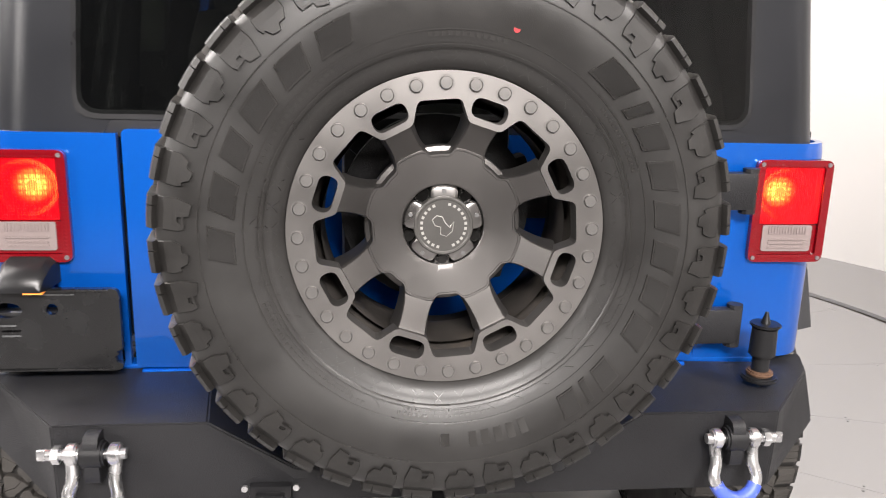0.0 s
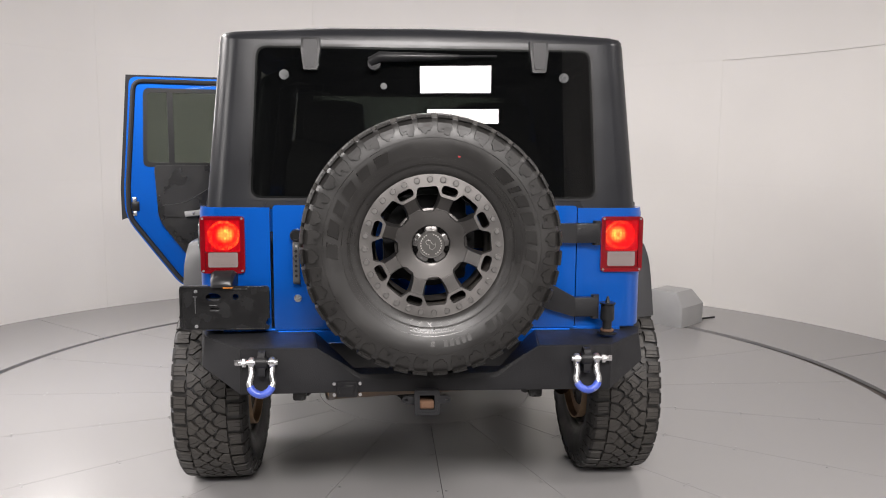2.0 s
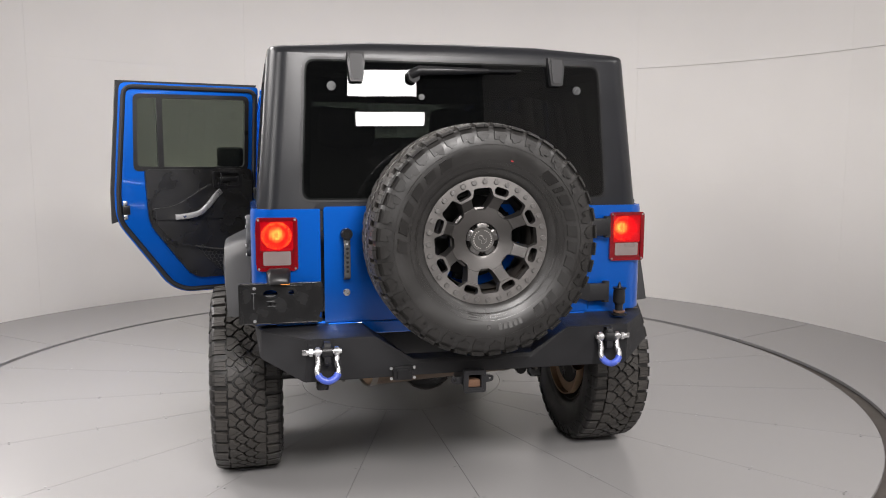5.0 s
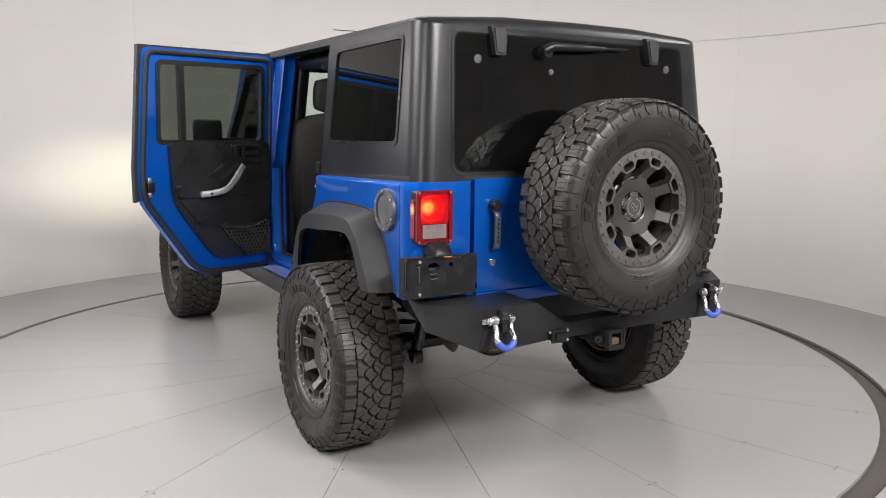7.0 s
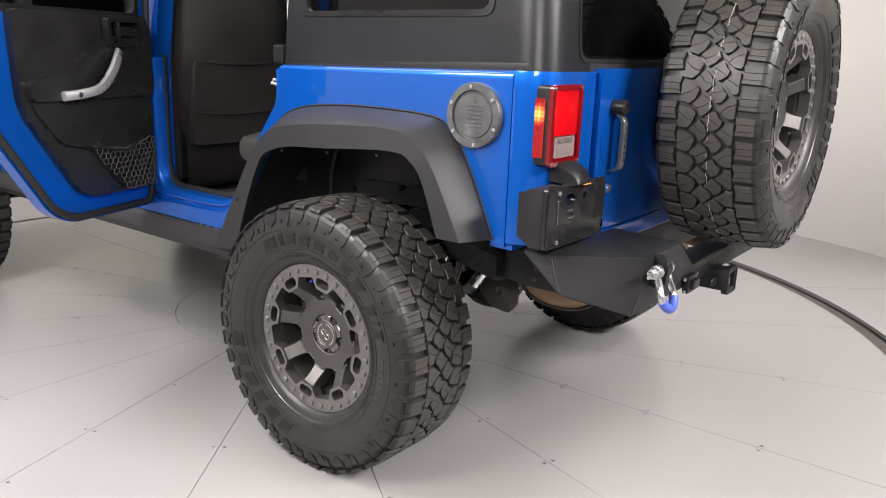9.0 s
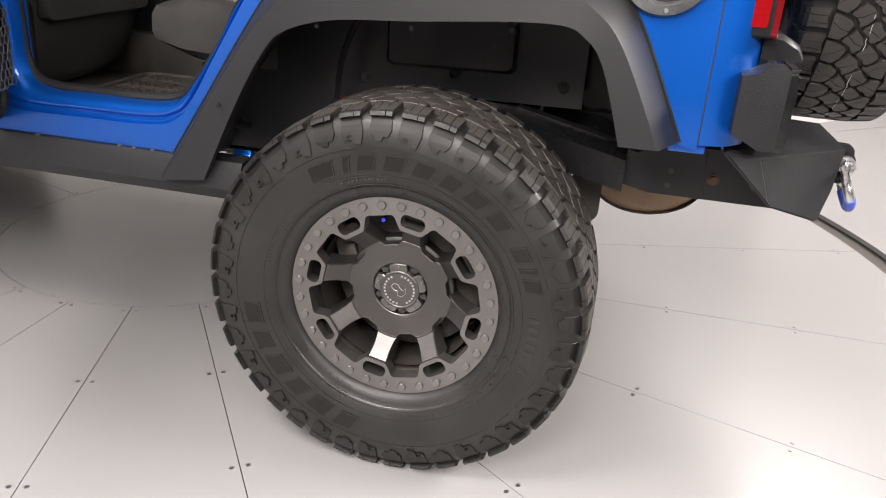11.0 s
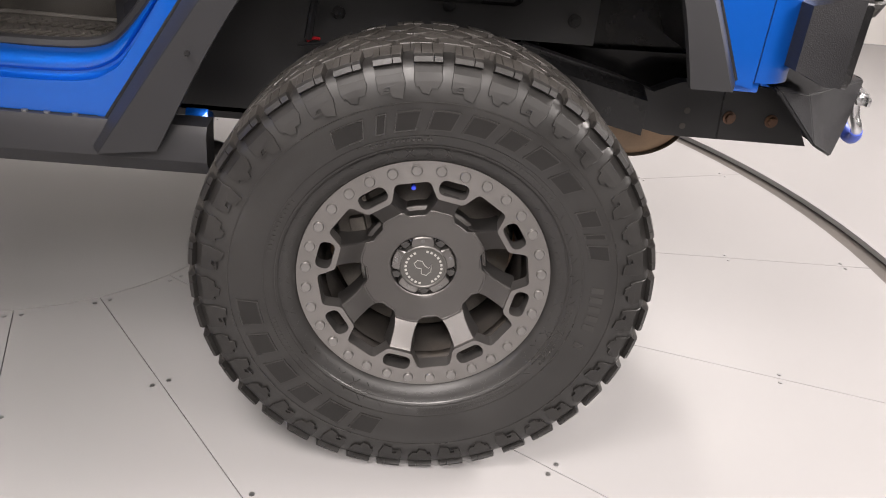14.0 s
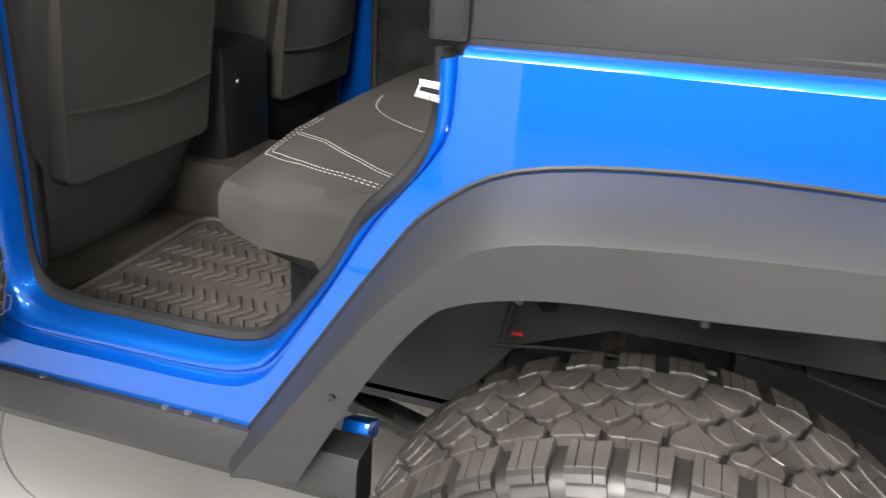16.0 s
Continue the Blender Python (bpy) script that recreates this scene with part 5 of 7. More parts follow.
def plate_holder():
    bm = bmesh.new()
    # an edge notched by wear, an oval and a round opening, slots for the screws
    edge = rounded([(-0.892, 0.824), (-0.572, 0.824), (-0.572, 0.985), (-0.892, 0.985)], 0.014)
    notch = [(-0.572, 0.838), (-0.584, 0.841), (-0.586, 0.852), (-0.580, 0.856), (-0.583, 0.862), (-0.572, 0.866)]
    cut = max(range(len(edge)), key=lambda k: (edge[k][0] > -0.573, -edge[k][1]))
    edge = edge[:cut + 1] + notch + edge[cut + 1:]
    holes = [[(-0.772 + 0.027 * math.cos(a), 0.944 + 0.015 * math.sin(a)) for a in [2 * math.pi * i / 18 for i in range(18)]],
             [(-0.692 + 0.011 * math.cos(a), 0.946 + 0.011 * math.sin(a)) for a in [2 * math.pi * i / 14 for i in range(14)]],
             [(-0.842, 0.936), (-0.830, 0.936), (-0.830, 0.943), (-0.842, 0.943)],
             [(-0.784, 0.902), (-0.750, 0.902), (-0.750, 0.906), (-0.784, 0.906)]]
    plate(bm, edge, holes, lambda x, z: (x, -0.735, z), (0, 0.012, 0))
    t = part("plate_holder", bm, GLOSS, CAR, "empty glossy black plastic number plate holder, scuffed edge", 30)
    for x0, x1, z0, z1 in ((-0.890, -0.884, 0.836, 0.973), (-0.880, -0.59, 0.9795, 0.9845), (-0.880, -0.59, 0.8245, 0.8295)):
        bm = bmesh.new()
        block(bm, (x1 - x0, 0.016, z1 - z0), pose((x0 + x1) / 2, -0.731, (z0 + z1) / 2), 0.002)
        part("lip", bm, GLOSS, t)
    bm = bmesh.new()
    block(bm, (0.24, 0.035, 0.10), pose(-0.73, -0.700, 0.885), 0.006)
    part("backing", bm, BLACK, t)
    bm = bmesh.new()
    loft(bm, [[(x, y, z) for x, z in ((-0.893 + d, 0.827 + d), (-0.80, 0.827 + d), (-0.80, 0.982 - d), (-0.893 + d, 0.982 - d))] for y, d in ((-0.7225, 0.0), (-0.690, 0.0), (-0.665, 0.012), (-0.640, 0.020))])
    part("side_bracket", bm, POWDER, t, "matt black side bracket", 30)
    bm = bmesh.new()
    loft(bm, [[(-0.738 + x * f, y, z) for x, z in ((-0.042, zb), (0.042, zb), (0.042, zt - 0.010), (0.032, zt), (-0.032, zt), (-0.042, zt - 0.010))] for y, f, zb, zt in ((-0.676, 1.12, 0.985, 1.038), (-0.712, 1.06, 0.984, 1.034), (-0.745, 0.95, 0.984, 1.016), (-0.757, 0.85, 0.984, 0.996))])
    hood = part("plate_lamp", bm, BLACK, t, "black plate lamp hood", 35)
    bm = bmesh.new()
    block(bm, (0.034, 0.016, 0.004), pose(-0.716, -0.747, 0.9822), 0.001)
    part("lamp_window", bm, AMBER, hood, "lit amber lamp window")
    for x, z in ((-0.833, 0.966), (-0.833, 0.838)):
        bm = bmesh.new()
        cyl(bm, 0.0065, 0.005, pose(x, -0.7375, z, 90), 10, bevel=0.001)
        part("screw", bm, ZINC, t)
    for x, z, w, h in ((-0.772, 0.915, 0.030, 0.003), (-0.767, 0.895, 0.034, 0.003), (-0.836, 0.915, 0.003, 0.060), (-0.836, 0.947, 0.016, 0.003), (-0.68, 0.9745, 0.06, 0.002)):
        bm = bmesh.new()
        block(bm, (w, 0.003, h), pose(x, -0.7362, z), 0.0006)
        part("moulding", bm, FADED, t)


plate_holder()


def shackle_parts(x, parent, pin_side):
    bm = bmesh.new()
    plate(bm, rounded([(-0.048, 0.79), (-0.048, 0.70), (0.0, 0.70), (0.0, 0.79)], 0.02), [], lambda y, z: (x - 0.012, -0.895 + y, z), (0.024, 0, 0))
    sh = part("shackle_mount", bm, POWDER, parent, "", 30)
    pts = [(x - 0.034, -0.921, 0.765), (x - 0.036, -0.925, 0.742), (x - 0.034, -0.936, 0.71), (x - 0.040, -0.946, 0.685), (x - 0.028, -0.956, 0.66), (x, -0.960, 0.648),
           (x + 0.028, -0.956, 0.66), (x + 0.040, -0.946, 0.685), (x + 0.034, -0.936, 0.71), (x + 0.036, -0.925, 0.742), (x + 0.034, -0.921, 0.765)]
    line = smooth_line(pts, 33)
    bm = bmesh.new()
    tube(bm, line, [0.011] * 33, 10)
    for d in (-1, 1):
        cyl(bm, 0.019, 0.018, pose(x + d * 0.035, -0.925, 0.752, 0, 90, 0), 16, bevel=0.003)
    part("bow", bm, ZINC, sh, "galvanised steel bow shackle", 40)
    bm = bmesh.new()
    tube(bm, line[11:22], [0.0135] * 11, 10)
    part("bow_sleeve", bm, SHBLUE, sh, "chipped blue painted bow end", 40)
    bm = bmesh.new()
    cyl(bm, 0.0095, 0.13, pose(x + pin_side * 0.012, -0.925, 0.752, 0, 90, 0), 12)
    cyl(bm, 0.016, 0.012, pose(x + pin_side * 0.06, -0.925, 0.752, 0, 90, 0), 6)
    block(bm, (0.025, 0.008, 0.02), pose(x + pin_side * 0.08, -0.925, 0.752), 0.003)
    part("pin", bm, ZINC, sh, "", 40)
    bm = bmesh.new()
    cyl(bm, 0.024, 0.04, pose(x, -0.925, 0.752, 0, 90, 0), 18, bevel=0.004)
    part("isolator", bm, BLACK, sh, "", 40)


def bumper():
    # half section of the rear face, mirrored about the middle
    bm = bmesh.new()
    yf, yt = -0.900, -0.70
    L = {"a": (-0.810, -0.715, 0.793), "b": (-0.648, -0.908, 0.796), "c": (-0.39, yf, 0.793), "d": (-0.238, yf + 0.01, 0.695), "e": (-0.657, -0.883, 0.625), "f": (-0.235, yf + 0.01, 0.630),
         "g": (-0.817, -0.751, 0.694), "t1": (-0.836, -0.640, 0.802), "t2": (-0.42, yt + 0.03, 0.808), "t3": (-0.27, -0.80, 0.695), "m": (-0.650, yf, 0.70), "n": (-0.245, yf + 0.004, 0.675)}

    def v(k, s):
        x, y, z = L[k]
        return bm.verts.new((-s * x, y, z))
    for s in (-1, 1):
        q = {k: v(k, s) for k in L}
        for face in (("b", "c", "n", "m"), ("c", "d", "n"), ("m", "n", "f", "e"), ("a", "b", "m"), ("a", "m", "e", "g"), ("a", "g", "t1"), ("a", "t1", "t2", "c", "b"), ("t2", "t3", "d", "c")):
            f = [q[k] for k in face]
            bm.faces.new(f if s < 0 else f[::-1])
        if s < 0:
            left = q
        else:
            for ks in (("d", "n"), ("n", "f"), ("t3", "d")):
                bm.faces.new((left[ks[0]], left[ks[1]], q[ks[1]], q[ks[0]]))
    bmesh.ops.remove_doubles(bm, verts=bm.verts[:], dist=1e-5)
    bmesh.ops.recalc_face_normals(bm, faces=bm.faces[:])
    bmesh.ops.solidify(bm, geom=bm.faces[:], thickness=0.008)
    es = [e for e in bm.edges if len(e.link_faces) == 2 and e.calc_face_angle(0) > 0.25]
    bmesh.ops.bevel(bm, geom=es, offset=0.003, segments=2, affect="EDGES")
    b = part("rear_bumper", bm, POWDER, CAR, "angular textured black steel bumper", 25)
    bm = bmesh.new()
    for s in (-1, 1):
        plate(bm, [(-0.18, 0.80), (-0.384, 0.752), (-0.474, 0.724), (-0.53, 0.75), (-0.74, 0.755), (-0.80, 0.70), (-0.84, 0.632), (-0.512, 0.631), (-0.387, 0.658), (-0.14, 0.70)], [], lambda y, z, s=s: (s * 0.62, y, z), (-s * 0.04, 0, 0))
    block(bm, (1.2, 0.05, 0.155), pose(0, -0.66, 0.7175), 0.005)
    horn = part("frame_horn", bm, LINER, CAR, "black steel frame horn", 30)
    for s in (-1, 1):
        bm = bmesh.new()
        block(bm, (0.002, 0.003, 0.11), pose(s * 0.6205, -0.632, 0.69, -4))
        part("plate_seam", bm, BLACK, horn)
        for y, z in ((-0.556, 0.690), (-0.553, 0.655), (-0.40, 0.712)):
            bm = bmesh.new()
            cyl(bm, 0.007, 0.002, pose(s * 0.6205, y, z, 0, 90, 0), 12)
            part("bolt_hole", bm, GAP, horn)
    for s in (-1, 1):
        for y in (-0.652, -0.747):
            bm = bmesh.new()
            cyl(bm, 0.0105, 0.014, pose(s * 0.624, y, 0.682, 0, 90, 0), 6, bevel=0.001)
            cyl(bm, 0.0145, 0.004, pose(s * 0.621, y, 0.682, 0, 90, 0), 16)
            part("rusty_bolt", bm, RUST, b, "rusty bolt head")
    shackle_parts(-0.574, b, -1)
    shackle_parts(0.557, b, 1)
    # socket on the face
    bm = bmesh.new()
    block(bm, (0.075, 0.02, 0.055), pose(-0.285, yf - 0.004, 0.647), 0.006)
    block(bm, (0.05, 0.03, 0.03), pose(-0.285, yf - 0.012, 0.648), 0.004)
    so = part("trailer_socket", bm, BLACK, b, "black trailer wiring socket", 30)
    for dx in (-0.045, 0.045):
        for dz in (-0.02, 0.02):
            bm = bmesh.new()
            cyl(bm, 0.006, 0.006, pose(-0.285 + dx, yf - 0.006, 0.647 + dz, 90), 8)
            part("screw", bm, ZINC, so)
    # hitch receiver
    bm = bmesh.new()
    o = rounded([(-0.036, -0.036), (0.036, -0.036), (0.036, 0.036), (-0.036, 0.036)], 0.008)
    i = rounded([(-0.026, -0.026), (0.026, -0.026), (0.026, 0.026), (-0.026, 0.026)], 0.004)
    plate(bm, o, [i], lambda x, z: (-0.007 + x, -0.945, 0.606 + z), (0, 0.2, 0))
    plate(bm, rounded([(-0.044, -0.044), (0.044, -0.044), (0.044, 0.044), (-0.044, 0.044)], 0.01), [o], lambda x, z: (-0.007 + x, -0.948, 0.606 + z), (0, 0.02, 0))
    h = part("hitch_receiver", bm, POWDER, b, "square tube hitch receiver, rusty inside", 30)
    bm = bmesh.new()
    block(bm, (0.05, 0.14, 0.028), pose(-0.007, -0.865, 0.594), 0.006)
    part("rusty_core", bm, RUST, h)
    for s in (-1, 1):
        bm = bmesh.new()
        block(bm, (0.03, 0.012, 0.03), pose(-0.007 + s * 0.052, -0.905, 0.604), 0.004)
        tube(bm, smooth_line([(-0.007 + s * 0.05, -0.905, 0.614), (-0.007 + s * 0.078, -0.905, 0.611), (-0.007 + s * 0.078, -0.905, 0.597), (-0.007 + s * 0.05, -0.905, 0.594)], 10), 0.006, 6)
        part("chain_loop", bm, POWDER, h, "", 40)
    # spring antenna base on the bumper top
    bm = bmesh.new()
    at = (0.668, -0.785)
    cyl(bm, 0.036, 0.010, pose(*at, 0.812), 24, bevel=0.003)
    cyl(bm, 0.017, 0.045, pose(*at, 0.838), 16)
    cyl(bm, 0.026, 0.065, pose(*at, 0.888), 20, r2=0.024, bevel=0.005)
    cyl(bm, 0.030, 0.006, pose(*at, 0.922), 20, bevel=0.002)
    cyl(bm, 0.010, 0.024, pose(*at, 0.936), 10, r2=0.003)
    a = part("antenna_spring", bm, BLACK, b, "rubber spring antenna base with rusty collar", 40)
    bm = bmesh.new()
    cyl(bm, 0.026, 0.010, pose(*at, 0.822), 18, bevel=0.003)
    part("collar", bm, RUST, a, "rusty collar", 40)


bumper()


# ---- doors ----
def door_pose(hx, hy, degrees):
    """Hinge line at (hx, hy); local x runs from the hinge to the free edge, local y to the trim side, z up."""
    a = radians(degrees)
    d = Vector((-math.sin(a), -math.cos(a), 0))
    t = Vector((-d.y, d.x, 0))
    return Matrix(((d.x, t.x, 0, hx), (d.y, t.y, 0, hy), (0, 0, 1, 0), (0, 0, 0, 1)))


def soften(bm, level, width):
    """Round off the front edges of a panel whose face lies beyond the level."""
    es = [e for e in bm.edges if len(e.link_faces) == 2 and e.calc_face_angle(0) > 0.9 and min(v.co.y for v in e.verts) > level]
    bmesh.ops.bevel(bm, geom=es, offset=width, segments=3, affect="EDGES")


def rear_door():
    m = door_pose(-0.822, 1.088, 73)
    outline = rounded([(-0.01, 0.672), (0.42, 0.672), (0.51, 0.715), (0.783, 1.10), (0.783, 1.26), (0.735, 1.862), (-0.04, 1.862), (-0.01, 1.25)], [0.05, 0.08, 0.08, 0.08, 0.05, 0.04, 0.02, 0.05])
    hole = rounded([(0.668, 1.388), (0.655, 1.79), (0.028, 1.795), (0.045, 1.385)], 0.03)
    bm = bmesh.new()
    plate(bm, outline, [hole], lambda s, z: (s, 0.0, z), (0, -0.045, 0))
    bm.transform(m)
    d = part("rear_door", bm, BLUE, CAR, "open blue rear door with black trim", 30)
    # seal round the edge
    rim = [Vector((s, 0.008, z)) for s, z in rounded([(0.012, 0.69), (0.415, 0.69), (0.497, 0.732), (0.762, 1.105), (0.762, 1.26), (0.714, 1.84), (-0.02, 1.84), (0.005, 1.25)], 0.05)]
    bm = bmesh.new()
    tube(bm, rim + rim[:1], 0.013, 8, False)
    bm.transform(m)
    part("door_seal", bm, SEALANT, d, "black rubber seal", 40)
    bm = bmesh.new()
    plate(bm, [(0.755, 1.26), (0.710, 1.838), (-0.02, 1.84), (-0.035, 1.876), (0.752, 1.872), (0.80, 1.26), (0.80, 1.085), (0.755, 1.10)], [], lambda s, z: (s, -0.012, z), (0, -0.03, 0))
    bm.transform(m)
    part("window_channel", bm, SEALANT, d, "", 30)
    # window frame, divider, glass
    bm = bmesh.new()
    plate(bm, rounded([(0.680, 1.375), (0.667, 1.803), (0.018, 1.808), (0.035, 1.372)], 0.035), [rounded([(0.658, 1.40), (0.646, 1.78), (0.040, 1.785), (0.055, 1.395)], 0.025)], lambda s, z: (s, 0.006, z), (0, -0.03, 0))
    block(bm, (0.03, 0.03, 0.40), pose(0.53, -0.008, 1.59))
    bm.transform(m)
    w = part("window_frame", bm, BLACK, d)
    bm = bmesh.new()
    plate(bm, [(0.668, 1.388), (0.655, 1.79), (0.03, 1.795), (0.045, 1.385)], [], lambda s, z: (s, -0.018, z), (0, -0.004, 0))
    bm.transform(m)
    g = part("pane", bm, GLASS_DOOR, w, "tinted door glass")
    g.visible_shadow = False
    # trim panel
    bm = bmesh.new()
    tr = rounded([(0.02, 0.755), (0.375, 0.755), (0.61, 1.08), (0.625, 1.385), (0.02, 1.385)], [0.05, 0.07, 0.06, 0.03, 0.03])
    plate(bm, tr, [], lambda s, z: (s, 0.03, z), (0, -0.04, 0))
    soften(bm, 0.02, 0.012)
    bm.transform(m)
    t = part("door_trim", bm, TRIM, d, "black moulded door trim", 30)
    bm = bmesh.new()
    plate(bm, rounded([(0.03, 1.10), (0.59, 1.10), (0.595, 1.165), (0.47, 1.175), (0.27, 1.30), (0.03, 1.36)], [0.03, 0.03, 0.02, 0.06, 0.06, 0.03]), [], lambda s, z: (s, 0.055 - 0.02 * max(0, (z - 1.2)), z), (0, -0.03, 0))
    soften(bm, 0.045, 0.014)
    bm.transform(m)
    part("armrest", bm, TRIM, t, "", 30)
    bm = bmesh.new()
    plate(bm, rounded([(0.03, 0.86), (0.47, 0.955), (0.57, 1.07), (0.58, 1.10), (0.03, 1.10)], 0.03), [], lambda s, z: (s, 0.042, z), (0, -0.03, 0))
    soften(bm, 0.035, 0.010)
    bm.transform(m)
    part("trim_pad", bm, TRIM, t, "", 30)
    # grab handle
    path = [(0.475, 0.065, 1.115), (0.41, 0.085, 1.122), (0.345, 0.10, 1.14), (0.29, 0.10, 1.19), (0.25, 0.09, 1.235), (0.215, 0.068, 1.26)]
    line = smooth_line(path, 20)
    bm = bmesh.new()
    rings = []
    for i, p in enumerate(line):
        w2 = 0.0165
        d2 = (line[min(i + 1, 19)] - line[max(i - 1, 0)]).normalized()
        up = d2.cross(Vector((0, 1, 0))).normalized()
        rings.append([p + up * w2 * c + Vector((0, 0.011 * q, 0)) for c, q in ((-1, 0), (-0.8, 0.8), (0, 1.1), (0.8, 0.8), (1, 0), (0.8, -0.8), (0, -1), (-0.8, -0.8))])
    loft(bm, rings)
    bm.transform(m)
    h = part("grab_handle", bm, SILVER, t, "silver plastic grab handle", 40)
    for s, z, y in ((0.43, 1.12, 0.092), (0.235, 1.248, 0.09)):
        bm = bmesh.new()
        cyl(bm, 0.009, 0.006, m @ pose(s, y, z, 90), 12)
        part("screw_cover", bm, ZINC, h)
    # latch handle
    bm = bmesh.new()
    plate(bm, rounded([(0.09, 1.275), (0.255, 1.275), (0.255, 1.372), (0.09, 1.372)], 0.012), [rounded([(0.105, 1.288), (0.24, 1.288), (0.24, 1.36), (0.105, 1.36)], 0.01)], lambda s, z: (s, 0.064, z), (0, -0.03, 0))
    block(bm, (0.10, 0.02, 0.025), pose(0.17, 0.062, 1.325), 0.006)
    block(bm, (0.01, 0.022, 0.07), pose(0.21, 0.062, 1.325), 0.003)
    bm.transform(m)
    part("latch_handle", bm, BLACK, t, "black latch handle", 30)
    # net pocket
    bm = bmesh.new()
    fr = [(0.365, 0.048, 0.945), (0.20, 0.062, 0.915), (0.06, 0.05, 0.955), (0.045, 0.048, 0.80), (0.075, 0.045, 0.765), (0.21, 0.045, 0.765)]
    tube(bm, smooth_line(fr, 30), 0.006, 6)
    bm.transform(m)
    nf = part("pocket_frame", bm, BLACK, t, "", 40)
    bm = bmesh.new()
    def knot(r, c, k):
        """A corner of the mesh, pulled about a little; neighbours share it."""
        x = 0.058 + 0.0225 * c + (0.01125 if r % 2 else 0) + 0.0130 * math.cos(math.pi / 3 * k + math.pi / 6)
        z = 0.780 + 0.0195 * r + 0.0130 * math.sin(math.pi / 3 * k + math.pi / 6)
        e = math.sin(x * 211 + z * 97) * 0.0026
        return Vector((x + e, 0.056 + 0.006 * math.sin(x * 14), z + 0.0024 * math.sin(x * 173 - z * 131)))

    for r in range(9):
        for c in range(13):
            ring = [knot(r, c, k) for k in range(6)]
            mx, mz = sum(p.x for p in ring) / 6, sum(p.z for p in ring) / 6
            if mx > 0.185 + (mz - 0.77) * 1.05 or mz > 0.915 + 0.03 * abs(mx - 0.2) / 0.15:
                continue
            tube(bm, ring + ring[:1], 0.0014, 4, False)
    tube(bm, smooth_line([(0.355, 0.052, 0.940), (0.20, 0.064, 0.918), (0.065, 0.054, 0.950)], 16), 0.003, 5)
    bm.transform(m)
    part("net", bm, NET, t, "stretchy grey mesh net")["kind"] = "stuff"
    bm = bmesh.new()
    plate(bm, [(0.05, 0.77), (0.20, 0.77), (0.35, 0.93), (0.06, 0.94)], [], lambda s, z: (s, 0.036, z), (0, -0.01, 0))
    bm.transform(m)
    part("pocket_back", bm, BLACK, t)
    # lock on the free edge
    bm = bmesh.new()
    block(bm, (0.04, 0.03, 0.05), pose(0.728, 0.006, 1.16), 0.004)
    bm.transform(m)
    l0 = part("door_lock", bm, BLACK, d, "black door latch with steel plates", 30)
    for z in (1.122, 1.198):
        bm = bmesh.new()
        block(bm, (0.022, 0.02, 0.026), pose(0.732, 0.006, z), 0.003)
        bm.transform(m)
        part("latch_plate", bm, ZINC, l0, "", 30)
    # strap to the pillar
    bm = bmesh.new()
    tube(bm, [(-0.83, 1.06, 0.875), (-0.88, 1.03, 0.885), (-0.93, 1.04, 0.885)], 0.011, 6)
    part("door_strap", bm, BLACK, d)


def front_door():
    m = door_pose(-0.848, 2.06, 0)
    lean = lambda z: 0.125 * max(0.0, z - 1.25)
    outline = rounded([(-0.01, 0.672), (0.85, 0.672), (0.862, 1.25), (0.85, 1.862), (0.40, 1.862), (0.06, 1.30), (-0.01, 1.25)], [0.05, 0.06, 0.03, 0.04, 0.08, 0.05, 0.02])
    hole = rounded([(0.19, 1.385), (0.445, 1.80), (0.79, 1.80), (0.80, 1.385)], 0.03)
    bm = bmesh.new()
    plate(bm, outline, [hole], lambda s, z: (s, lean(z), z), (0, 0.045, 0))
    bm.transform(m)
    d = part("front_door", bm, BLUE, CAR, "closed blue front door", 30)
    bm = bmesh.new()
    plate(bm, rounded([(0.175, 1.37), (0.435, 1.815), (0.805, 1.815), (0.815, 1.37)], 0.035), [rounded([(0.21, 1.40), (0.455, 1.785), (0.775, 1.785), (0.785, 1.40)], 0.025)], lambda s, z: (s, lean(z) - 0.004, z), (0, 0.055, 0))
    bm.transform(m)
    w = part("window_frame", bm, BLACK, d)
    bm = bmesh.new()
    plate(bm, rounded([(0.04, 0.74), (0.78, 0.74), (0.80, 1.385), (0.04, 1.385)], 0.05), [], lambda s, z: (s, 0.05, z), (0, 0.03, 0))
    bm.transform(m)
    part("door_trim", bm, TRIM, d, "black moulded door trim", 30)
    bm = bmesh.new()
    plate(bm, hole, [], lambda s, z: (s, lean(z) + 0.018, z), (0, 0.004, 0))
    bm.transform(m)
    g = part("pane", bm, GLASS_DOOR, w)
    g.visible_shadow = False
    bm = bmesh.new()
    block(bm, (0.09, 0.175, 0.165), pose(0.20, -0.125, 1.43), 0.03, 3)
    block(bm, (0.05, 0.10, 0.05), pose(0.18, -0.04, 1.37), 0.01)
    bm.transform(m)
    part("door_mirror", bm, BLACK, d, "black door mirror", 40)


rear_door()
front_door()


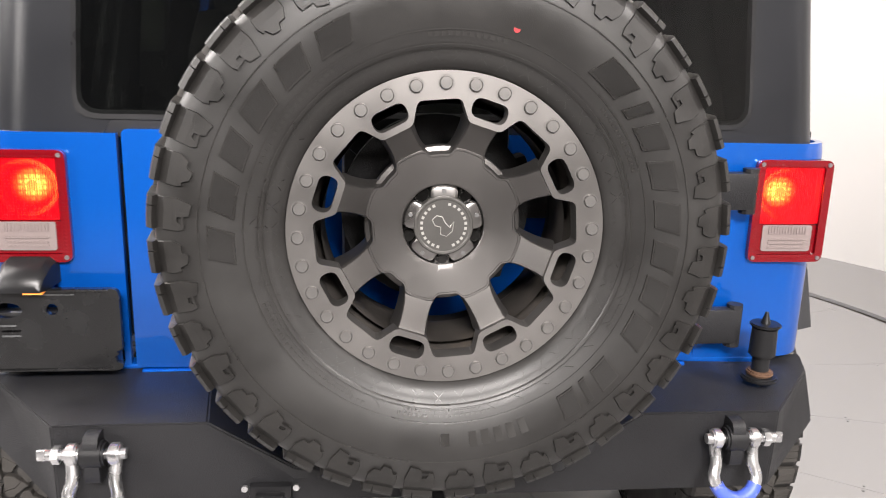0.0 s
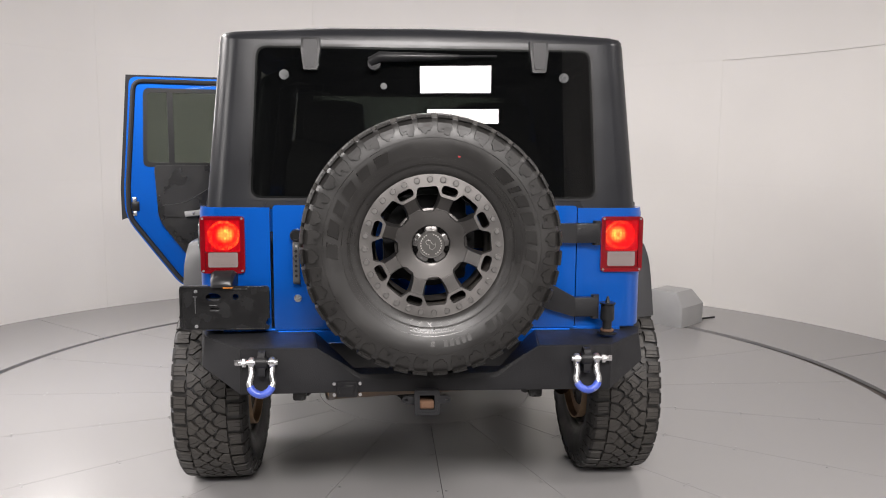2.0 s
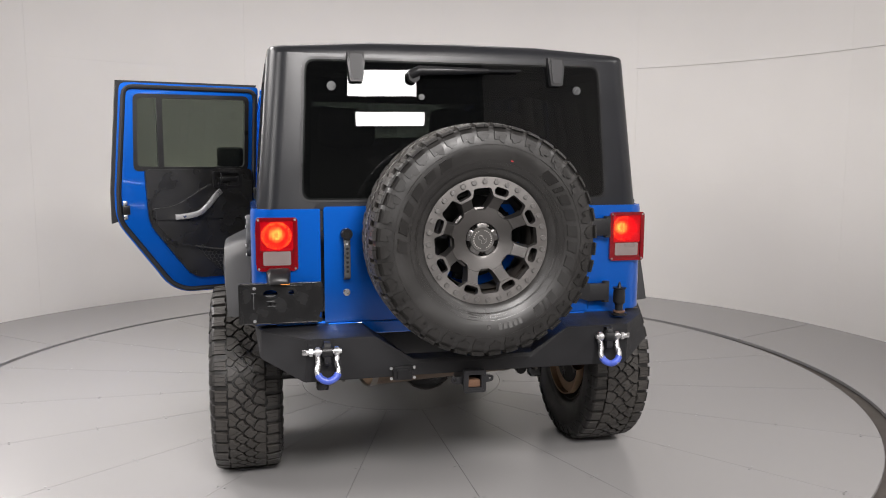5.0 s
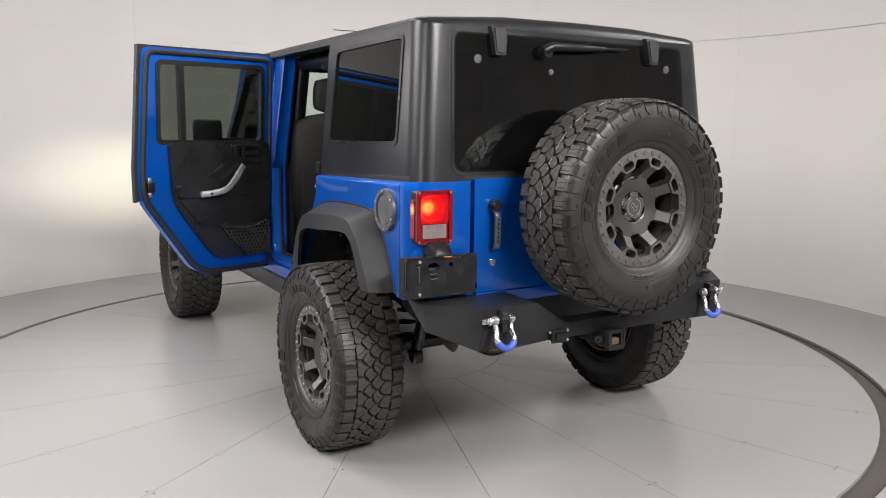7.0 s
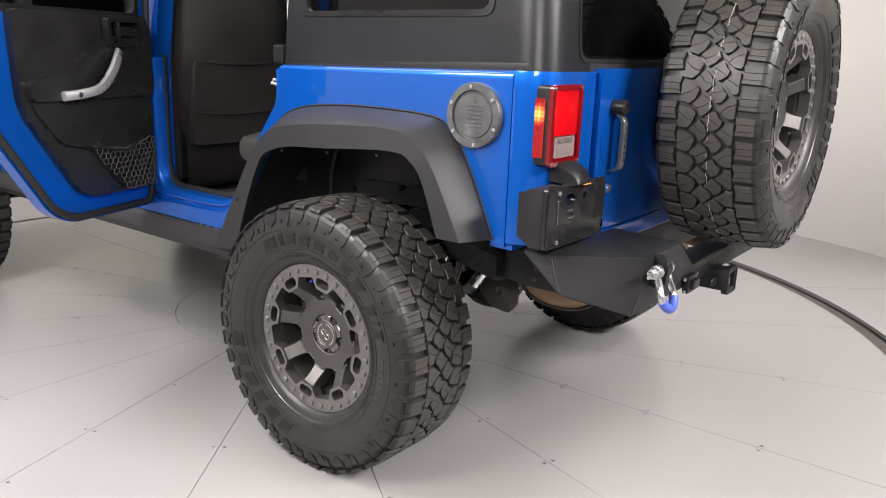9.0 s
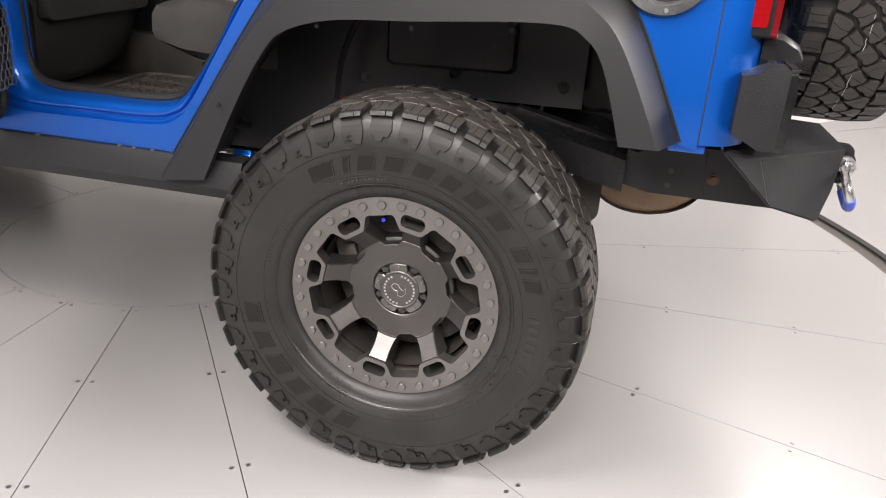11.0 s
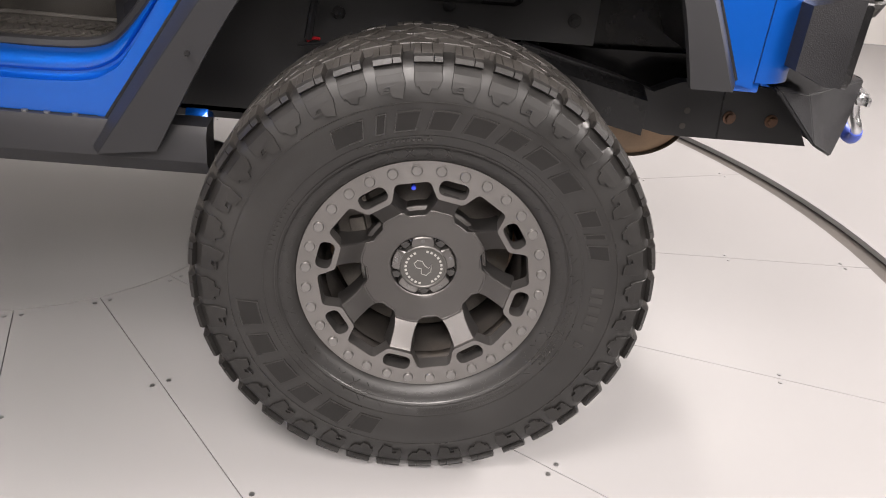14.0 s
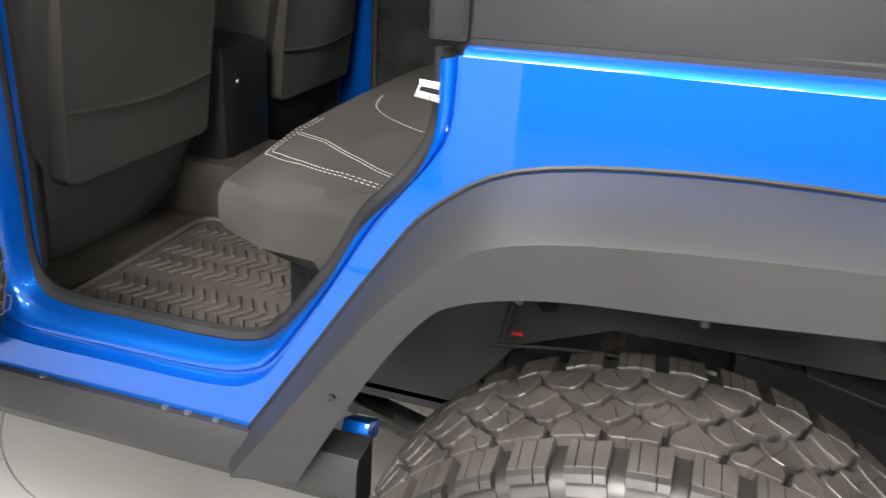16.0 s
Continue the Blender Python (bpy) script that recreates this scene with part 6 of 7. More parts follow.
def pillars():
    for s in (-1, 1):
        # middle pillar, with flange
        bm = bmesh.new()
        prof = [(0.806, 1.052), (0.806, 1.20), (0.77, 1.205), (0.735, 1.16), (0.722, 1.07), (0.742, 1.051), (0.770, 1.058), (0.785, 1.058)]
        rings = []
        for z in (0.74, 0.85, 1.1, 1.24, 1.5, 1.86):
            sh = 0.0 if z < 1.25 else (z - 1.25) * 0.13
            rings.append([(s * (x - sh), y, z) for x, y in prof])
        loft(bm, rings)
        part("door_pillar", bm, BLUE, CAR, "blue body pillar", 30)
        bm = bmesh.new()
        tube(bm, [(s * 0.655, 1.17, 0.75), (s * 0.65, 1.16, 1.25), (s * 0.60, 1.12, 1.82)], 0.045, 10)
        part("roll_bar", bm, BLACK, CAR, "black padded roll bar", 40)
        bm = bmesh.new()
        tube(bm, [(s * 0.60, 1.95, 1.82), (s * 0.60, 1.12, 1.83), (s * 0.60, 0.3, 1.83), (s * 0.61, -0.30, 1.74), (s * 0.64, -0.50, 1.25)], 0.04, 10)
        part("roll_bar", bm, BLACK, CAR, "black padded roll bar", 40)
        bm = bmesh.new()
        tube(bm, [(s * 0.60, 0.30, 1.83), (s * 0.66, 0.28, 1.3)], 0.04, 10)
        part("roll_bar", bm, BLACK, CAR, "black padded roll bar", 40)
        # windscreen pillar
        bm = bmesh.new()
        tube(bm, [(s * 0.74, 2.18, 1.24), (s * 0.68, 1.93, 1.88)], 0.035, 8)
        part("windscreen_pillar", bm, BLUE, CAR, "", 40)
        # striker
        bm = bmesh.new()
        block(bm, (0.03, 0.008, 0.07), pose(s * 0.815, 0.330, 1.175), 0.002)
        tube(bm, [(s * 0.815, 0.333, 1.19), (s * 0.815, 0.368, 1.192), (s * 0.822, 0.37, 1.18), (s * 0.822, 0.333, 1.175)], 0.005, 6)
        part("door_striker", bm, ZINC, CAR, "steel door striker", 40)
        bm = bmesh.new()
        block(bm, (0.05, 0.05, 0.06), pose(s * 0.80, 0.335, 1.275), 0.008)
        part("top_bracket", bm, BLACK, CAR)
    bm = bmesh.new()
    tube(bm, [(-0.60, 1.12, 1.83), (0.60, 1.12, 1.83)], 0.045, 10)
    part("roll_bar", bm, BLACK, CAR, "black padded roll bar", 40)
    bm = bmesh.new()
    tube(bm, [(-0.60, 0.0, 1.80), (0.60, 0.0, 1.80)], 0.04, 10)
    part("roll_bar", bm, BLACK, CAR, "black padded roll bar", 40)
    bm = bmesh.new()
    block(bm, (0.5, 0.10, 0.07), pose(0, 0.0, 1.755), 0.02)
    part("sound_bar", bm, BLACK, CAR, "", 40)
    bm = bmesh.new()
    block(bm, (0.16, 0.10, 0.05), pose(-0.55, 0.72, 1.80), 0.02)
    part("grab_bar", bm, BLACK, CAR, "", 40)
    bm = bmesh.new()
    block(bm, (1.30, 2.3, 0.012), pose(0, 0.72, 1.878), 0.003)
    part("headliner", bm, TRIM, CAR)
    # right side doors, closed
    for y0, y1 in ((0.33, 1.085), (1.20, 2.02)):
        bm = bmesh.new()
        plate(bm, rounded([(y0, 0.68), (y1, 0.66), (y1, 1.865), (y0, 1.87)], 0.05), [rounded([(y0 + 0.07, 1.39), (y1 - 0.06, 1.385), (y1 - 0.08, 1.80), (y0 + 0.08, 1.80)], 0.03)], lambda y, z: (0.86 - 0.125 * max(0, z - 1.25), y, z), (-0.05, 0, 0))
        d = part("side_door", bm, BLUE, CAR, "closed blue side door", 30)
        bm = bmesh.new()
        plate(bm, [(y0 + 0.07, 1.39), (y1 - 0.06, 1.385), (y1 - 0.08, 1.80), (y0 + 0.08, 1.80)], [], lambda y, z: (0.84 - 0.125 * max(0, z - 1.25), y, z), (-0.004, 0, 0))
        g = part("pane", bm, GLASS_DOOR, d)
        g.visible_shadow = False
        bm = bmesh.new()
        plate(bm, [(y0 + 0.05, 0.80), (y1 - 0.03, 0.74), (y1 - 0.03, 1.37), (y0 + 0.05, 1.37)], [], lambda y, z: (0.80, y, z), (-0.02, 0, 0))
        part("door_trim", bm, TRIM, d)


pillars()


def seat_block(bm, sx, sy, sz, m, bulge=0.03):
    """A padded block: a bevelled box with swollen faces."""
    k = bmesh.new()
    bmesh.ops.create_cube(k, size=1)
    bmesh.ops.subdivide_edges(k, edges=k.edges[:], cuts=5, use_grid_fill=True)
    for v in k.verts:
        x, y, z = v.co * 2
        f = lambda a, b: 1 - 0.10 * (a ** 4) * (b ** 4) - 0.05 * (a ** 6 + b ** 6) / 2
        v.co = Vector((x * sx / 2 * f(y, z), y * sy / 2 * f(x, z), z * sz / 2 * f(x, y)))
        v.co.x += math.copysign(bulge * 0.5 * (1 - y * y) * (1 - z * z), x) if abs(x) > 0.99 else 0
        v.co.y += math.copysign(bulge * 0.5 * (1 - x * x) * (1 - z * z), y) if abs(y) > 0.99 else 0
        v.co.z += math.copysign(bulge * (1 - x * x) * (1 - y * y), z) if abs(z) > 0.99 else 0
    k.transform(m)
    me = bpy.data.meshes.new("pad")
    k.to_mesh(me)
    k.free()
    bm.from_mesh(me)
    bpy.data.meshes.remove(me)
    return bm


def interior():
    # cabin floor, tunnel, firewall
    for name, size, at, bev in (("cabin_floor", (1.60, 1.56, 0.03), (0, 1.42, 0.645), 0.01), ("seat_floor", (1.10, 0.34, 0.03), (0, 0.46, 0.645), 0.01), ("load_floor", (0.92, 0.9, 0.03), (0, -0.20, 0.86), 0.01), ("heel_board", (1.10, 0.03, 0.26), (0, 0.30, 0.75), 0.01),
                                ("tunnel", (0.28, 1.5, 0.16), (0, 1.3, 0.72), 0.04), ("firewall", (1.6, 0.03, 0.65), (0, 2.15, 0.92), 0.01)):
        bm = bmesh.new()
        block(bm, size, pose(*at), bev)
        part(name, bm, CARPET, CAR, "dark dusty carpet", 30)
    # dashboard, steering wheel
    bm = bmesh.new()
    block(bm, (1.50, 0.35, 0.30), pose(0, 1.98, 1.20), 0.06, 3)
    part("dashboard", bm, TRIM, CAR, "black dashboard", 40)
    bm = bmesh.new()
    ring = [(0.19 * math.cos(a), 0.19 * math.sin(a), 0) for a in [2 * math.pi * i / 28 for i in range(29)]]
    tube(bm, ring, 0.016, 8, False)
    tube(bm, [(-0.18, 0, 0), (0.18, 0, 0)], 0.02, 8)
    tube(bm, [(0, 0, 0), (0, -0.18, 0)], 0.02, 8)
    cyl(bm, 0.06, 0.04, Matrix(), 16, bevel=0.01)
    bm.transform(pose(-0.38, 1.72, 1.22, 65, 0, 0))
    part("steering_wheel", bm, BLACK, CAR, "black steering wheel", 40)
    # front seats
    for sx in (-1, 1):
        bm = bmesh.new()
        seat_block(bm, 0.54, 0.17, 0.80, pose(sx * 0.40, 1.175, 1.115, 11, 0, 0), 0.05)
        bk = part("front_seat", bm, CLOTH, CAR, "charcoal cloth front seat", 40)
        bm = bmesh.new()
        seat_block(bm, 0.54, 0.54, 0.17, pose(sx * 0.40, 1.50, 0.88, 5), 0.04)
        part("seat_cushion", bm, CLOTH, bk, "", 40)
        bm = bmesh.new()
        seat_block(bm, 0.25, 0.10, 0.17, pose(sx * 0.40, 1.11, 1.655, 8), 0.02)
        tube(bm, [(sx * 0.40 - 0.06, 1.13, 1.52), (sx * 0.40 - 0.06, 1.115, 1.60)], 0.007, 6)
        tube(bm, [(sx * 0.40 + 0.06, 1.13, 1.52), (sx * 0.40 + 0.06, 1.115, 1.60)], 0.007, 6)
        part("headrest", bm, CLOTH, bk, "", 40)
        # map pocket with folded hem on the seat back
        bm = bmesh.new()
        plate(bm, rounded([(sx * 0.40 - 0.225, 0.885), (sx * 0.40 + 0.225, 0.885), (sx * 0.40 + 0.232, 1.225), (sx * 0.40 - 0.232, 1.225)], 0.025), [], lambda x, z: (x, 1.055 + (z - 0.9) * -0.02 + (1.2 - z) * 0.09, z), (0, 0.035, 0))
        part("map_pocket", bm, CLOTH, bk, "", 30)
        bm = bmesh.new()
        for z in (1.225, 1.02):
            tube(bm, smooth_line([(sx * 0.40 - 0.228, 1.055 + (1.2 - z) * 0.09, z), (sx * 0.40, 1.045 + (1.2 - z) * 0.09, z - 0.012), (sx * 0.40 + 0.228, 1.055 + (1.2 - z) * 0.09, z)], 14), 0.005, 6)
        part("hem", bm, CLOTH2, bk, "", 40)
    # console
    bm = bmesh.new()
    block(bm, (0.22, 0.55, 0.30), pose(0, 1.35, 0.92), 0.03)
    c = part("console", bm, BLACK, CAR, "black centre console", 30)
    bm = bmesh.new()
    cyl(bm, 0.008, 0.004, pose(-0.05, 1.073, 0.98, 90), 8)
    part("stud", bm, ZINC, c)
    # rear bench
    bm = bmesh.new()
    seat_block(bm, 1.34, 0.56, 0.15, pose(0, 0.49, 0.895, 4), 0.03)
    for v in bm.verts:
        w = max(0.0, min(1.0, (v.co.y - 0.36) / 0.26))
        lim = 0.575 + 0.095 * w * w * (3 - 2 * w) - 3.0 * max(0.0, v.co.y - 0.68) ** 2
        v.co.x = max(-lim, min(lim, v.co.x))
    skin = BVHTree.FromBMesh(bm)
    b = part("rear_bench", bm, CLOTH, CAR, "charcoal cloth rear bench with pale stitching", 40)
    bm = bmesh.new()
    seat_block(bm, 1.20, 0.16, 0.62, pose(0, 0.17, 1.22, -14), 0.04)
    part("bench_back", bm, CLOTH, b, "", 40)
    for sx in (-1, 1):
        bm = bmesh.new()
        seat_block(bm, 0.26, 0.10, 0.16, pose(sx * 0.38, 0.07, 1.60, -10), 0.02)
        part("headrest", bm, CLOTH, b, "", 40)
    bm = bmesh.new()
    def thread(path, n):
        line = [skin.ray_cast(p, Vector((0, 0, -1)))[0] for p in smooth_line([(x, y, 1.3) for x, y in path], n)]
        for p, q in zip(line[::2], line[1::2]):
            if p and q:
                tube(bm, [p + Vector((0, 0, 0.001)), p.lerp(q, 0.9) + Vector((0, 0, 0.001))], 0.001, 4)
    for d in (0.0, 0.012):
        thread([(-0.30, 0.748 - d), (-0.50, 0.745 - d), (-0.548 + d, 0.715 - d), (-0.585 + d, 0.62), (-0.605 + d, 0.47), (-0.61 + d, 0.30)], 150)
    for d in (0.0, 0.010):
        thread([(-0.42 + d, 0.73), (-0.46 + d, 0.66), (-0.52 + d, 0.57), (-0.56 + d, 0.47), (-0.57 + d, 0.32)], 110)
    thread([(-0.06, 0.70), (-0.20, 0.66), (-0.30, 0.56), (-0.34, 0.42), (-0.35, 0.30)], 90)
    part("stitching", bm, STITCH, b, "pale stitching")["kind"] = "stuff"
    bm = bmesh.new()
    block(bm, (0.03, 0.10, 0.16), pose(-0.60, 0.60, 0.74), 0.004)
    block(bm, (0.10, 0.16, 0.012), pose(-0.58, 0.60, 0.668), 0.003)
    cyl(bm, 0.012, 0.05, pose(-0.60, 0.63, 0.70, 0, 90), 10)
    part("seat_bracket", bm, BLACK, b, "", 30)
    # floor mat with raised tread pattern
    bm = bmesh.new()
    plate(bm, rounded([(-0.76, 0.64), (-0.18, 0.64), (-0.18, 1.10), (-0.76, 1.10)], 0.05), [], lambda x, y: (x, y, 0.672), (0, 0, -0.01))
    mt = part("floor_mat", bm, MAT, CAR, "dusty black rubber floor mat with tread pattern")
    bm = bmesh.new()
    rim = rounded([(-0.755, 0.645), (-0.185, 0.645), (-0.185, 1.095), (-0.755, 1.095)], 0.05)
    tube(bm, [(x, y, 0.675) for x, y in rim + rim[:1]], 0.008, 6, False)
    for i in range(15):
        y = 0.695 + 0.026 * i
        for j, x in enumerate((-0.66, -0.62, -0.58, -0.54, -0.46, -0.42, -0.38, -0.34, -0.28, -0.24)):
            block(bm, (0.044, 0.010, 0.008), pose(x, y, 0.675, 0, 0, 32 if j % 2 else -32), 0.002, 1)
    part("mat_lug", bm, MAT, mt)["kind"] = "stuff"
    bm = bmesh.new()
    block(bm, (0.05, 0.10, 0.52), pose(-0.692, 1.150, 1.0), 0.02)
    part("belt_cover", bm, CARPET, CAR, "dark grey belt cover", 30)


interior()


def under_car():
    bm = bmesh.new()
    for s in (-1, 1):
        loft(bm, [[(s * (0.46 + dx), y, z + dz) for dx, dz in ((-0.04, -0.06), (0.04, -0.06), (0.04, 0.06), (-0.04, 0.06))] for y, z in ((-0.70, 0.73), (-0.35, 0.72), (0.0, 0.78), (0.5, 0.62), (1.5, 0.56), (2.6, 0.60), (3.4, 0.62))])
    part("chassis_rail", bm, UNDER, CAR, "", 30)
    for y in (0.0, 2.947):
        bm = bmesh.new()
        tube(bm, [(-0.78, y, 0.435), (0.78, y, 0.435)], 0.045, 14)
        bmesh.ops.create_uvsphere(bm, u_segments=18, v_segments=10, radius=0.14, matrix=Matrix.Translation((0.0 if y == 0 else 0.25, y, 0.435)))
        for s in (-1, 1):
            cyl(bm, 0.15, 0.025, pose(s * 0.775, y, 0.435, 0, 90, 0), 32)
            cyl(bm, 0.17, 0.012, pose(s * 0.81, y, 0.435, 0, 90, 0), 32)
            cyl(bm, 0.06, 0.1, pose(s * 0.83, y, 0.435, 0, 90, 0), 16)
        part("axle", bm, UNDER, CAR, "", 40)
        for s in (-1, 1):
            bm = bmesh.new()
            cyl(bm, 0.187, 0.006, pose(s * 0.79, y, 0.432, 0, 90, 0), 48)
            part("backing_plate", bm, UNDER, CAR, "", 40)
            bm = bmesh.new()
            revolve(bm, [(0.06, 0.030), (0.092, 0.030), (0.098, 0.024), (0.100, 0.006), (0.104, 0.004), (0.170, 0.004), (0.1745, 0.0005), (0.1745, -0.006), (0.168, -0.008), (0.168, -0.016), (0.1745, -0.018), (0.1745, -0.025), (0.09, -0.027)], 64)
            bm.transform(pose(s * 0.858, y, 0.427, 0, 90 * s, 0))
            part("brake_disc", bm, ROTOR, CAR, "dull steel brake disc", 40)
            bm = bmesh.new()
            block(bm, (0.075, 0.07, 0.15), pose(s * 0.850, y + 0.135, 0.475, -14), 0.016)
            block(bm, (0.02, 0.03, 0.06), pose(s * 0.890, y + 0.128, 0.475, -14), 0.006)
            part("brake_caliper", bm, ROTOR, CAR, "dusty brake caliper", 40)
            bm = bmesh.new()
            revolve(bm, [(0.07, -0.01), (0.20, -0.01), (0.207, 0.0), (0.207, 0.03), (0.20, 0.03), (0.198, 0.0), (0.07, 0.0)], 48)
            bm.transform(pose(s * 0.765, y, 0.432, 0, -90 * s, 0))
            part("dust_shield", bm, TAN, CAR, "tan rusty brake dust shield", 40)
    for s in (-1, 1):
        bm = bmesh.new()
        tube(bm, [(s * 0.52, -0.13, 0.42), (s * 0.50, -0.20, 0.70), (s * 0.50, -0.22, 0.95)], [0.03, 0.03, 0.035], 12)
        block(bm, (0.06, 0.07, 0.06), pose(s * 0.53, -0.14, 0.40), 0.015)
        part("shock_absorber", bm, UNDER, CAR, "", 40)
        bm = bmesh.new()
        tube(bm, [(s * 0.535, -0.275, 0.560), (s * 0.505, -0.315, 0.635)], 0.019, 14)
        part("shock_body", bm, ZINC, CAR, "bright zinc shock absorber body", 40)
        bm = bmesh.new()
        outline = [(-0.40, 0.60), (-0.24, 0.60), (-0.25, 0.52), (-0.30, 0.475), (-0.37, 0.465), (-0.40, 0.50)]
        plate(bm, rounded(outline, 0.012, 3), [[(-0.33 + 0.012 * math.cos(i * 0.7854), 0.535 + 0.014 * math.sin(i * 0.7854)) for i in range(8)]], lambda u, v: (s * 0.46, u, v), (s * -0.012, 0, 0))
        part("shock_bracket", bm, BRACKET, CAR, "dusty grey shock bracket", 30)
        bm = bmesh.new()
        turns = [(s * 0.46 + 0.07 * math.cos(a), 0.02 + 0.07 * math.sin(a), 0.50 + 0.30 * a / (10 * math.pi)) for a in [i * 0.35 for i in range(90)]]
        tube(bm, turns, 0.009, 6)
        part("coil_spring", bm, UNDER, CAR, "", 40)
        bm = bmesh.new()
        tube(bm, [(s * 0.52, 0.02, 0.36), (s * 0.45, 0.75, 0.50)], 0.03, 10)
        part("control_arm", bm, UNDER, CAR, "", 40)
    # tail pipe, muffler, tank
    bm = bmesh.new()
    tube(bm, smooth_line([(0.52, -0.72, 0.585), (0.52, -0.62, 0.60), (0.50, -0.40, 0.62), (0.40, -0.30, 0.60)], 16), 0.03, 14, False)
    part("tail_pipe", bm, RUST, CAR, "stained steel tail pipe", 40)
    bm = bmesh.new()
    turn = pose(-0.06, -0.465, 0.588, rz=9)

    def oval(x, f):
        return [turn @ Vector((x, 0.145 * f * math.cos(a), 0.090 * f * math.sin(a))) for a in [2 * math.pi * i / 40 for i in range(40)]]

    loft(bm, [oval(x, f) for x, f in ((-0.318, 0.985), (-0.30, 1.0), (0.30, 1.0), (0.318, 0.985))])
    mu = part("muffler", bm, MUFFLER, CAR, "heat-stained oval steel muffler with tan end cap", 40)
    for d in (-1, 1):
        bm = bmesh.new()
        loft(bm, [oval(d * x, f) for x, f in ((0.306, 1.0), (0.306, 1.035), (0.328, 1.035), (0.331, 1.015), (0.327, 0.985), (0.318, 0.97))], cap=False)
        part("end_lip", bm, ROTOR, mu, "rolled steel end lip", 40)
        bm = bmesh.new()
        loft(bm, [oval(d * x, f) for x, f in ((0.300, 0.98), (0.319, 0.98), (0.325, 0.90), (0.332, 0.70), (0.335, 0.3))])
        part("end_cap", bm, TAN, mu, "tan rusty end cap", 40)
    bm = bmesh.new()
    cyl(bm, 0.012, 0.02, pose(-0.80, 0.435, 0.63, 0, 90, 0), 10)
    part("rock_slider_end", bm, ZINC, CAR)
    bm = bmesh.new()
    block(bm, (0.06, 0.045, 0.03), pose(-0.76, 0.455, 0.63, 0, 25, 0), 0.006)
    part("body_mount", bm, BLUE, CAR, "", 30)
    bm = bmesh.new()
    block(bm, (1.2, 1.9, 0.03), pose(0, 1.2, 0.60), 0.01)
    part("floor_pan", bm, UNDER, CAR, "", 30)
    bm = bmesh.new()
    block(bm, (0.92, 0.95, 0.03), pose(0, -0.20, 0.825), 0.01)
    part("rear_floor_pan", bm, UNDER, CAR, "", 30)


under_car()


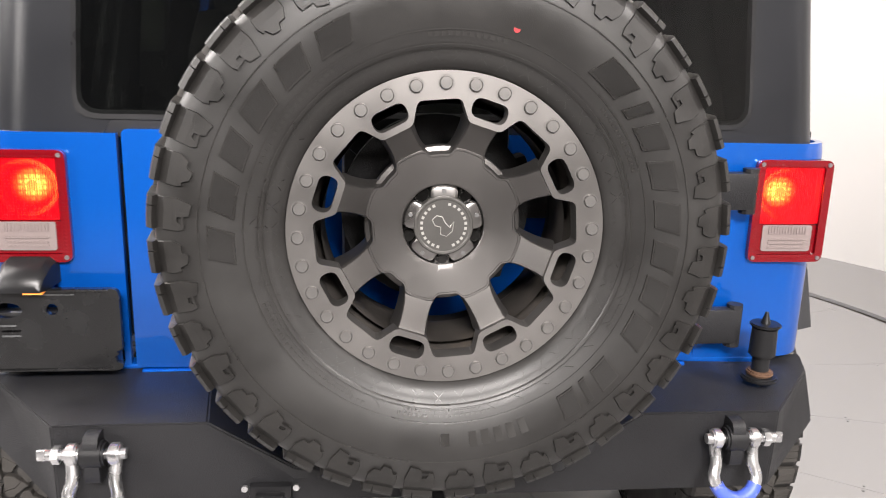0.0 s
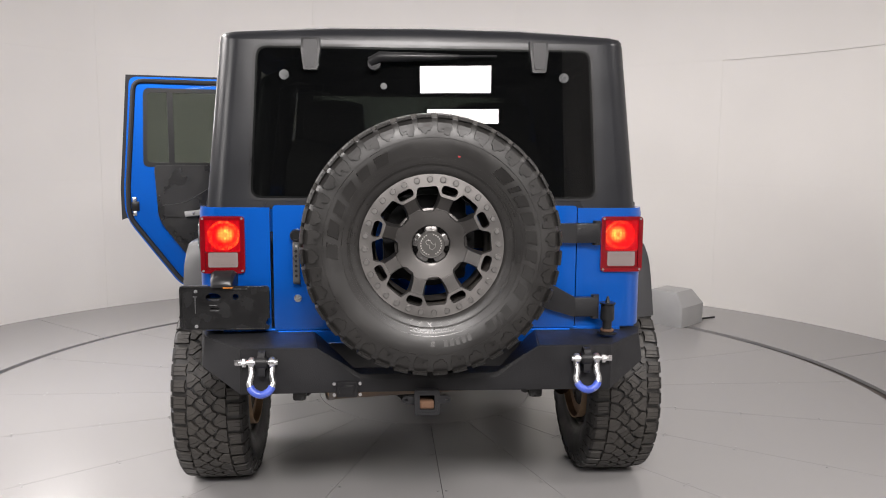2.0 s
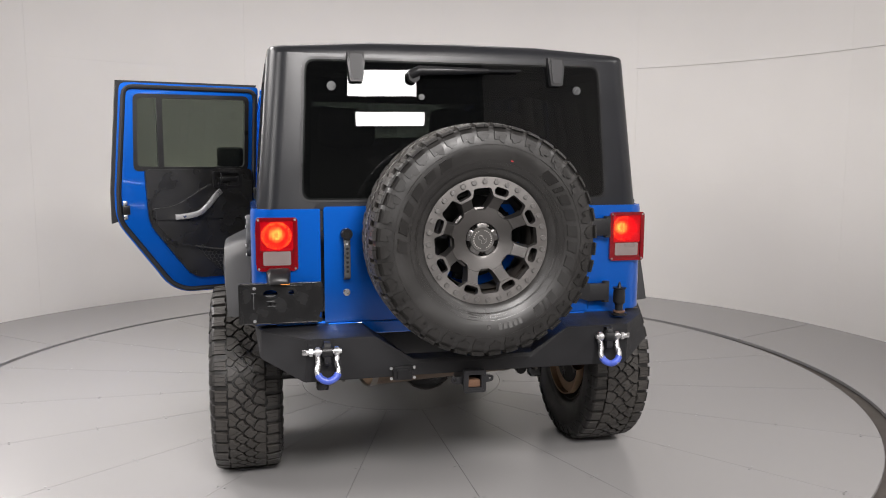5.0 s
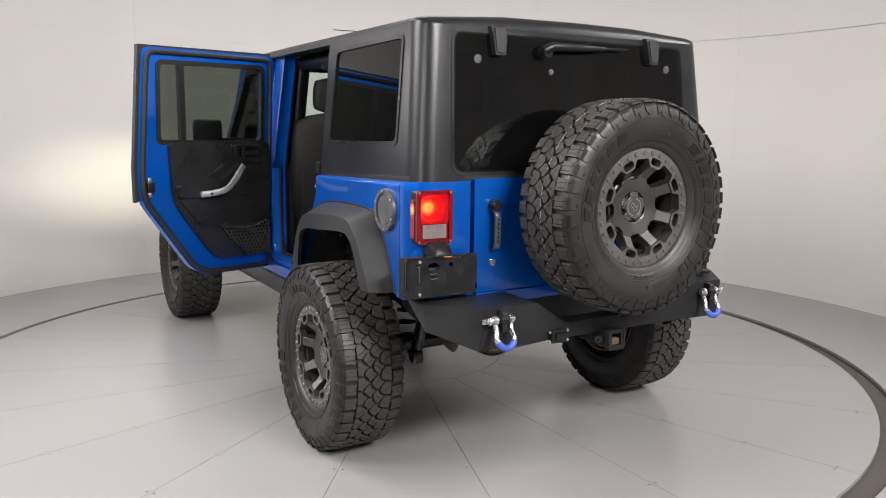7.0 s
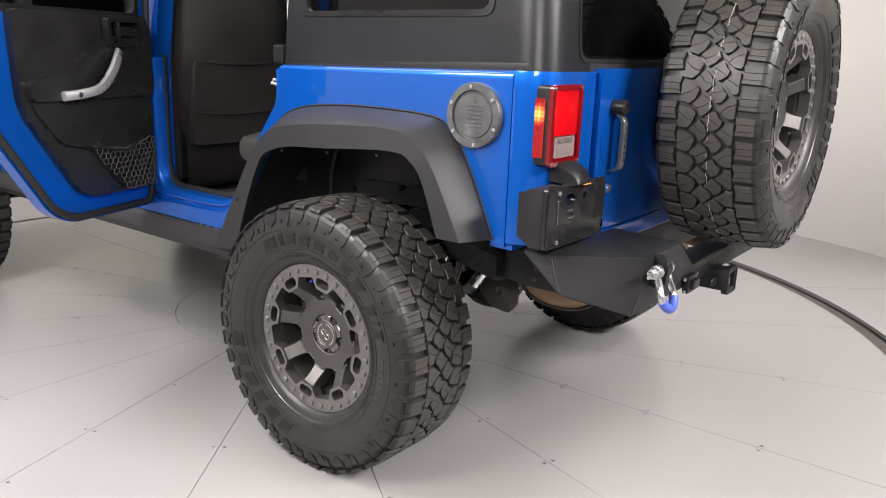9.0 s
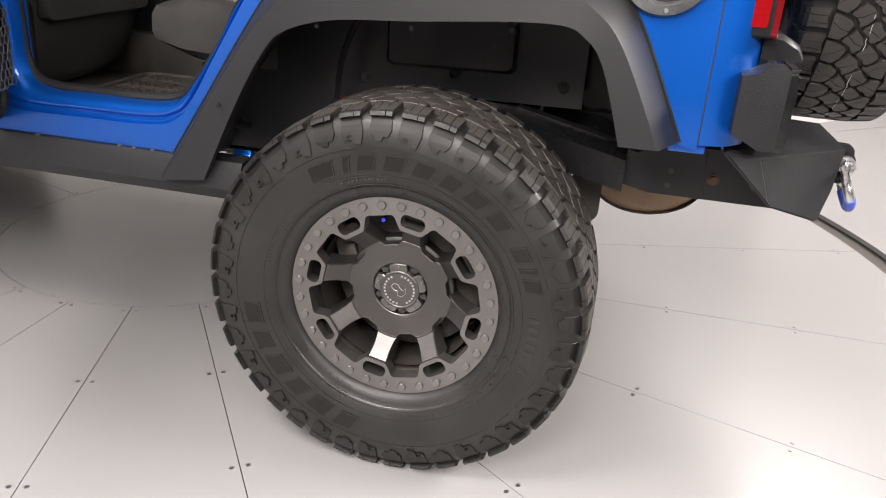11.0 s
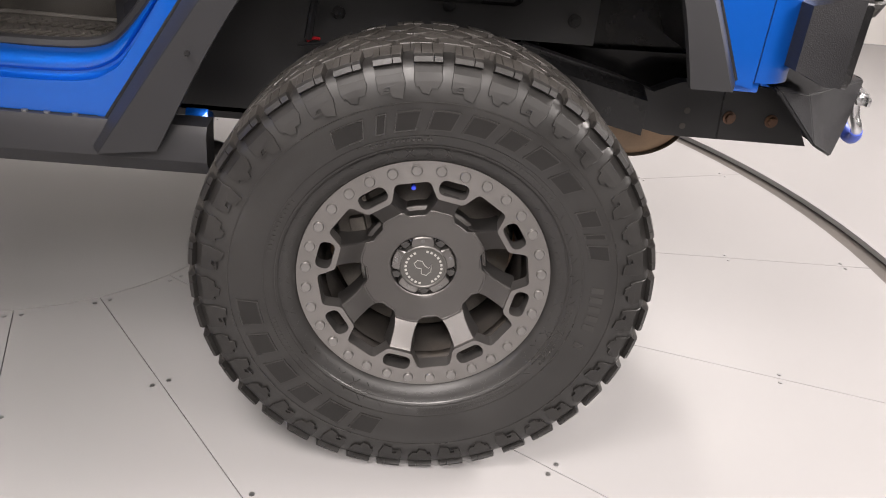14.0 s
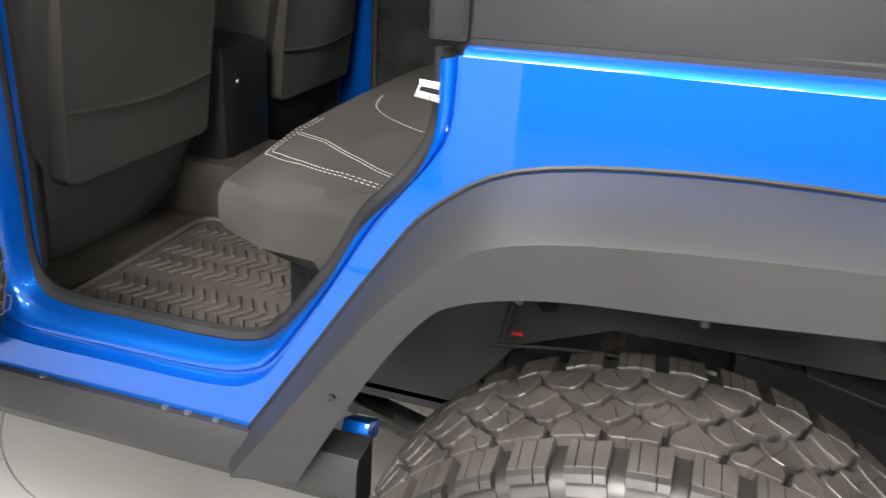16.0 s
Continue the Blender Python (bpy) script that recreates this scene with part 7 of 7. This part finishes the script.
def front_clip():
    bm = bmesh.new()
    rings = []
    for y, w, z in ((2.12, 0.72, 1.245), (2.5, 0.69, 1.235), (3.1, 0.62, 1.20), (3.35, 0.58, 1.15), (3.38, 0.57, 1.08)):
        rings.append([(-w, y, 0.95), (-w, y, z - 0.03), (-w + 0.04, y, z), (0, y, z + 0.035), (w - 0.04, y, z), (w, y, z - 0.03), (w, y, 0.95)])
    loft(bm, rings)
    part("bonnet", bm, BLUE, CAR, "blue bonnet", 30)
    bm = bmesh.new()
    block(bm, (1.2, 0.05, 0.45), pose(0, 3.40, 0.95), 0.02)
    g = part("grille", bm, BLUE, CAR, "", 30)
    for i in range(7):
        bm = bmesh.new()
        block(bm, (0.05, 0.02, 0.30), pose(-0.27 + 0.09 * i, 3.425, 0.97), 0.008)
        part("slot", bm, BLACK, g)
    for s in (-1, 1):
        bm = bmesh.new()
        cyl(bm, 0.09, 0.04, pose(s * 0.46, 3.42, 1.0, 90), 24, bevel=0.01)
        part("headlight", bm, WHITE_LENS, CAR, "round headlight", 40)
        beam = bpy.data.lights.new("headlight_beam", "SPOT")
        beam.energy, beam.spot_size, beam.spot_blend, beam.color, beam.shadow_soft_size = 62, radians(100), 1.0, (1.0, 0.98, 0.70), 0.06
        ob = new("headlight_beam", beam)
        ob.parent = CAR
        ob.matrix_local = look((s * 0.46, 3.47, 1.0), (s * 1.0, 4.85, 0.96)) @ Matrix.Diagonal((1.0, 0.35, 1.0, 1.0))
        bm = bmesh.new()
        arc = [(0.47, 0.66), (0.40, 0.86), (0.30, 1.0), (0.16, 1.06), (-0.25, 1.07), (-0.40, 1.02), (-0.47, 0.92)]
        line = smooth_line([(2.947 - y, z, 0) for y, z in arc], 24)
        loft(bm, [[(s * x, p.x, p.y + dz) for x, dz in ((0.62, 0.03), (0.88, 0.025), (0.940, 0.0), (0.945, -0.06), (0.930, -0.06), (0.915, -0.01), (0.62, 0.0))] for p in line])
        part("fender_flare", bm, FLARE, CAR, "wide textured black plastic fender flare", 30)
        bm = bmesh.new()
        plate(bm, [(2.12, 0.64), (2.12, 1.24), (2.55, 1.235), (2.62, 1.07), (2.55, 0.90), (2.47, 0.64)], [], lambda y, z: (s * 0.80, y, z), (-s * 0.05, 0, 0))
        part("cowl_side", bm, BLUE, CAR, "", 30)
    bm = bmesh.new()
    block(bm, (1.5, 0.18, 0.18), pose(0, 3.55, 0.66), 0.03)
    part("front_bumper", bm, POWDER, CAR, "black steel front bumper", 30)
    bm = bmesh.new()
    tube(bm, [(-0.68, 1.93, 1.88), (0.68, 1.93, 1.88)], 0.035, 8)
    tube(bm, [(-0.74, 2.18, 1.245), (0.74, 2.18, 1.245)], 0.035, 8)
    part("windscreen_frame", bm, BLUE, CAR, "", 40)
    bm = bmesh.new()
    plate(bm, [(-0.72, 1.25), (0.72, 1.25), (0.66, 1.86), (-0.66, 1.86)], [], lambda x, z: (x, 2.18 - (z - 1.25) * 0.40, z), (0, -0.005, 0))
    w = part("windscreen", bm, GLASS_CLEAR, CAR, "clear windscreen")
    w.visible_shadow = False


front_clip()


# ---- loose things in the booth ----
def floor_box():
    bx = thing("equipment_box", "low grey metal equipment box with sloped sides on the floor", "box", pose(2.36, 3.06, 0, 0, 0, 41.6))
    bm = bmesh.new()
    b0 = rounded([(-0.19, -0.20), (0.19, -0.20), (0.19, 0.20), (-0.19, 0.20)], 0.008, 2)
    loft(bm, [[(x, y, 0.0) for x, y in b0], [(x, y, 0.17) for x, y in b0], [(x * 0.72 - 0.01, y * 0.6, 0.29) for x, y in b0]])
    part("cover", bm, GREYBOX, bx, "", 30)
    bm = bmesh.new()
    tube(bm, smooth_line([(0.18, -0.10, 0.03), (0.22, -0.13, 0.012), (0.30, -0.16, 0.008), (0.42, -0.20, 0.008)], 14), 0.008, 6)
    part("cable", bm, BLACK, bx, "black cable")


floor_box()
